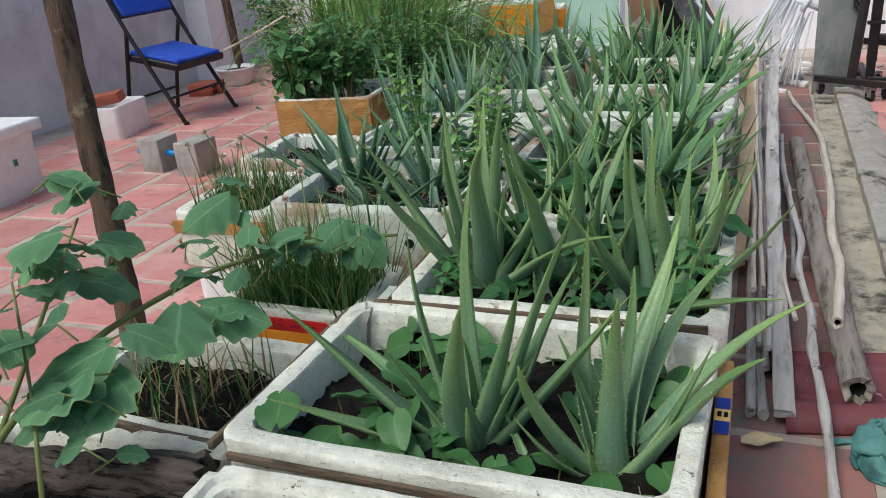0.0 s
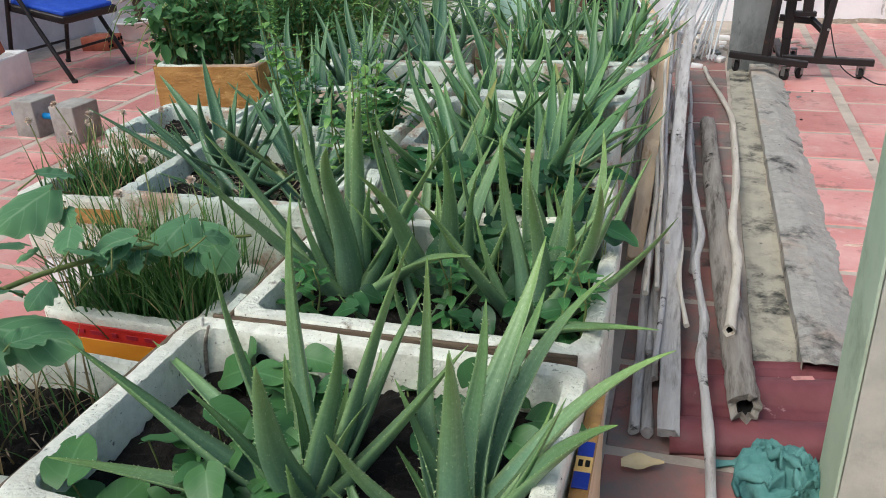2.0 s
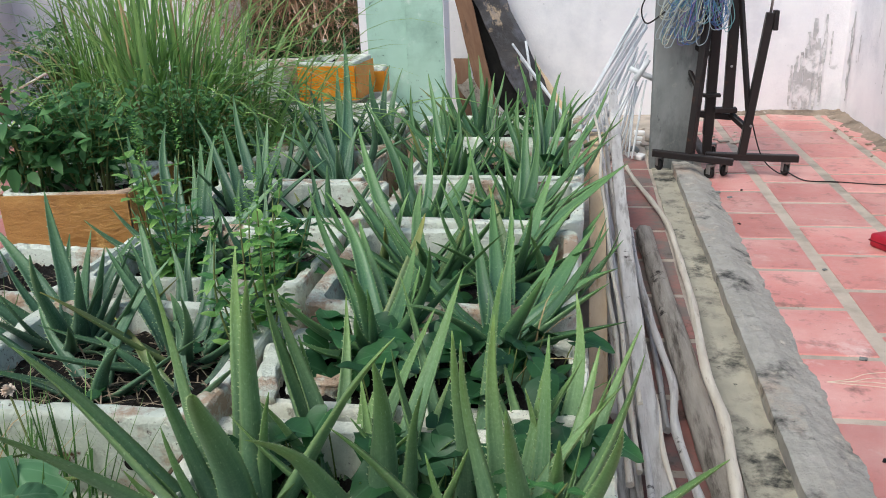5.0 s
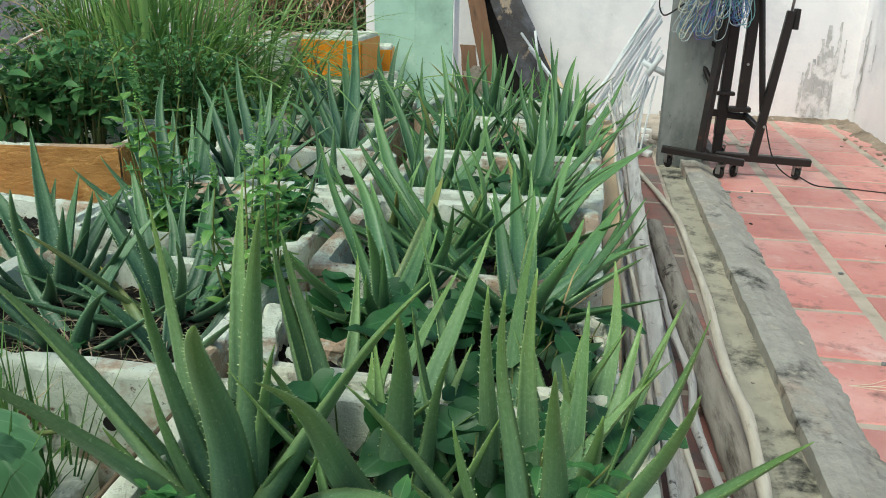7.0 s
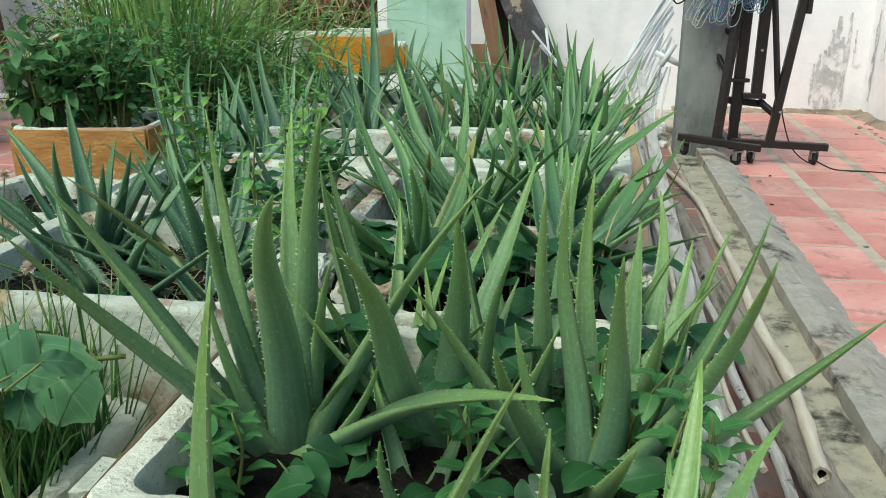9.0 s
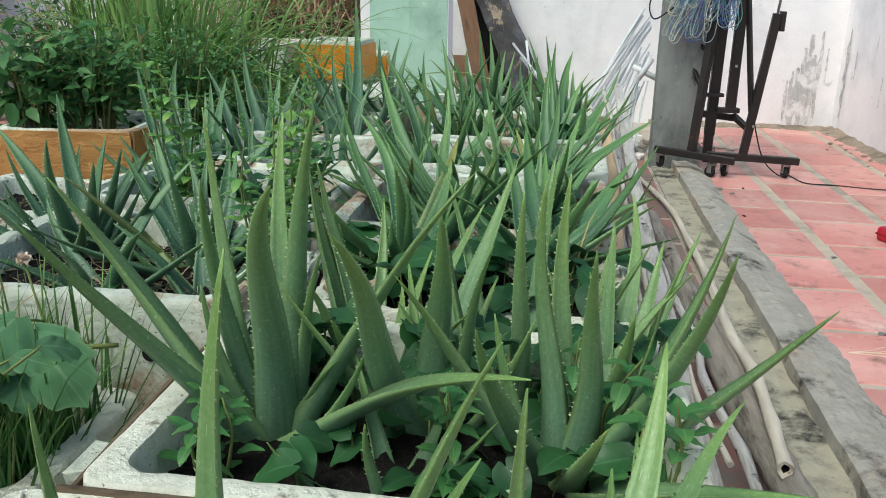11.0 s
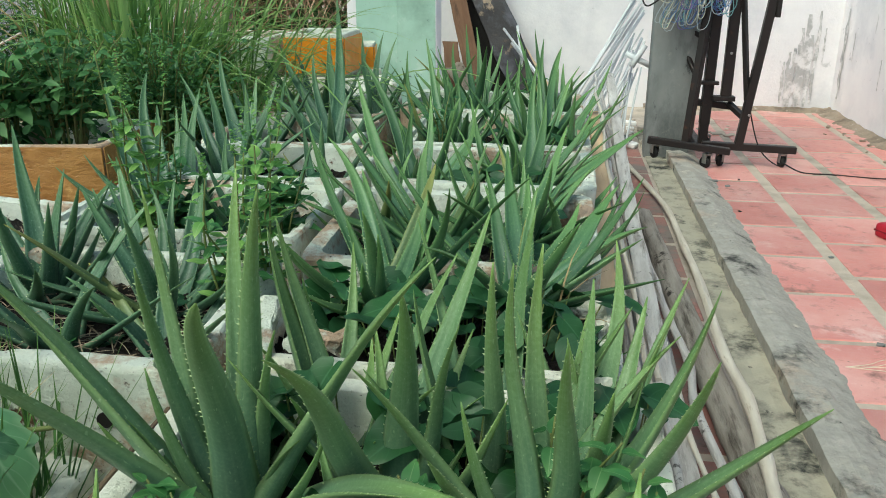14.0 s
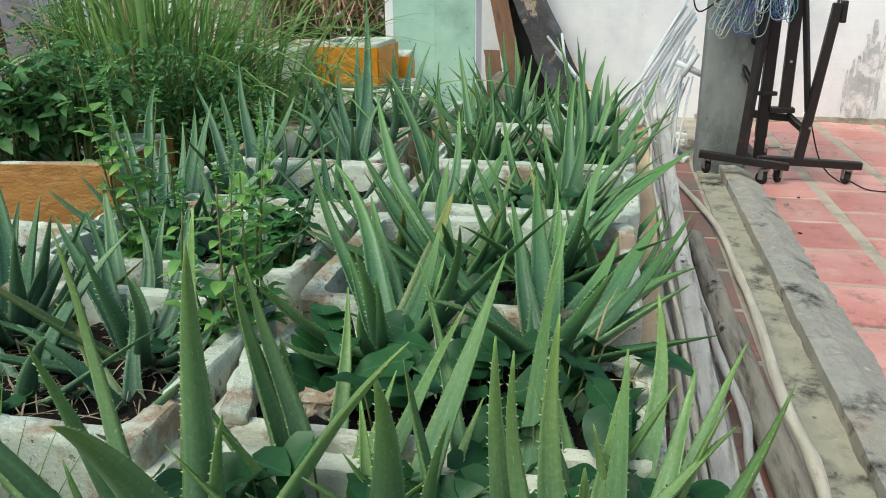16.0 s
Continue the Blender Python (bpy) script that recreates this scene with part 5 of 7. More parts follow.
vine(-0.36, 0.06, 2.78, 3.12, 0.34, 30, 4, "dark-green vine leaves beneath aloes", 0.06)
vine(-0.86, -0.50, 2.86, 3.15, 0.34, 24, 6, "dark-green weeds beneath aloes", 0.05)
vine(-0.36, 0.06, 3.28, 3.60, 0.34, 26, 7, "dark-green weeds beneath aloes", 0.06)
vine(-0.36, 0.06, 3.70, 4.08, 0.34, 22, 8, "dark-green weeds beneath aloes", 0.06)


# ---- eggplant reaching in from the near planter ----
LOBES = ((0.0, 0.2), (0.05, 0.60), (0.12, 0.86), (0.20, 0.92), (0.28, 0.82), (0.36, 0.88), (0.44, 0.98), (0.51, 0.90), (0.59, 0.70), (0.67, 0.68), (0.74, 0.60), (0.83, 0.40), (0.92, 0.22), (1.0, 0.01))


def lobed_leaf(at, out, up, length, width, rng):
    """A broad leaf with pointed lobes that reach forwards, raised between the side veins, its edges drooping."""
    d, n = Vector(out).normalized(), Vector(up)
    n = (n - d * n.dot(d)).normalized()
    s = n.cross(d)
    curl, droop, seg = rng.uniform(0.0, 0.4), rng.uniform(-0.1, 0.45), 26
    uneven = (rng.uniform(0.85, 1.1), rng.uniform(0.85, 1.1))
    cols = (-1, -0.72, -0.4, -0.12, 0, 0.12, 0.4, 0.72, 1)
    verts, faces, uvs = [], [], []
    for i in range(seg + 1):
        t = i / seg
        k = max(q for q in range(len(LOBES) - 1) if LOBES[q][0] <= t)
        (t0, w0), (t1, w1) = LOBES[k], LOBES[k + 1]
        w = width * 0.5 * (w0 + (w1 - w0) * (t - t0) / (t1 - t0))
        for c in cols:
            a = abs(c)
            side = w * c * uneven[c > 0]
            ridge = math.sin(t * 20 - a * 4) * 0.03 * width * a + 0.02 * width * noise.noise(Vector((t * 4, c * 2, length * 90)))
            p = Vector(at) + d * (length * t + a * a * w * 0.22 - length * 0.14 * a * max(0.0, 1 - t / 0.16)) + s * side
            verts.append(p - n * (curl * length * t * t + droop * abs(side) * a - ridge))
            uvs.append((c, t))
    m = len(cols)
    for i in range(seg):
        for k in range(m - 1):
            a = i * m + k
            faces.append((a, a + 1, a + m + 1, a + m))
    return verts, faces, uvs


def eggplant():
    rng = random.Random(5)
    ob = thing("eggplant_bush", "young eggplant with large lobed grey-green leaves", "eggplant", (-0.86, 1.36, 0.21))
    o = Vector((-0.86, 1.36, 0.21))

    def stem(pts, r0, r1):
        line = smooth_line([Vector(p) - o for p in pts], 6)
        n = len(line)
        return part("stem", tube("stem", line, [r0 + (r1 - r0) * i / n for i in range(n)], M["stem"], 7, 0.2), None, ob)
    stem([(-0.86, 1.36, 0.2), (-0.84, 1.42, 0.36), (-0.78, 1.58, 0.455), (-0.75, 1.83, 0.462), (-0.70, 1.99, 0.445), (-0.60, 2.12, 0.43), (-0.51, 2.18, 0.42)], 0.007, 0.0028)
    stem([(-0.84, 1.42, 0.36), (-0.82, 1.55, 0.52), (-0.86, 1.70, 0.62)], 0.005, 0.002)
    stem([(-0.66, 1.30, 0.2), (-0.65, 1.34, 0.42), (-0.70, 1.40, 0.49), (-0.80, 1.50, 0.6)], 0.004, 0.0018)
    rows = [(-0.91, 1.77, 0.67, 0.10, 70), (-0.86, 1.70, 0.66, 0.09, 200), (-0.81, 1.56, 0.64, 0.11, 190), (-0.79, 1.66, 0.53, 0.10, 40), (-0.76, 1.49, 0.54, 0.10, 170),
            (-0.70, 1.47, 0.49, 0.12, 230), (-0.65, 1.45, 0.45, 0.13, 290), (-0.67, 1.66, 0.45, 0.14, 300), (-0.63, 1.76, 0.44, 0.12, 20), (-0.83, 1.99, 0.53, 0.12, 250),
            (-0.82, 1.91, 0.50, 0.10, 120), (-0.68, 2.00, 0.47, 0.10, 200), (-0.62, 2.10, 0.45, 0.10, 260), (-0.56, 2.12, 0.43, 0.11, 320), (-0.75, 1.40, 0.55, 0.11, 150),
            (-0.66, 1.40, 0.49, 0.10, 250), (-0.82, 1.74, 0.56, 0.08, 10), (-0.72, 1.80, 0.49, 0.09, 90), (-0.66, 2.05, 0.44, 0.09, 60), (-0.88, 1.6, 0.6, 0.1, 140)]
    base = list(rows)
    for k in range(46):
        x, y, z, ln, az = rng.choice(base)
        rows.append((x + rng.gauss(0, .045), y + rng.gauss(0, .045), z + rng.gauss(-0.02, .035), rng.uniform(0.04, 0.08), rng.uniform(0, 360)))
    for x, y, z, ln, az in rows:
        a = radians(az)
        d = Vector((math.cos(a), math.sin(a), -0.25))
        at = Vector((x, y, z)) - o - d * ln * 0.45
        h = Heap()
        h.add(*lobed_leaf(at, d, Vector((rng.uniform(-.4, .4), -0.45 + rng.uniform(-.2, .2), 1)), ln, ln * 0.9, rng))
        lf = part("leaf", h.mesh("leaf", M["eggplant"]), None, ob)
        part("petiole", tube("petiole", [at - d * 0.04 - Vector((0, 0, 0.03)), at - d * 0.01 - Vector((0, 0, 0.008)), at], 0.0016, M["stem"], 5), None, lf)


eggplant()


# ---- bush in the taped planter and the lemongrass behind it ----
def bush(x, y, z, rx, ry, rz, count, leaf, seed, name, label, mat, stems=9):
    rng = random.Random(seed)
    ob = thing(name, label, "shrub", (x, y, z))
    h = Heap()
    st = Heap()
    for k in range(stems * 5):
        a, e = rng.uniform(0, math.tau), rng.uniform(0.1, 1.0)
        end = Vector((math.cos(a) * rx * e, math.sin(a) * ry * e, rz * rng.uniform(0.5, 1.05)))
        line = smooth_line([(math.cos(a) * 0.04, math.sin(a) * 0.04, -0.02), end * 0.5 + Vector((0, 0, rz * 0.12)), end], 6)
        st.add(*tube_data(line, [0.0035 - 0.0024 * i / len(line) for i in range(len(line))], 5))
        for j in range(count):
            f = rng.uniform(0.25, 1.0)
            p = line[int(f * (len(line) - 1))] + Vector((rng.gauss(0, .035), rng.gauss(0, .035), rng.gauss(0, .03)))
            d = Vector((rng.gauss(0, 1), rng.gauss(0, 1) - 0.2, rng.gauss(0, .5))).normalized()
            ln = leaf * rng.uniform(0.5, 1.3)
            h.add(*leaf_card(p, d, Vector((rng.gauss(0, .4), rng.gauss(-.3, .4), 1)), ln, ln * 0.55, 0.25, 3))
    tagged(part("stem_mass", st.mesh("stem_mass", M["stem"]), None, ob), kind="stuff")
    tagged(part("foliage", h.mesh("foliage", M[mat]), None, ob), kind="stuff")
    return ob


bush(-1.34, 3.56, 0.40, 0.24, 0.20, 0.30, 17, 0.038, 8, "leafy_bush", "bushy green herb with broad leaves in a taped planter", "bush", 8)
bush(-1.50, 3.50, 0.40, 0.18, 0.16, 0.28, 14, 0.056, 9, "leafy_bush", "broad-leaved green weed in the taped planter", "bush", 4)
bush(-1.22, 3.92, 0.28, 0.42, 0.24, 0.44, 44, 0.022, 10, "leafy_bush", "dark feathery green shrub under the lemongrass", "bush")
bush(-1.55, 3.80, 0.20, 0.30, 0.2, 0.50, 40, 0.024, 17, "leafy_bush", "dark feathery green shrub behind the taped planter", "bush", 7)
bush(-1.78, 4.05, 0.0, 0.2, 0.2, 0.5, 12, 0.045, 15, "leafy_bush", "dark green shrub at the foot of the lemongrass", "bush", 6)
bush(-3.05, 5.9, 0.0, 0.3, 0.3, 0.75, 16, 0.05, 16, "leafy_bush", "pale green shrub against the grey wall", "bush")


def lemongrass(x, y, z, count, length, spread, seed, label):
    rng = random.Random(seed)
    ob = thing("lemongrass_clump", label, "lemongrass", (x, y, z))
    h, dry = Heap(), Heap()
    for k in range(count):
        a, r = rng.uniform(0, math.tau), abs(rng.gauss(0, 0.5))
        f = (math.cos(a) * 0.2 * spread * rng.random(), math.sin(a) * 0.14 * spread * rng.random(), -0.02)
        d = Vector((math.cos(a) * r * spread, math.sin(a) * r * spread * 0.8, 1))
        if d.x < 0:
            d.x *= 0.08
        if d.y < 0:
            d.y *= 0.05
        hp = dry if rng.random() < 0.05 else h
        hp.add(*blade_data(f, d, length * rng.uniform(0.55, 1.15), rng.uniform(0.016, 0.030), rng, rng.uniform(1.6, 5.0) * (0.5 + r), 14, 0.35))
    tagged(part("blade_mass", h.mesh("blade_mass", M["grass"]), None, ob), kind="stuff")
    tagged(part("dry_blade_mass", dry.mesh("dry_blade_mass", M["straw"]), None, ob, "straw-coloured dead blades"), kind="stuff")


lemongrass(-1.56, 4.30, 0.14, 460, 1.02, 1.3, 1, "tall clump of bright green lemongrass")
lemongrass(-1.36, 4.22, 0.14, 460, 0.98, 2.4, 2, "arching clump of green lemongrass")
solo("foam_block", planter_mesh(0.9, 0.4, 0.16, 0.04, 60, 1.2, 0.1), None, "half-hidden foam box under the lemongrass", "foam box", pose(-1.38, 4.28, -0.003))


def hedge():
    rng = random.Random(12)
    ob = thing("dry_hedge", "tangled hedge of dry brown twigs and dead vines", "hedge", (-1.75, 6.9, 0), 0, "", "stuff")
    tw, gr = Heap(), Heap()
    for k in range(5200):
        p = Vector((rng.uniform(-0.8, 0.66), rng.uniform(-0.45, 0.35), rng.uniform(0.1, 1.45)))
        if p.z < 0.66 and rng.random() < 0.5:
            p.z += 0.5
        d = Vector((rng.gauss(0, 1), rng.gauss(0, .6), rng.gauss(-0.2, 0.9)))
        tw.add(*blade_data(p, d, rng.uniform(0.08, 0.3), rng.uniform(0.004, 0.012), rng, rng.uniform(0.2, 1.6), 4, 0.5))
    for k in range(900):
        p = Vector((rng.uniform(-0.85, 0.62), rng.uniform(-0.36, 0.1), abs(rng.gauss(0.3, 0.2))))
        d = Vector((rng.gauss(0, 1), rng.gauss(-.3, .8), rng.gauss(0, 0.6)))
        gr.add(*leaf_card(p, d, Vector((0, -0.5, 1)), rng.uniform(0.03, 0.07), rng.uniform(0.015, 0.035), 0.2, 3))
    for k in range(3600):
        p = Vector((rng.uniform(-0.95, 0.7), rng.uniform(0.2, 0.6), rng.uniform(0.0, 1.5)))
        d = Vector((rng.gauss(0, 1), rng.gauss(-.3, .8), rng.gauss(0, 0.6)))
        gr.add(*leaf_card(p, d, Vector((0, -1, 0.6)), rng.uniform(0.06, 0.13), rng.uniform(0.03, 0.07), 0.2, 3))
    tagged(part("twig_mass", tw.mesh("twig_mass", M["drytwig"]), None, ob), kind="stuff")
    part("foliage", gr.mesh("foliage", M["bush"]), None, ob, "dark green leaves low in the hedge")


hedge()


def far_tree(x, y, z, rx, rz, count, seed, label, leaf=0.16):
    rng = random.Random(seed)
    ob = thing("garden_tree", label, "tree", (x, y, 0))
    trunk = smooth_line([(0, 0, -0.05), (0.04, 0, z * 0.5), (0, 0.05, z)], 5)
    part("trunk", tube("trunk", trunk, [0.07 - 0.04 * i / len(trunk) for i in range(len(trunk))], M["brownwood"], 8, 0.2), None, ob)
    h, limbs = Heap(), Heap()
    for k in range(18):
        a = rng.uniform(0, math.tau)
        end = Vector((math.cos(a) * rx * rng.uniform(.4, 1), math.sin(a) * rx * 0.6 * rng.uniform(.4, 1), z + rng.uniform(-0.5, 1) * rz))
        line = smooth_line([(0, 0, z * 0.7), end * 0.6 + Vector((0, 0, z * 0.35)), end], 4)
        limbs.add(*tube_data(line, [0.025 - 0.018 * i / len(line) for i in range(len(line))], 5))
        for j in range(count):
            p = end + Vector((rng.gauss(0, rx * .22), rng.gauss(0, rx * .2), rng.gauss(0, rz * .25)))
            d = Vector((rng.gauss(0, 1), rng.gauss(-.3, 1), rng.gauss(-0.5, .4)))
            h.add(*leaf_card(p, d, Vector((0, -0.4, 1)), leaf * rng.uniform(.6, 1.2), leaf * 0.3, 0.35, 3))
    tagged(part("limb_mass", limbs.mesh("limb_mass", M["brownwood"]), None, ob), kind="stuff")
    part("crown", h.mesh("crown", M["farleaf"]), None, ob)


far_tree(1.6, 9.3, 1.3, 0.9, 0.5, 45, 1, "yellow-green mango tree beyond the parapet")
far_tree(2.9, 9.6, 1.3, 0.9, 0.5, 45, 2, "yellow-green mango tree beyond the parapet")
far_tree(-3.2, 9.5, 1.6, 1.0, 0.6, 40, 3, "dull green tree beyond the far wall", 0.14)

# ---- poles, logs and branches beside the bed ----
def log(name, pts, radii, mat, label, category, sides=12, wobble=0.18, seed=0, steps=5, group="", flat=1.0, square=0.0, hollow=0.0, knots=0.0):
    """A length of wood along points: uneven section, long cracks, swollen knots, splintered or hollow end."""
    line = smooth_line(pts, steps)
    n = len(line)
    o = line[0].copy()
    verts, faces, slots = [], [], []
    side = None
    for i, p in enumerate(line):
        t = (line[min(i + 1, n - 1)] - line[max(i - 1, 0)]).normalized()
        side = Vector((1, 0, 0)) - t * t.x if abs(t.x) < 0.9 else t.orthogonal()
        side.normalize()
        up = side.cross(t)
        r0 = radii[0] + (radii[1] - radii[0]) * i / (n - 1)
        near = min(i % steps, steps - i % steps) / steps
        r0 *= 1 + knots * math.exp(-(near / 0.2) ** 2)
        for k in range(sides):
            a = 2 * math.pi * k / sides
            c, q = math.cos(a), math.sin(a)
            r = r0 / (1 - square + square * max(abs(c), abs(q))) if square else r0
            groove = min(0.0, noise.noise(Vector((c * 3.1 + seed * 7, q * 3.1, i * 0.06)))) * 0.55 + noise.noise(Vector((c * 1.3 + seed * 3, q * 1.3, i * 0.4))) * 0.6
            r *= 1 + wobble * groove
            jut = t * (noise.noise(Vector((c * 2.2 + seed, q * 2.2, 9))) * r0 * 0.9) if i in (0, n - 1) else Vector()
            verts.append(p - o + side * (c * r) + up * (q * r * flat) + jut)
    for i in range(n - 1):
        for k in range(sides):
            a, b = i * sides + k, i * sides + (k + 1) % sides
            faces.append((a, b, b + sides, a + sides))
            slots.append(0)
    t0 = (line[1] - line[0]).normalized()
    if hollow:
        for depth, f in ((0.003, hollow), (0.06, hollow * 0.8)):
            for k in range(sides):
                verts.append(verts[k] * f + t0 * depth)
        m = len(verts) - 2 * sides
        for k in range(sides):
            b = (k + 1) % sides
            faces += [(k, m + k, m + b, b), (m + k, m + sides + k, m + sides + b, m + b)]
            slots += [0, 1]
        faces.append(tuple(m + sides + k for k in range(sides)))
        slots.append(1)
    else:
        faces.append(tuple(range(sides - 1, -1, -1)))
        slots.append(0)
    faces.append(tuple(range((n - 1) * sides, n * sides)))
    slots.append(0)
    me = mesh_of(name, verts, faces, [M[mat], M["dark"]], None, slots)
    me.set_sharp_from_angle(angle=radians(50))
    return solo(name, me, None, label, category, Matrix.Translation(o), group)


log("fence_plank", [(0.270, 2.26, 0.04), (0.238, 3.2, 0.17), (0.229, 4.1, 0.28), (0.236, 5.0, 0.385), (0.238, 5.25, 0.405)], (0.022, 0.018), "greywood", "long weathered grey plank with a split end", "plank", 18, 0.25, 1, 20, "", 0.45, 0.75)
log("bark_log", [(0.405, 2.33, 0.075), (0.392, 2.65, 0.06), (0.378, 2.95, 0.045), (0.333, 4.321, 0.034)], (0.031, 0.031), "greylog", "straight grey-brown log with a hollow end", "log", 18, 0.25, 2, 20, hollow=0.5)
log("pale_branch", [(0.379, 2.56, 0.105), (0.390, 2.70, 0.106), (0.404, 2.92, 0.102), (0.399, 3.15, 0.092), (0.424, 3.6, 0.065), (0.432, 4.0, 0.04), (0.430, 4.40, 0.034), (0.395, 4.75, 0.026), (0.345, 5.1, 0.02), (0.32, 5.35, 0.018)], (0.0118, 0.009), "palewood", "peeled pale crooked branch", "branch", 10, 0.3, 3, 6, hollow=0.5, knots=0.22)
log("grey_branch", [(0.352, 2.02, 0.012), (0.340, 2.25, 0.07), (0.322, 2.45, 0.098), (0.328, 2.62, 0.09), (0.306, 2.90, 0.086), (0.318, 3.08, 0.09), (0.299, 3.31, 0.096), (0.287, 3.45, 0.115), (0.270, 3.66, 0.14), (0.266, 4.0, 0.15)], (0.0095, 0.008), "greywood", "thin crooked blue-grey branch with swollen joints", "branch", 10, 0.3, 4, 6, knots=0.3)
LOW_STICKS = [((0.205, 2.28, 0.02), (0.165, 4.0, 0.2), 0.018, "greywood"), ((0.235, 2.42, 0.11), (0.19, 4.4, 0.13), 0.01, "greywood"), ((0.225, 2.27, 0.017), (0.205, 3.8, 0.05), 0.02, "greywood"), ((0.288, 2.6, 0.115), (0.2, 3.9, 0.16), 0.008, "palewood"), ((0.2, 2.6, 0.15), (0.16, 4.6, 0.22), 0.01, "palewood"), ((0.185, 3.2, 0.02), (0.2, 5.2, 0.14), 0.014, "greywood"), ((0.215, 3.4, 0.015), (0.225, 5.3, 0.05), 0.018, "greywood"), ((0.18, 2.9, 0.1), (0.175, 5.0, 0.25), 0.012, "greywood"), ((0.24, 2.9, 0.02), (0.2, 4.9, 0.03), 0.016, "greywood")]
HIGH_STICKS = [((0.2, 3.7, 0.18), (0.13, 5.0, 0.3), 0.01, "greywood"), ((0.232, 2.9, 0.14), (0.205, 5.1, 0.17), 0.009, "palewood"), ((0.215, 2.5, 0.06), (0.235, 4.3, 0.09), 0.011, "greywood"), ((0.3, 2.95, 0.02), (0.265, 5.0, 0.03), 0.012, "greywood"), ((0.235, 2.45, 0.03), (0.155, 4.75, 0.43), 0.011, "greywood"), ((0.262, 2.75, 0.05), (0.175, 5.1, 0.42), 0.01, "greywood"), ((0.215, 2.65, 0.12), (0.15, 4.5, 0.435), 0.009, "palewood"), ((0.25, 3.1, 0.12), (0.21, 5.25, 0.33), 0.013, "greywood")]
for k, (a, b, r, mat) in enumerate(LOW_STICKS + HIGH_STICKS):
    mid = [(a[0] + (b[0] - a[0]) * s + noise.noise(Vector((k * 3.7, s * 5, 1))) * 0.02, a[1] + (b[1] - a[1]) * s + 0.16 * noise.noise(Vector((k * 1.9, 3, 0))) * (1 - s), a[2] + (b[2] - a[2]) * s + noise.noise(Vector((k * 2.7, s * 5, 8))) * 0.008) for s in (0, 0.14, 0.28, 0.42, 0.56, 0.7, 0.85, 1)]
    log("garden_stick", mid, (r * 0.62, r * 0.5), mat, "long weathered stick lying beside the planters", "stick", 10, 0.35, 20 + k, 6, "sticks beside the bed", knots=0.18 if r < 0.013 else 0.0)
log("old_log", [(-1.06, 1.34, 0.315), (-0.80, 1.42, 0.33), (-0.52, 1.485, 0.325)], (0.038, 0.032), "rotten", "old rotten grey log lying across a planter", "log", 20, 0.8, 40, 16)
log("twig_stump", [(-0.470, 1.915, 0.27), (-0.466, 1.92, 0.34), (-0.455, 1.925, 0.38)], (0.005, 0.002), "brownwood", "broken grey twig stump in the planter corner", "twig", 7, 0.5, 44)
log("twig_stump", [(-0.478, 1.905, 0.27), (-0.484, 1.91, 0.33), (-0.490, 1.92, 0.372)], (0.004, 0.002), "brownwood", "broken grey twig stump in the planter corner", "twig", 7, 0.5, 45)
log("twig_stump", [(-0.482, 1.925, 0.27), (-0.478, 1.93, 0.34), (-0.470, 1.935, 0.388)], (0.006, 0.002), "greywood", "broken grey twig stump in the planter corner", "twig", 7, 0.5, 41)
log("wooden_pole", [(-1.10, 1.98, -0.004), (-1.14, 2.04, 0.45), (-1.22, 2.13, 0.9), (-1.30, 2.24, 1.5)], (0.030, 0.027), "darkbark", "upright brown wooden pole with rough bark", "pole", 16, 0.35, 42, 16)
log("leaning_pole", [(-3.50, 6.0, -0.004), (-3.56, 6.06, 0.4), (-3.66, 6.15, 1.1)], (0.035, 0.03), "darkbark", "brown pole leaning by the white pillar", "pole", 9, 0.2, 43)

# tan plank lying along the sides of the boxes
log("tan_plank", [(0.150, 2.98, 0.05), (0.152, 3.4, 0.17), (0.156, 4.1, 0.29), (0.158, 4.55, 0.355)], (0.022, 0.028), "tanboard", "long tan wooden plank leaning along the planters", "plank", 16, 0.12, 77, 14, "", 0.3, 0.8)
solo("tan_board", block(0.012, 0.75, 0.14, 0.003, (0, 0, 0), 1, 1, 0.003, 5), M["tanboard"], "short tan wooden board leaning on the planters", "board", pose(0.155, 4.6, 0.17, 0, 0, 0) @ pose(0, 0, 0, 3, -30, 0))


def roof_sheet():
    ny, nx, verts, faces = 40, 12, [], []
    for j in range(ny + 1):
        v = j / ny
        y = v * 0.30
        ph = (v * 2.05) % 1.0
        z = 0.006 + 0.034 * max(0.0, math.sin(math.pi * min(1, ph / 0.66))) ** 0.55 + (0.006 if ph > 0.86 else 0.0)
        for i in range(nx + 1):
            verts.append((i / nx * 0.43, y, z + noise.noise(Vector((i * .7, j * .4, 0))) * 0.0015))
    n = len(verts)
    verts += [(x, y, z - 0.008) for x, y, z in verts]
    w = nx + 1
    for j in range(ny):
        for i in range(nx):
            a = j * w + i
            faces += [(a, a + 1, a + w + 1, a + w), (n + a, n + a + w, n + a + w + 1, n + a + 1)]
    for i in range(nx):
        faces += [(i, n + i, n + i + 1, i + 1), (ny * w + i, ny * w + i + 1, n + ny * w + i + 1, n + ny * w + i)]
    for j in range(ny):
        a, b = j * w, j * w + nx
        faces += [(a, a + w, n + a + w, n + a), (b, n + b, n + b + w, b + w)]
    return mesh_of("roof_tile", verts, faces, M["rooftile"])


solo("roof_tile", roof_sheet(), None, "dark red corrugated roof tile under the logs", "roof tile", pose(0.275, 2.245, 0.006, 0, 0, 9))
solo("tile_chip", block(0.045, 0.022, 0.005, 0.001, cuts=1, rough=0.003, seed=8), M["tile"], "pink chip of broken tile on the roof tile", "shard", pose(0.53, 2.5, 0.04, 6, 4, 20))


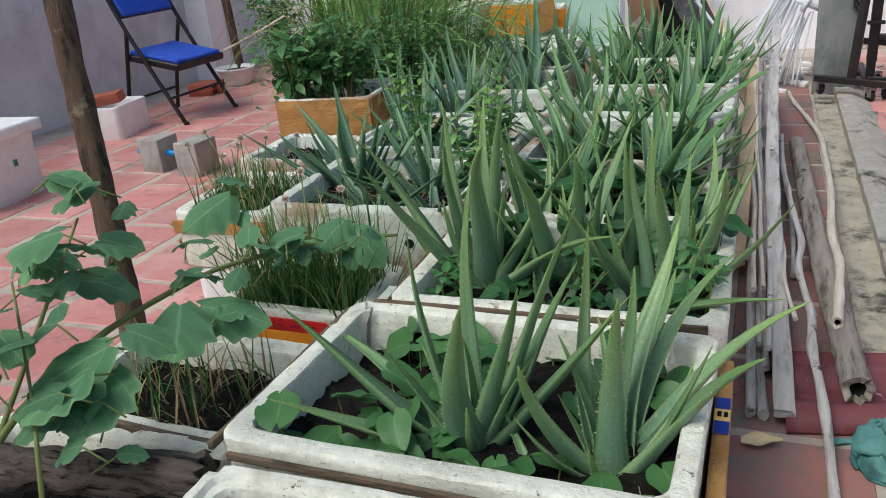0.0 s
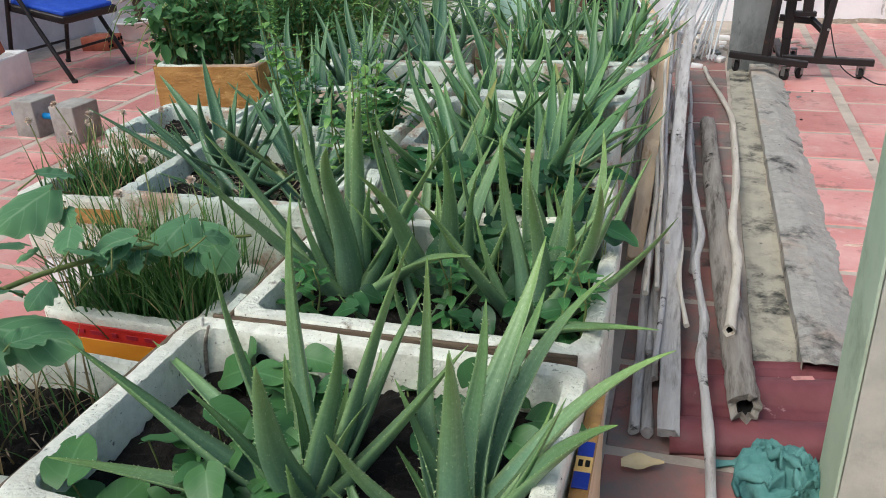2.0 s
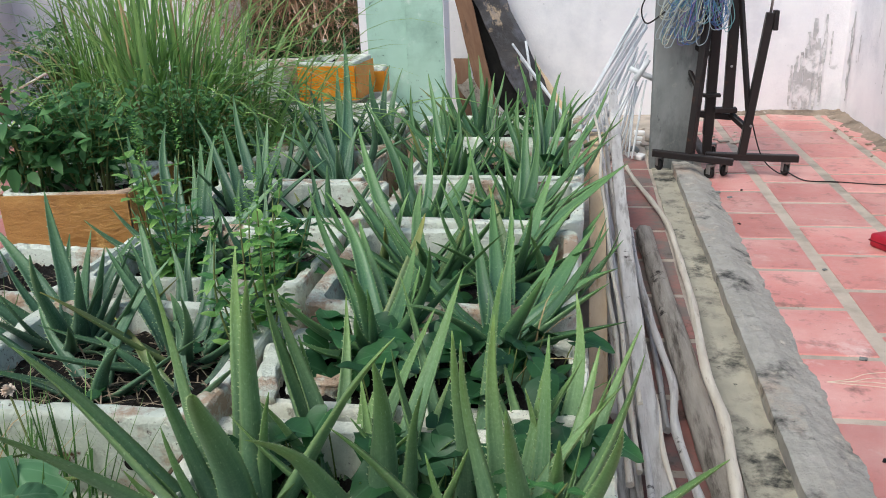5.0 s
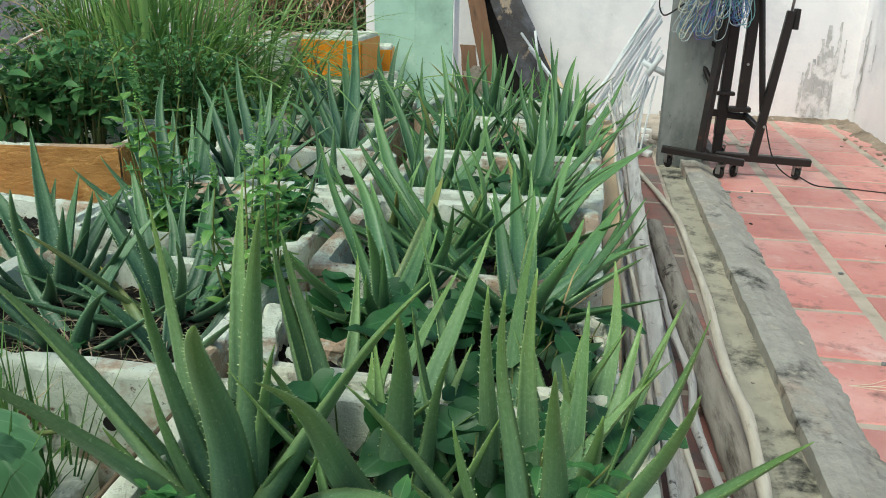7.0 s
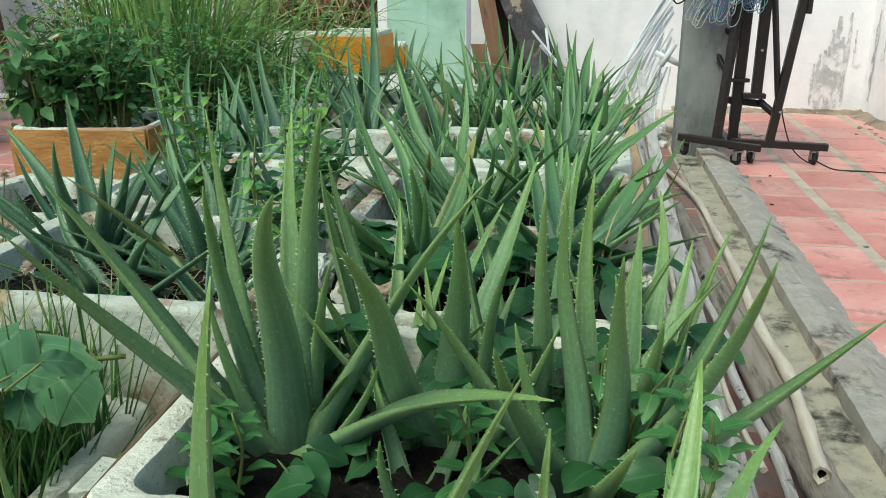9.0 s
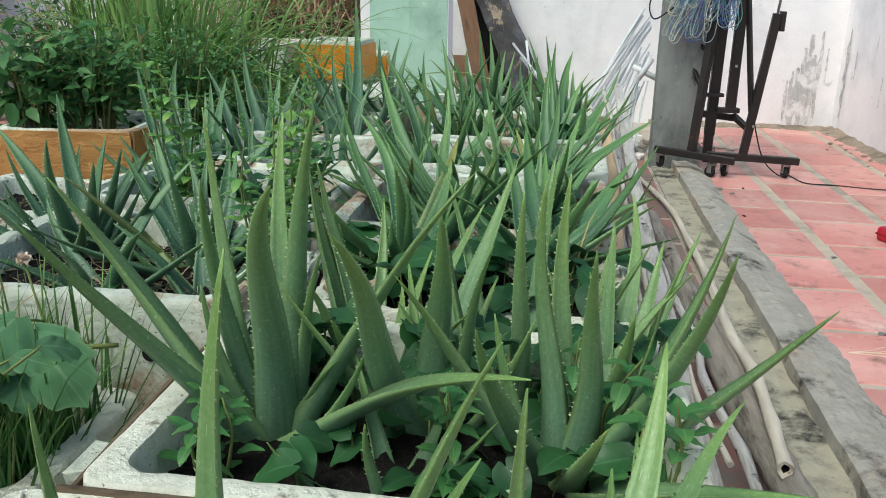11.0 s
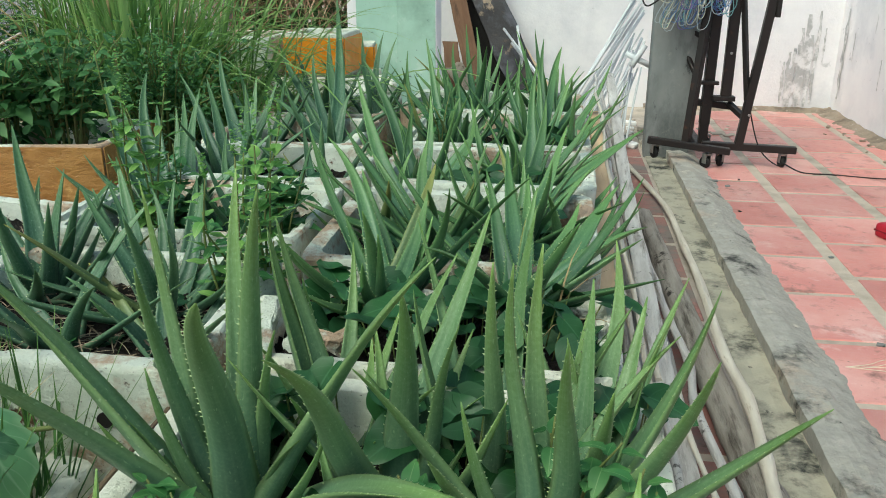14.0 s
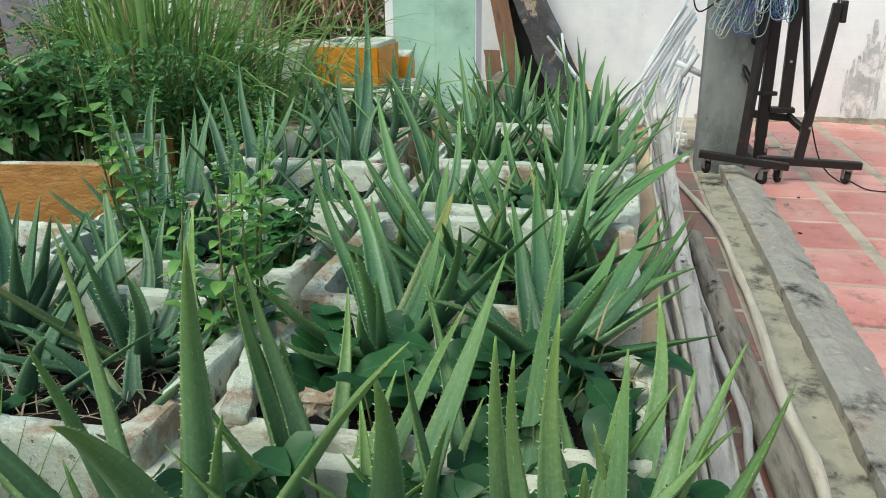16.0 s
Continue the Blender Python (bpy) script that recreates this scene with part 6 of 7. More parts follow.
def rag():
    n, verts, faces = 60, [], []
    for j in range(n + 1):
        for i in range(n + 1):
            u, v = i / n - 0.5, j / n - 0.5
            q = Vector((u * 3.2, v * 3.2, 1.3))
            q += noise.noise_vector(q * 0.8) * 0.9
            r = max(0.0, 1 - (u * u + v * v) * 3.9) ** 0.7
            ridge = 1 - abs(noise.noise(q * 2.1)) * 2.6
            ridge2 = 1 - abs(noise.noise(q * 4.6 + Vector((4, 1, 0)))) * 2.4
            z = 0.005 + r * (0.03 + 0.034 * max(0, ridge) + 0.015 * max(0, ridge2))
            w = noise.noise_vector(Vector((u * 4, v * 4, 2))) * 0.06 + noise.noise_vector(Vector((u * 11, v * 11, 5))) * 0.012
            verts.append((u * 0.17 + w.x, v * 0.17 + w.y, max(0.004, z + w.z * 0.35 * r)))
    for j in range(n):
        for i in range(n):
            a = j * (n + 1) + i
            faces.append((a, a + 1, a + n + 2, a + n + 1))
    ob = solo("cleaning_rag", mesh_of("cleaning_rag", verts, faces, M["teal"]), None, "crumpled teal cloth rag on the floor", "rag", pose(0.475, 2.205, 0.002, 0, 0, 15))
    so = ob.modifiers.new("thick", 'SOLIDIFY')
    so.thickness = 0.002


rag()
h = Heap()
h.add(*leaf_card((0, 0, 0.004), (1, 0.1, 0.06), (0, 0, 1), 0.078, 0.044, -0.1, 8, 0, 0.35))
solo("fallen_leaf", h.mesh("fallen_leaf", material("dry_leaf", srgb(234, 216, 174), srgb(212, 188, 140), 20, (), 0.7, 0.2, 60)), None, "curled dry tan leaf on the floor", "leaf", pose(0.19, 2.19, 0.006))

# pale green pillar close by, green on its inner side and rough plaster in front
near = thing("porch_pillar", "porch pillar, pale green side and rough plaster front", "pillar", (0.665, 2.135, -0.004), 0)
part("shaft", block(0.27, 0.13, 1.3, 0.006), material("rough_plaster", srgb(190, 188, 176), srgb(168, 168, 156), 16, [(srgb(140, 142, 132), 5, 0.5, 0.7)], 0.9, 0.7, 60), near)
part("painted_side", block(0.005, 0.135, 1.3, 0.001, (-0.1385, 0.001, 0), 1), material("faded_green_side", srgb(182, 196, 172), srgb(166, 184, 158), 6, [(srgb(130, 140, 116), 4, 0.52, 0.72)], 0.85, 0.4, 50), near, "pale green painted side")

# ---- concrete post, wheeled stand, wires ----
solo("concrete_post", block(0.205, 0.16, 1.7, 0.008, cuts=2, rough=0.004, seed=3), M["concrete"], "square grey concrete post with damp stains", "post", pose(0.535, 5.45, -0.004, 0, 0, -2))


def bar(name, a, b, w, h, mat, parent, label=""):
    """A square steel tube from a to b."""
    a, b = Vector(a), Vector(b)
    ln = (b - a).length
    bm = block(w, h, ln, 0.003, segs=1)
    q = (b - a).to_track_quat('Z', 'Y').to_matrix().to_4x4()
    return part(name, bm, mat, parent, label, Matrix.Translation(a) @ q)


def caster(parent, x, y, z=0.0, rz=0):
    c = part("caster", block(0.03, 0.03, 0.012, 0.003, (0, 0, 0.062), 1), M["steel"], parent, "swivel caster with a black wheel", pose(x, y, z, 0, 0, rz))
    bm = disc(0.027, 0.02, 18, (0, 0, -0.01), 0.004)
    part("wheel", bm, M["rubber"], c, "", pose(0, 0.012, 0.028, 90, 0, 90))
    part("fork", block(0.004, 0.024, 0.045, 0.001, (0.015, 0.006, 0.025), 1), M["steel"], c)
    part("fork", block(0.004, 0.024, 0.045, 0.001, (-0.015, 0.006, 0.025), 1), M["steel"], c)


st = thing("wheeled_stand", "dark steel stand on casters with slanted legs", "stand", (0.75, 5.24, 0.0))
BM = M["blackmetal"]
bar("base_bar", (-0.325, -0.04, 0.125), (0.035, -0.06, 0.085), 0.035, 0.03, BM, st)
bar("base_bar", (-0.075, 0.03, 0.095), (0.335, 0.01, 0.085), 0.035, 0.032, BM, st)
caster(st, -0.285, -0.03, 0.036, 20)
caster(st, -0.055, -0.045, 0.0, 40)
caster(st, 0.005, 0.0, 0.0, -30)
caster(st, 0.285, 0.015, 0.0, 10)
bar("leg", (-0.155, -0.03, 0.10), (-0.06, 0.10, 1.25), 0.032, 0.04, BM, st)
bar("leg", (0.085, 0.02, 0.10), (0.155, 0.02, 0.735), 0.034, 0.036, BM, st)
part("clamp", block(0.02, 0.05, 0.085, 0.004, (0.178, 0.02, 0.66)), BM, st)
rod = tube("rod", [(0.152, 0.02, 0.70), (0.168, 0.02, 0.9), (0.20, 0.02, 1.25)], 0.006, M["steel"], 10)
part("rod", rod, None, st, "thin bright steel rod")
bar("upright", (-0.055, 0.14, 0.17), (-0.045, 0.14, 1.45), 0.045, 0.045, BM, st)
bar("upright", (0.02, 0.10, 0.29), (0.015, 0.10, 1.45), 0.035, 0.045, BM, st)
bar("brace", (0.10, 0.03, 0.30), (0.035, 0.09, 0.82), 0.022, 0.022, BM, st)
bar("brace", (-0.17, 0.16, 0.50), (-0.115, 0.06, 0.38), 0.02, 0.02, BM, st)
bar("brace", (-0.17, 0.16, 0.60), (-0.08, 0.10, 0.55), 0.022, 0.022, BM, st)
bar("cross_bar", (-0.10, 0.14, 0.27), (0.05, 0.14, 0.255), 0.03, 0.03, BM, st)
bar("cross_bar", (0.04, 0.12, 0.27), (0.105, 0.03, 0.215), 0.026, 0.026, BM, st)
part("bracket", block(0.10, 0.05, 0.022, 0.004, (0.01, 0.10, 0.285)), BM, st)
part("bracket", block(0.08, 0.04, 0.016, 0.004, (-0.055, 0.11, 0.355)), BM, st)
bar("rear_foot", (-0.06, 0.10, 0.06), (-0.06, 0.62, 0.06), 0.035, 0.03, BM, st)
bar("rear_upright", (-0.055, 0.14, 0.06), (-0.055, 0.14, 0.2), 0.04, 0.04, BM, st)
caster(st, -0.06, 0.58, -0.016, 0)
caster(st, 0.02, 0.44, -0.012, 0)
for bx, bz in ((-0.052, 0.93), (0.018, 0.86), (0.018, 0.50), (0.11, 0.24)):
    part("bolt", disc(0.006, 0.006, 10), M["steel"], st, "bright bolt head", pose(bx, 0.072 if bx != 0.11 else -0.004, bz, 90, 0, 0))


def wires():
    rng = random.Random(9)
    ob = thing("wire_bundle", "tangled bundle of blue and grey electric wires", "wires", (0.60, 5.28, 0.0))
    cols = [("blue_wires", srgb(92, 128, 176)), ("grey_wires", srgb(170, 182, 188)), ("pale_wires", srgb(206, 206, 186)), ("teal_wires", srgb(120, 166, 168)), ("violet_wires", srgb(122, 106, 168))]
    for k, (nm, c) in enumerate(cols):
        hp = Heap()
        for j in range((34, 34, 22, 18, 10)[k]):
            tx, tz = rng.uniform(-0.02, 0.09), rng.uniform(0.90, 1.12)
            bx, bz = rng.uniform(-0.17, 0.03), rng.uniform(0.60, 0.78)
            if rng.random() < 0.35:
                bx, bz = rng.uniform(0.0, 0.12), rng.uniform(0.66, 0.86)
            y = rng.uniform(-0.06, 0.07)
            w = rng.uniform(0.02, 0.06)
            pts = [(tx, y, tz), (tx * .6 + bx * .4 - w * .4, y - 0.02, tz * .55 + bz * .45), (bx - w * .4, y - 0.03, bz + 0.03), (bx + w * .2, y - 0.03, bz), (bx + w, y - 0.01, bz + 0.04), (tx * .6 + bx * .4 + w, y, tz * .5 + bz * .5), (tx + 0.02, y + .01, tz)]
            hp.add(*tube_data(smooth_line(pts, 5), 0.0019, 5))
        tagged(part("wire_mass", hp.mesh("wire_mass", material(nm, c, tuple(x * 0.8 for x in c[:3]) + (1,), 30, (), 0.5, 0.0)), None, ob, nm.replace("_", " ")), kind="stuff")


wires()


def cable(pts, r, label, mat="rubber", name="cable"):
    o = Vector(pts[0])
    line = [p - o for p in smooth_line(pts, 8)]
    return solo(name, tube(name, line, r, M[mat], 6), None, label, "cable", Matrix.Translation(o))


cable([(0.56, 5.32, 0.97), (0.44, 5.30, 0.90), (0.36, 5.30, 0.78), (0.38, 5.30, 0.70), (0.45, 5.30, 0.74), (0.52, 5.31, 0.80)], 0.0035, "loop of black cable hanging by the post")
cable([(1.03, 5.23, 0.03), (1.10, 5.16, 0.006), (1.22, 5.14, 0.006), (1.38, 5.10, 0.006), (1.52, 5.10, 0.006), (1.63, 5.12, 0.008)], 0.0035, "thin black cable on the floor tiles")
cable([(0.86, 5.30, 0.30), (0.92, 5.25, 0.10), (1.0, 5.24, 0.02), (1.04, 5.23, 0.03)], 0.003, "thin black cable hanging from the stand")
cable([(-1.3, 7.6, 1.02), (-0.5, 7.2, 0.935), (0.2, 6.6, 0.925), (0.62, 5.9, 1.0), (0.75, 5.4, 1.12)], 0.005, "black cable sagging along the parapet top")
cable([(-0.62, 6.9, 0.98), (0.1, 6.95, 0.91), (0.7, 7.0, 0.90), (1.1, 7.1, 0.93)], 0.004, "black cable sagging along the parapet top")

# conduits in the corner
rc = random.Random(31)
for k in range(24):
    s = k / 23
    a = (-0.05 + 0.42 * s + rc.uniform(-.03, .03), 5.52 + rc.uniform(-.03, .12), 0.012 + rc.uniform(0, 0.03))
    b = (0.40 + rc.uniform(-.035, .03), 5.76 + rc.uniform(-0.05, 0.15), 0.74 - 0.44 * s + rc.uniform(-.04, .04))
    v, f = tube_data([(0, 0, 0), tuple(Vector(b) - Vector(a))], rc.choice((0.0045, 0.0055, 0.007)), 10)
    solo("conduit", mesh_of("conduit", v, f, M["pipewhite"]), None, "white plastic conduit leaning in the corner", "pipe", Matrix.Translation(a), "conduits in the corner")
for k, (a, b) in enumerate((((-0.32, 6.42, 0.50), (0.02, 5.55, 0.22)), ((-0.27, 6.40, 0.42), (0.06, 5.4, 0.20)), ((-0.24, 6.4, 0.52), (-0.2, 6.3, 0.30)), ((-0.02, 5.3, 0.20), (0.28, 5.75, 0.12)), ((0.0, 5.2, 0.24), (0.16, 5.8, 0.13)), ((0.03, 5.15, 0.22), (0.12, 5.6, 0.1)), ((0.05, 5.3, 0.14), (0.22, 5.5, 0.3)), ((0.08, 5.1, 0.2), (0.20, 5.6, 0.08)))):
    v, f = tube_data([(0, 0, 0), tuple(Vector(b) - Vector(a))], 0.0075, 10)
    solo("conduit", mesh_of("conduit", v, f, M["pipewhite"]), None, "white plastic conduit lying behind the bed", "pipe", Matrix.Translation(a), "conduits behind the bed")
part_fit = [((0.33, 5.6, 0.46), (0.46, 5.6, 0.40)), ((0.36, 5.58, 0.40), (0.42, 5.6, 0.50))]
for a, b in part_fit:
    v, f = tube_data([(0, 0, 0), tuple(Vector(b) - Vector(a))], 0.014, 10)
    solo("pipe_fitting", mesh_of("pipe_fitting", v, f, M["pipewhite"]), None, "white plastic pipe tee among the conduits", "pipe fitting", Matrix.Translation(a))

# rubble round the foot of the post
for k in range(26):
    s = rc.uniform(0.015, 0.045)
    solo("rubble", block(s * 1.5, s, s * 0.6, s * 0.12, cuts=1, rough=s * 0.2, seed=k), rc.choice((M["concrete"], M["mortar"], M["foam_clean"])), "broken lump of mortar rubble", "rubble", pose(rc.uniform(0.2, 0.5), rc.uniform(5.35, 6.3), 0.0, rc.uniform(-8, 8), rc.uniform(-8, 8), rc.uniform(0, 180)), "rubble by the post")
for k in range(10):
    s = rc.uniform(0.015, 0.035)
    solo("paper_scrap", block(s * 1.6, s, 0.006, 0.001, cuts=2, rough=0.008, seed=k), M["mortar"], "crumpled scrap of pale paper", "scrap", pose(rc.uniform(0.72, 0.98), rc.uniform(5.9, 6.25), 0.004, rc.uniform(-6, 6), rc.uniform(-6, 6), rc.uniform(0, 180)), "scraps under the stand")
for k in range(22):
    s = rc.uniform(0.006, 0.018)
    solo("rubble", block(s * 1.5, s, s * 0.6, s * 0.12, cuts=1, rough=s * 0.2, seed=k + 60), EARTHY, "crumbled lump of mortar by the parapet", "rubble", pose(1.60 - abs(rc.gauss(0, 0.06)), rc.uniform(4.6, 6.7), 0.004, rc.uniform(-8, 8), rc.uniform(-8, 8), rc.uniform(0, 180)), "rubble along the parapet")
# bits on the tiles
for k, (x, y, s) in enumerate(((0.69, 4.95, 0.018), (0.73, 4.88, 0.014), (0.80, 5.0, 0.010), (0.71, 4.52, 0.010), (0.83, 3.41, 0.014), (0.90, 4.05, 0.01), (0.74, 2.95, 0.012), (1.0, 3.6, 0.008))):
    solo("debris", block(s * 1.4, s, s * 0.4, s * 0.1, cuts=1, rough=s * 0.3, seed=k), M["dark"] if k in (2, 3, 6) else M["concrete"], "small scrap lying on the floor tiles", "debris", pose(x, y, 0.003, 0, 0, k * 40), "scraps on the tiles")
rs = random.Random(3)
for k in range(4):
    line = smooth_line([(0, 0, 0.004), (0.06, rs.uniform(-.006, .006), 0.006), (0.12, rs.uniform(-.012, .012), 0.005), (0.15 + 0.03 * k, rs.uniform(-.02, .02), 0.004)], 4)
    solo("string_scrap", tube("string_scrap", line, 0.0011, M["flower"], 5), None, "frayed pale string on the floor tiles", "string", pose(0.71, 3.28, 0.001, 0, 0, -8 + 9 * k), "frayed string")

# red pad
pad = thing("red_pad", "flat red vinyl pad lying on the tiles", "pad", (1.335, 4.245, 0.0), 28)
part("cushion", block(0.36, 0.30, 0.05, 0.016, (0, 0, 0.004), 3, 2, 0.003, 2), M["redfoam"], pad)
part("seam", block(0.363, 0.303, 0.006, 0.002, (0, 0, 0.026), 1), material("dark_red_seam", srgb(120, 18, 32), srgb(104, 14, 26), 20, (), 0.6, 0.1), pad, "dark red seam")

# ---- pillar and boards at the parapet ----
gp = thing("green_pillar", "short pale green painted masonry pillar", "pillar", (-0.83, 5.79, -0.004))
part("left_face", block(0.215, 0.17, 0.87, 0.005, (-0.098, 0.012, 0), cuts=1), M["greenpaint"], gp, "older streaked green face")
part("main_face", block(0.20, 0.18, 0.872, 0.005, (0.11, 0, 0), cuts=1), M["greenpaint"], gp)
part("white_side", block(0.005, 0.178, 0.868, 0.001, (0.213, 0, 0), 1), M["whitewall"], gp, "whitewashed side")
part("cap", block(0.412, 0.175, 0.006, 0.002, (0.0, 0.006, 0.871), 1, 2, 0.002), M["greenpaint"], gp, "weathered mortar cap")
plain("wall_stub", 0.12, 0.2, 0.93, (-1.12, 6.2, -0.02), M["whitewall"], label="end of a whitewashed wall behind the green pillar", category="wall")


def plank(name, a, b, width, thick, mat, label, seed, face=(0, -1, 0.2), ragged=0.2):
    """A board from its foot a to its top b."""
    a, b = Vector(a), Vector(b)
    z = (b - a).normalized()
    y = Vector(face)
    y = (y - z * y.dot(z)).normalized()
    x = y.cross(z)
    m = Matrix.Translation(a) @ Matrix((x, y, z)).transposed().to_4x4()
    ln = (b - a).length
    bm = block(width, thick, ln, 0.003, (0, 0, 0), 1, 11, 0.0, seed)
    for v in bm.verts:
        u = abs(v.co.x) / (width * 0.5)
        rag = noise.noise(Vector((v.co.z * 16, seed * 5 + (1 if v.co.x > 0 else 0), 0))) + 0.6 * noise.noise(Vector((v.co.z * 45, seed, 7)))
        v.co.x *= 1 + ragged * rag * u
        v.co.y += ragged * 0.08 * noise.noise(Vector((v.co.x * 9, v.co.z * 7, seed)))
        if v.co.z > ln * 0.8:
            v.co.z += ragged * 0.16 * noise.noise(Vector((v.co.x * 30, seed, 2)))
    return solo(name, bm, mat, label, "board", m)


BURNT = material("charred_board", srgb(52, 48, 50), srgb(34, 32, 36), 5, [(srgb(150, 130, 106), 4.0, 0.575, 0.62), (srgb(86, 70, 60), 6, 0.58, 0.7), (srgb(92, 92, 104), 3, 0.5, 0.7)], 0.5, 0.5, 30, stretch=(1.4, 1, 1), dist=0.01)
PLY = material("brown_plywood", srgb(126, 96, 74), srgb(104, 76, 58), 6, [(srgb(70, 52, 42), 5, 0.55, 0.72)], 0.85, 0.5, 40, stretch=(6, 6, 0.8))
plank("charred_board", (-0.10, 6.30, 0.0), (-0.58, 6.70, 0.97), 0.185, 0.012, BURNT, "charred black board leaning on the parapet", 1)
plank("charred_board", (-0.24, 6.42, 0.0), (-0.60, 6.72, 0.75), 0.20, 0.014, M["dark"], "blackened board behind the charred one", 2)
plank("plywood_board", (-0.42, 6.25, 0.0), (-0.66, 6.64, 0.83), 0.10, 0.012, PLY, "brown plywood strip leaning on the parapet", 3)
plank("plywood_board", (-0.56, 6.15, 0.0), (-0.64, 6.45, 0.42), 0.09, 0.014, PLY, "dark broken plywood piece", 4)
plank("plywood_board", (-0.36, 6.05, 0.0), (-0.60, 6.3, 0.30), 0.10, 0.012, M["brownwood"], "broken brown board on the pile", 5)
plank("plywood_board", (0.06, 6.35, 0.0), (-0.28, 6.62, 0.46), 0.05, 0.01, M["tanboard"], "thin tan strip of wood on the pile", 6)

# crate and foam boxes by the pillar
ob1 = planter(-1.225, -0.94, 5.12, 5.42, 0.575, 0.19, "orange taped foam box with dry soil", 50, -2, 0.8, name="orange_box", soil=0.04)
solo("foam_block", planter_mesh(0.5, 0.4, 0.385, 0.04, 51, 1.2, 0.2), None, "dirty foam box under the orange box", "foam box", pose(-1.10, 5.28, -0.003))
ob2 = planter(-1.055, -0.90, 5.45, 5.62, 0.50, 0.14, "small orange taped foam box", 52, 8, 0.8, name="orange_box", soil=0.04, wall=0.025)
band(ob1, 0.278, 0.295, 0.012, 0.172, M["orange"], "bright orange tape", 0.004, "front right left")
band(ob2, 0.152, 0.168, 0.01, 0.125, M["orange"], "bright orange tape", 0.004, "front right left")
solo("foam_block", planter_mesh(0.19, 0.18, 0.36, 0.03, 53, 1.2, 0.2), None, "dirty foam box under the small orange box", "foam box", pose(-0.98, 5.535, -0.003))
planter(-1.68, -1.28, 5.05, 5.45, 0.56, 0.27, "large grimy white foam box beside the orange one", 54, 3, 1.4)
solo("foam_block", planter_mesh(0.42, 0.42, 0.295, 0.04, 55, 1.2, 0.2), None, "dirty foam box under another box", "foam box", pose(-1.48, 5.25, -0.003))
solo("foam_slab", block(0.3, 0.16, 0.05, 0.012, cuts=2, rough=0.006, seed=5), M["foam"], "broken slab of white foam behind the bed", "foam slab", pose(-0.78, 4.68, 0.36, 8, -14, 30))

# ---- beyond the parapet ----
house = thing("neighbour_house", "neighbouring house with barred windows", "house", (-0.1, 11.5, 0))
part("wall", block(4.6, 0.2, 3.0, 0.01), material("grey_house_wall", srgb(150, 146, 140), srgb(128, 126, 122), 3, [(srgb(104, 104, 102), 1.5, 0.5, 0.7)], 0.9, 0.3, 30), house)
GL = material("dark_window", srgb(120, 128, 120), srgb(88, 98, 88), 3, (), 0.2, 0.0, spec=0.6)
OC = material("ochre_frame", srgb(196, 156, 92), srgb(176, 136, 76), 8, (), 0.7, 0.2, 60)
for k, x in enumerate((-1.05, -0.35, 0.35, 1.0)):
    w = part("window", block(0.5, 0.06, 0.95, 0.006, (x, -0.1, 0.72), 1), GL, house)
    for q in range(4):
        part("window_bar", block(0.03, 0.03, 0.95, 0.004, (x - 0.2 + 0.133 * q, -0.145, 0.72), 1), M["whitewall"], w)
    part("frame_post", block(0.08, 0.05, 1.1, 0.006, (x + 0.31, -0.12, 0.65), 1), OC if k % 2 else M["whitewall"], w)


def netting():
    rng = random.Random(2)
    ob = thing("green_netting", "bunched green shade netting over the parapet", "netting", (-1.0, 7.6, 0.0))
    NET = material("green_net", srgb(28, 132, 92), srgb(20, 104, 72), 30, [(srgb(14, 70, 50), 20, 0.5, 0.7)], 0.7, 0.5, 120)
    verts, faces = [], []
    nx, ny = 40, 14
    for j in range(ny + 1):
        for i in range(nx + 1):
            u, v = i / nx, j / ny
            verts.append((-0.45 + 1.0 * u, 0.12 * math.sin(v * 9 + u * 5) + rng.uniform(-.02, .02), 1.5 - v * (0.42 + 0.16 * math.sin(u * math.pi)) + rng.uniform(-.012, .012)))
    for j in range(ny):
        for i in range(nx):
            a = j * (nx + 1) + i
            faces.append((a, a + 1, a + nx + 2, a + nx + 1))
    part("net", mesh_of("net", verts, faces, NET), None, ob)
    part("rope", tube("rope", [(-0.6, 0, 1.5), (0.1, 0, 1.47), (0.7, 0, 1.5)], 0.012, NET, 8), None, ob)
    part("prop", block(0.03, 0.03, 1.55, 0.004, (-0.55, 0.04, -0.05), 1), M["brownwood"], ob)
    part("prop", block(0.03, 0.03, 1.55, 0.004, (0.65, 0.04, -0.05), 1), M["brownwood"], ob)
    bits = thing("green_netting", "strip of green netting hanging by the post", "netting", (0.42, 6.5, 0.0))
    hp = Heap()
    for k in range(40):
        hp.add(*blade_data((rng.uniform(-.04, .05), rng.uniform(-.03, .03), 1.3), (rng.uniform(-.1, .1), 0, -1), rng.uniform(0.3, 0.46), 0.012, rng, 0.1, 6))
    part("strands", hp.mesh("strands", NET), None, bits)
    part("hook", tube("hook", [(-.04, 0, 1.3), (0.05, 0, 1.305), (0.2, -1.0, 1.32)], 0.004, M["steel"], 6), None, bits)


netting()
for k, (x, w, h0) in enumerate(((-0.98, 0.07, 0.17), (-0.86, 0.03, 0.2), (-0.78, 0.025, 0.2))):
    solo("timber_stub", block(w, 0.06, h0, 0.004, cuts=1, rough=0.003, seed=k), M["brownwood"] if k else M["dark"], "dark timber stub standing on the pillar", "timber", pose(x + 0.02, 5.80, 0.876))
solo("loose_bricks", block(0.13, 0.08, 0.035, 0.004, cuts=1, rough=0.002), M["brick"], "pale brick lying on the pillar top", "brick", pose(-0.70, 5.8, 0.878, 0, 0, 4))

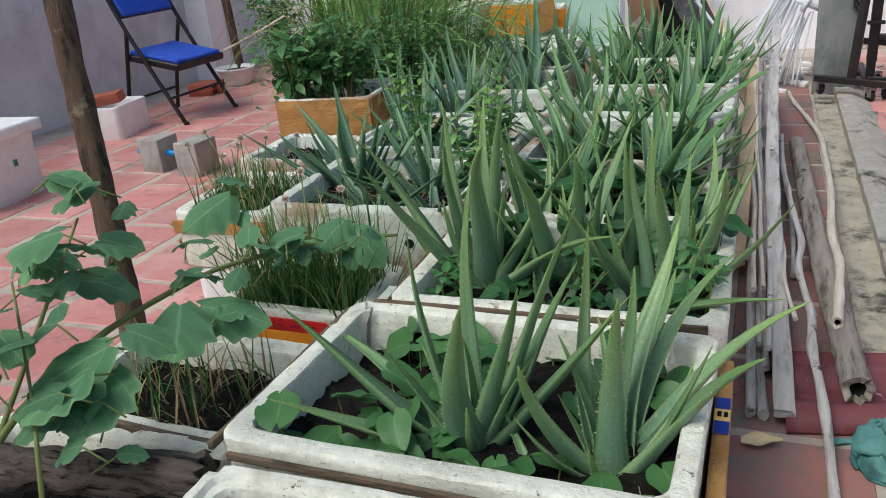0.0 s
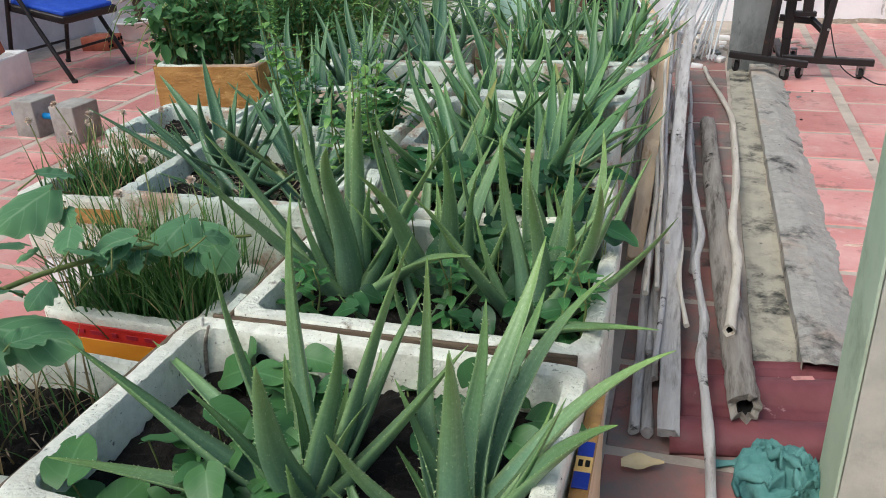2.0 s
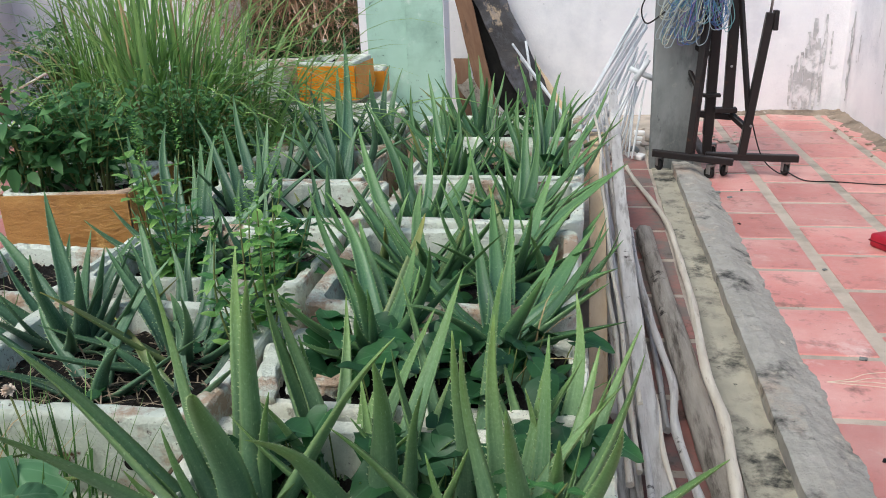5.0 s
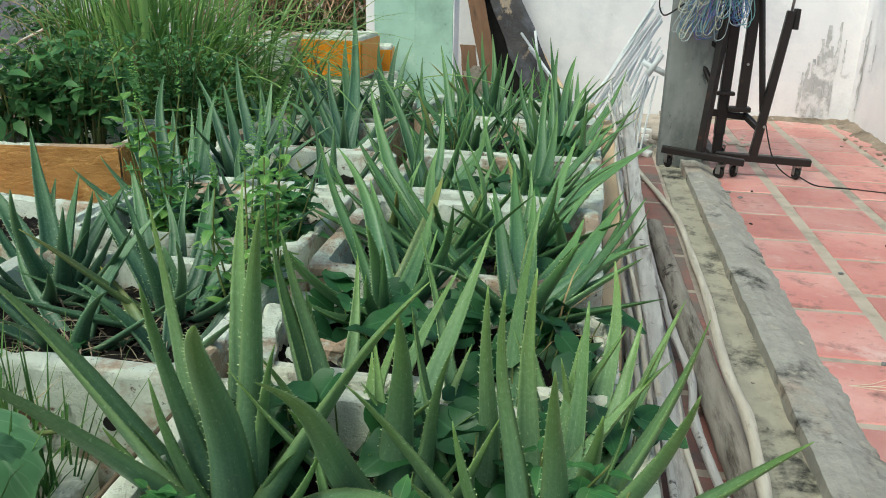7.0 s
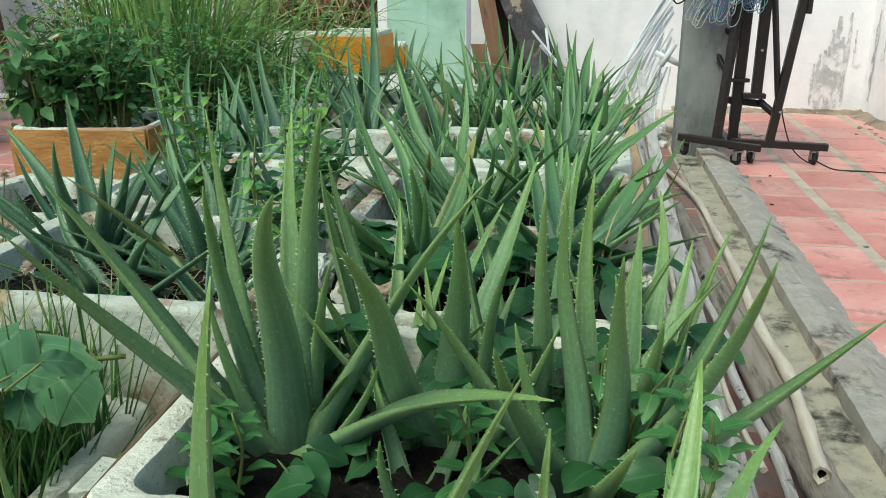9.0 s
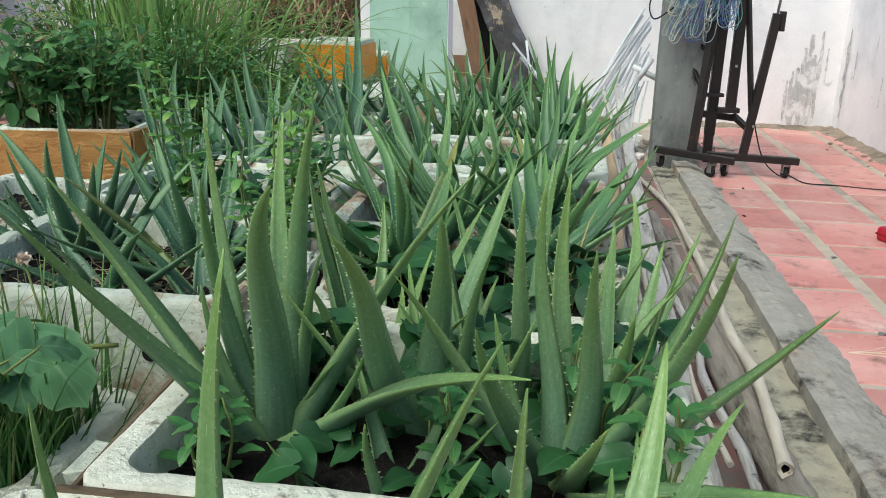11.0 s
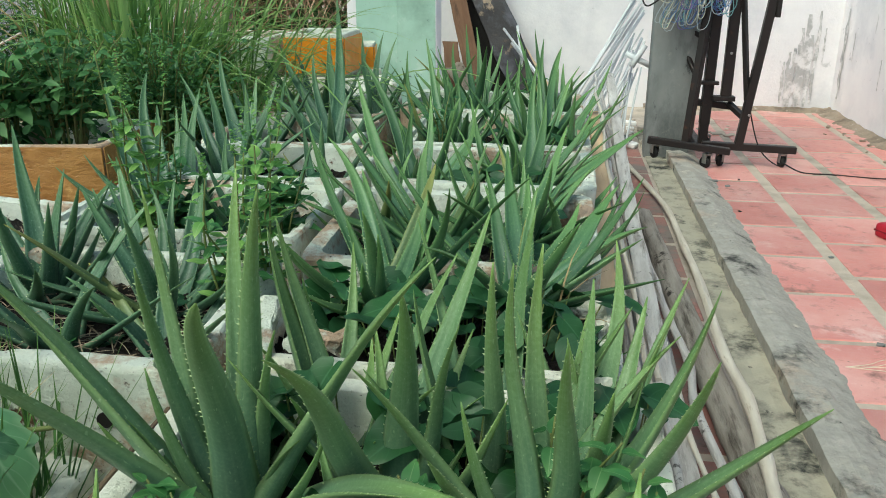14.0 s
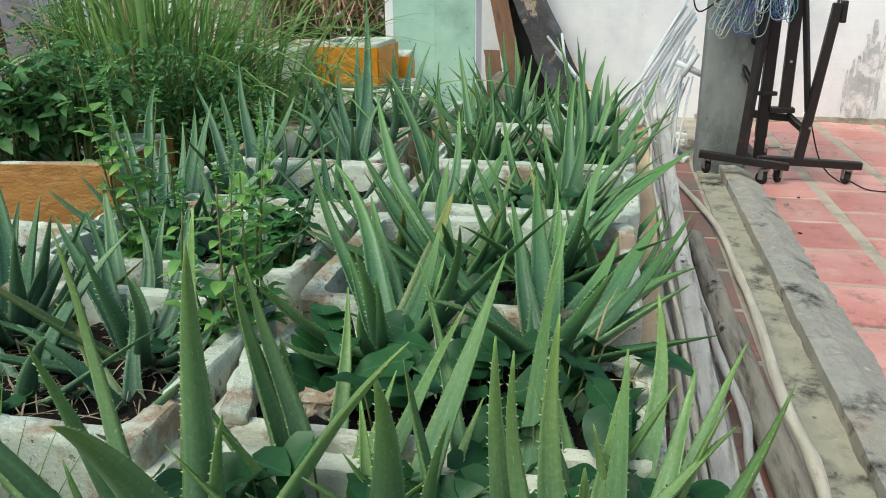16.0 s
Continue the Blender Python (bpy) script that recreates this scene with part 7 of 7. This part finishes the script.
# ---- the left side of the terrace ----
def folding_chair():
    ob = thing("folding_chair", "black metal folding chair with blue padded seat", "chair", (-3.22, 4.93, 0.0), -4)
    BK = M["blackmetal"]

    def rod(name, pts, r=0.0125, label=""):
        part(name, tube(name, smooth_line(pts, 5), r, BK, 10), None, ob, label)
    for sy in (-0.235, 0.235):
        rod("leg", [(0.21, sy, 0.0), (0.0, sy, 0.36), (-0.13, sy, 0.6), (-0.25, sy, 0.86)])
        rod("leg", [(-0.26, sy * 0.92, 0.0), (-0.20, sy * 0.92, 0.26), (-0.118, sy * 0.96, 0.565)])
    for y0 in (-0.235, 0.235):
        part("foot_cap", disc(0.016, 0.02, 12, (0.21, y0, 0)), M["rubber"], ob)
        part("foot_cap", disc(0.016, 0.02, 12, (-0.26, y0 * 0.92, 0)), M["rubber"], ob)
    rod("crossbar", [(0.12, -0.235, 0.16), (0.12, 0, 0.16), (0.12, 0.235, 0.16)], 0.008)
    rod("crossbar", [(-0.228, -0.216, 0.14), (-0.228, 0, 0.14), (-0.228, 0.216, 0.14)], 0.008)
    seat = part("seat", block(0.40, 0.43, 0.042, 0.014, (0, 0, -0.04), 3), BK, ob, "", pose(0.015, 0, 0.388, 0, 10, 0))
    part("seat_pad", block(0.37, 0.39, 0.03, 0.014, (0, 0, -0.008), 3, 2, 0.004, 4), M["bluecloth"], seat, "blue upholstered seat pad")
    rod("top_rail", [(-0.25, -0.235, 0.86), (-0.265, -0.12, 0.90), (-0.265, 0.12, 0.90), (-0.25, 0.235, 0.86)])
    back = part("backrest", block(0.022, 0.44, 0.2, 0.01, (0, 0, 0), 3), BK, ob, "", pose(-0.145, 0, 0.63, 0, -26, 0))
    part("back_pad", block(0.03, 0.42, 0.19, 0.014, (0.012, 0, 0.005), 3, 2, 0.003, 6), M["bluecloth"], back, "blue padded backrest")


folding_chair()

wb = thing("foam_box", "clean white foam box holding a red brick", "foam box", (-3.355, 4.47, 0.0), 9)
part("box", planter_mesh(0.25, 0.34, 0.19, 0.03, 61, 0.9, 0.15, M["foam_clean"]), None, wb)
solo("red_brick", block(0.20, 0.09, 0.06, 0.004, cuts=1, rough=0.002, seed=2), M["brick"], "red clay brick resting on a foam box", "brick", pose(-3.38, 4.46, 0.185, 6, -8, 14))

db = thing("concrete_dumbbell", "homemade dumbbell of two concrete blocks on blue pipe", "dumbbell", (-2.41, 3.80, 0.0), -4)
part("block", block(0.125, 0.14, 0.165, 0.006, (-0.13, 0.03, 0), 2, 1, 0.002, 1), M["castblock"], db)
part("block", block(0.13, 0.15, 0.165, 0.006, (0.127, 0, 0), 2, 1, 0.002, 2), M["castblock"], db)
part("pipe", tube("pipe", [(-0.25, 0.02, 0.09), (0.12, 0.01, 0.09)], 0.014, M["pipeblue"], 12), None, db, "bright blue plastic pipe")
for k, (x, y, rz) in enumerate(((-3.50, 5.50, 12), (-3.48, 5.58, 10))):
    b = thing("hollow_brick", "red hollow clay brick by the wall", "brick", (x, y, 0.0), rz, "bricks by the wall")
    part("body", block(0.18, 0.075, 0.09, 0.004, (0, 0, 0), 1, 1, 0.002, k), M["brick"], b)
    for q in range(4):
        part("core_hole", disc(0.012, 0.003, 12), M["dark"], b, "dark core hole", pose(0.0905, -0.018 + 0.036 * (q % 2), 0.026 + 0.038 * (q // 2), 0, 90, 0))


def basin():
    prof = [(0.0, 0.0), (0.095, 0.0), (0.105, 0.02), (0.13, 0.115), (0.147, 0.12), (0.147, 0.132), (0.125, 0.13), (0.115, 0.10), (0.0, 0.095)]
    n, verts, faces = 28, [], []
    for r, z in prof:
        for k in range(n):
            a = math.tau * k / n
            verts.append((r * math.cos(a), r * math.sin(a), z))
    for i in range(len(prof) - 1):
        for k in range(n):
            a, b = i * n + k, i * n + (k + 1) % n
            faces.append((a, b, b + n, a + n))
    ob = thing("plant_basin", "pale grey plastic basin filled with soil", "basin", (-3.46, 5.88, 0.0))
    part("bowl", mesh_of("bowl", verts, faces, M["foam_clean"]), None, ob)
    part("soil", disc(0.112, 0.004, 24, (0, 0, 0.103)), M["soil"], ob, "dark soil")


basin()
tb = thing("lidded_foam_box", "white lidded foam box with green paint smears", "foam box", (-3.14, 3.27, 0.0), 2)
part("box", planter_mesh(0.46, 0.42, 0.29, 0.04, 62, 0.8, 0.2, M["foam_clean"]), None, tb)
lid = part("lid", block(0.52, 0.48, 0.055, 0.016, (0, 0, 0.288), 3, 2, 0.003, 7), M["foam_clean"], tb, "thick foam lid")
GP = material("green_smear", srgb(44, 116, 96), srgb(70, 140, 116), 30, (), 0.7, 0.2)
for k, (y, z, h1, w) in enumerate(((-0.12, 0.10, 0.16, 0.03), (-0.09, 0.19, 0.07, 0.05), (0.06, 0.16, 0.03, 0.02))):
    part("paint_smear", block(0.003, w, h1, 0.001, (0.2335, y, z), 1), GP, tb, "green paint smear")
plain("pillar_white", 0.2, 0.2, 2.2, (-3.85, 6.15, -0.02), M["whitewall"], label="white painted pillar on the grey wall", category="pillar")
log("peeled_stick", [(-3.3, 5.55, 0.30), (-2.9, 5.3, 0.42), (-2.5, 5.1, 0.56)], (0.008, 0.006), "palewood", "thin pale stick caught in the shrub", "stick", 6, 0.3, 71)
# mortar lumps and dropped flower heads on the left tiles
rl = random.Random(6)
for k, (x, y) in enumerate(((-1.75, 2.95), (-1.6, 2.8), (-1.9, 3.1), (-1.45, 2.75))):
    h = Heap()
    for q in range(22):
        d = Vector((rl.gauss(0, 1), rl.gauss(0, 1), abs(rl.gauss(0.3, .6)))).normalized()
        h.add(*leaf_card((0, 0, 0.012), d, Vector((0.2, 0.1, 1)), 0.02, 0.009, 0.1, 2))
    solo("fallen_flower", h.mesh("fallen_flower", M["straw"]), None, "dried cream flower head on the tiles", "flower", pose(x, y, 0.004), "dropped flower heads")
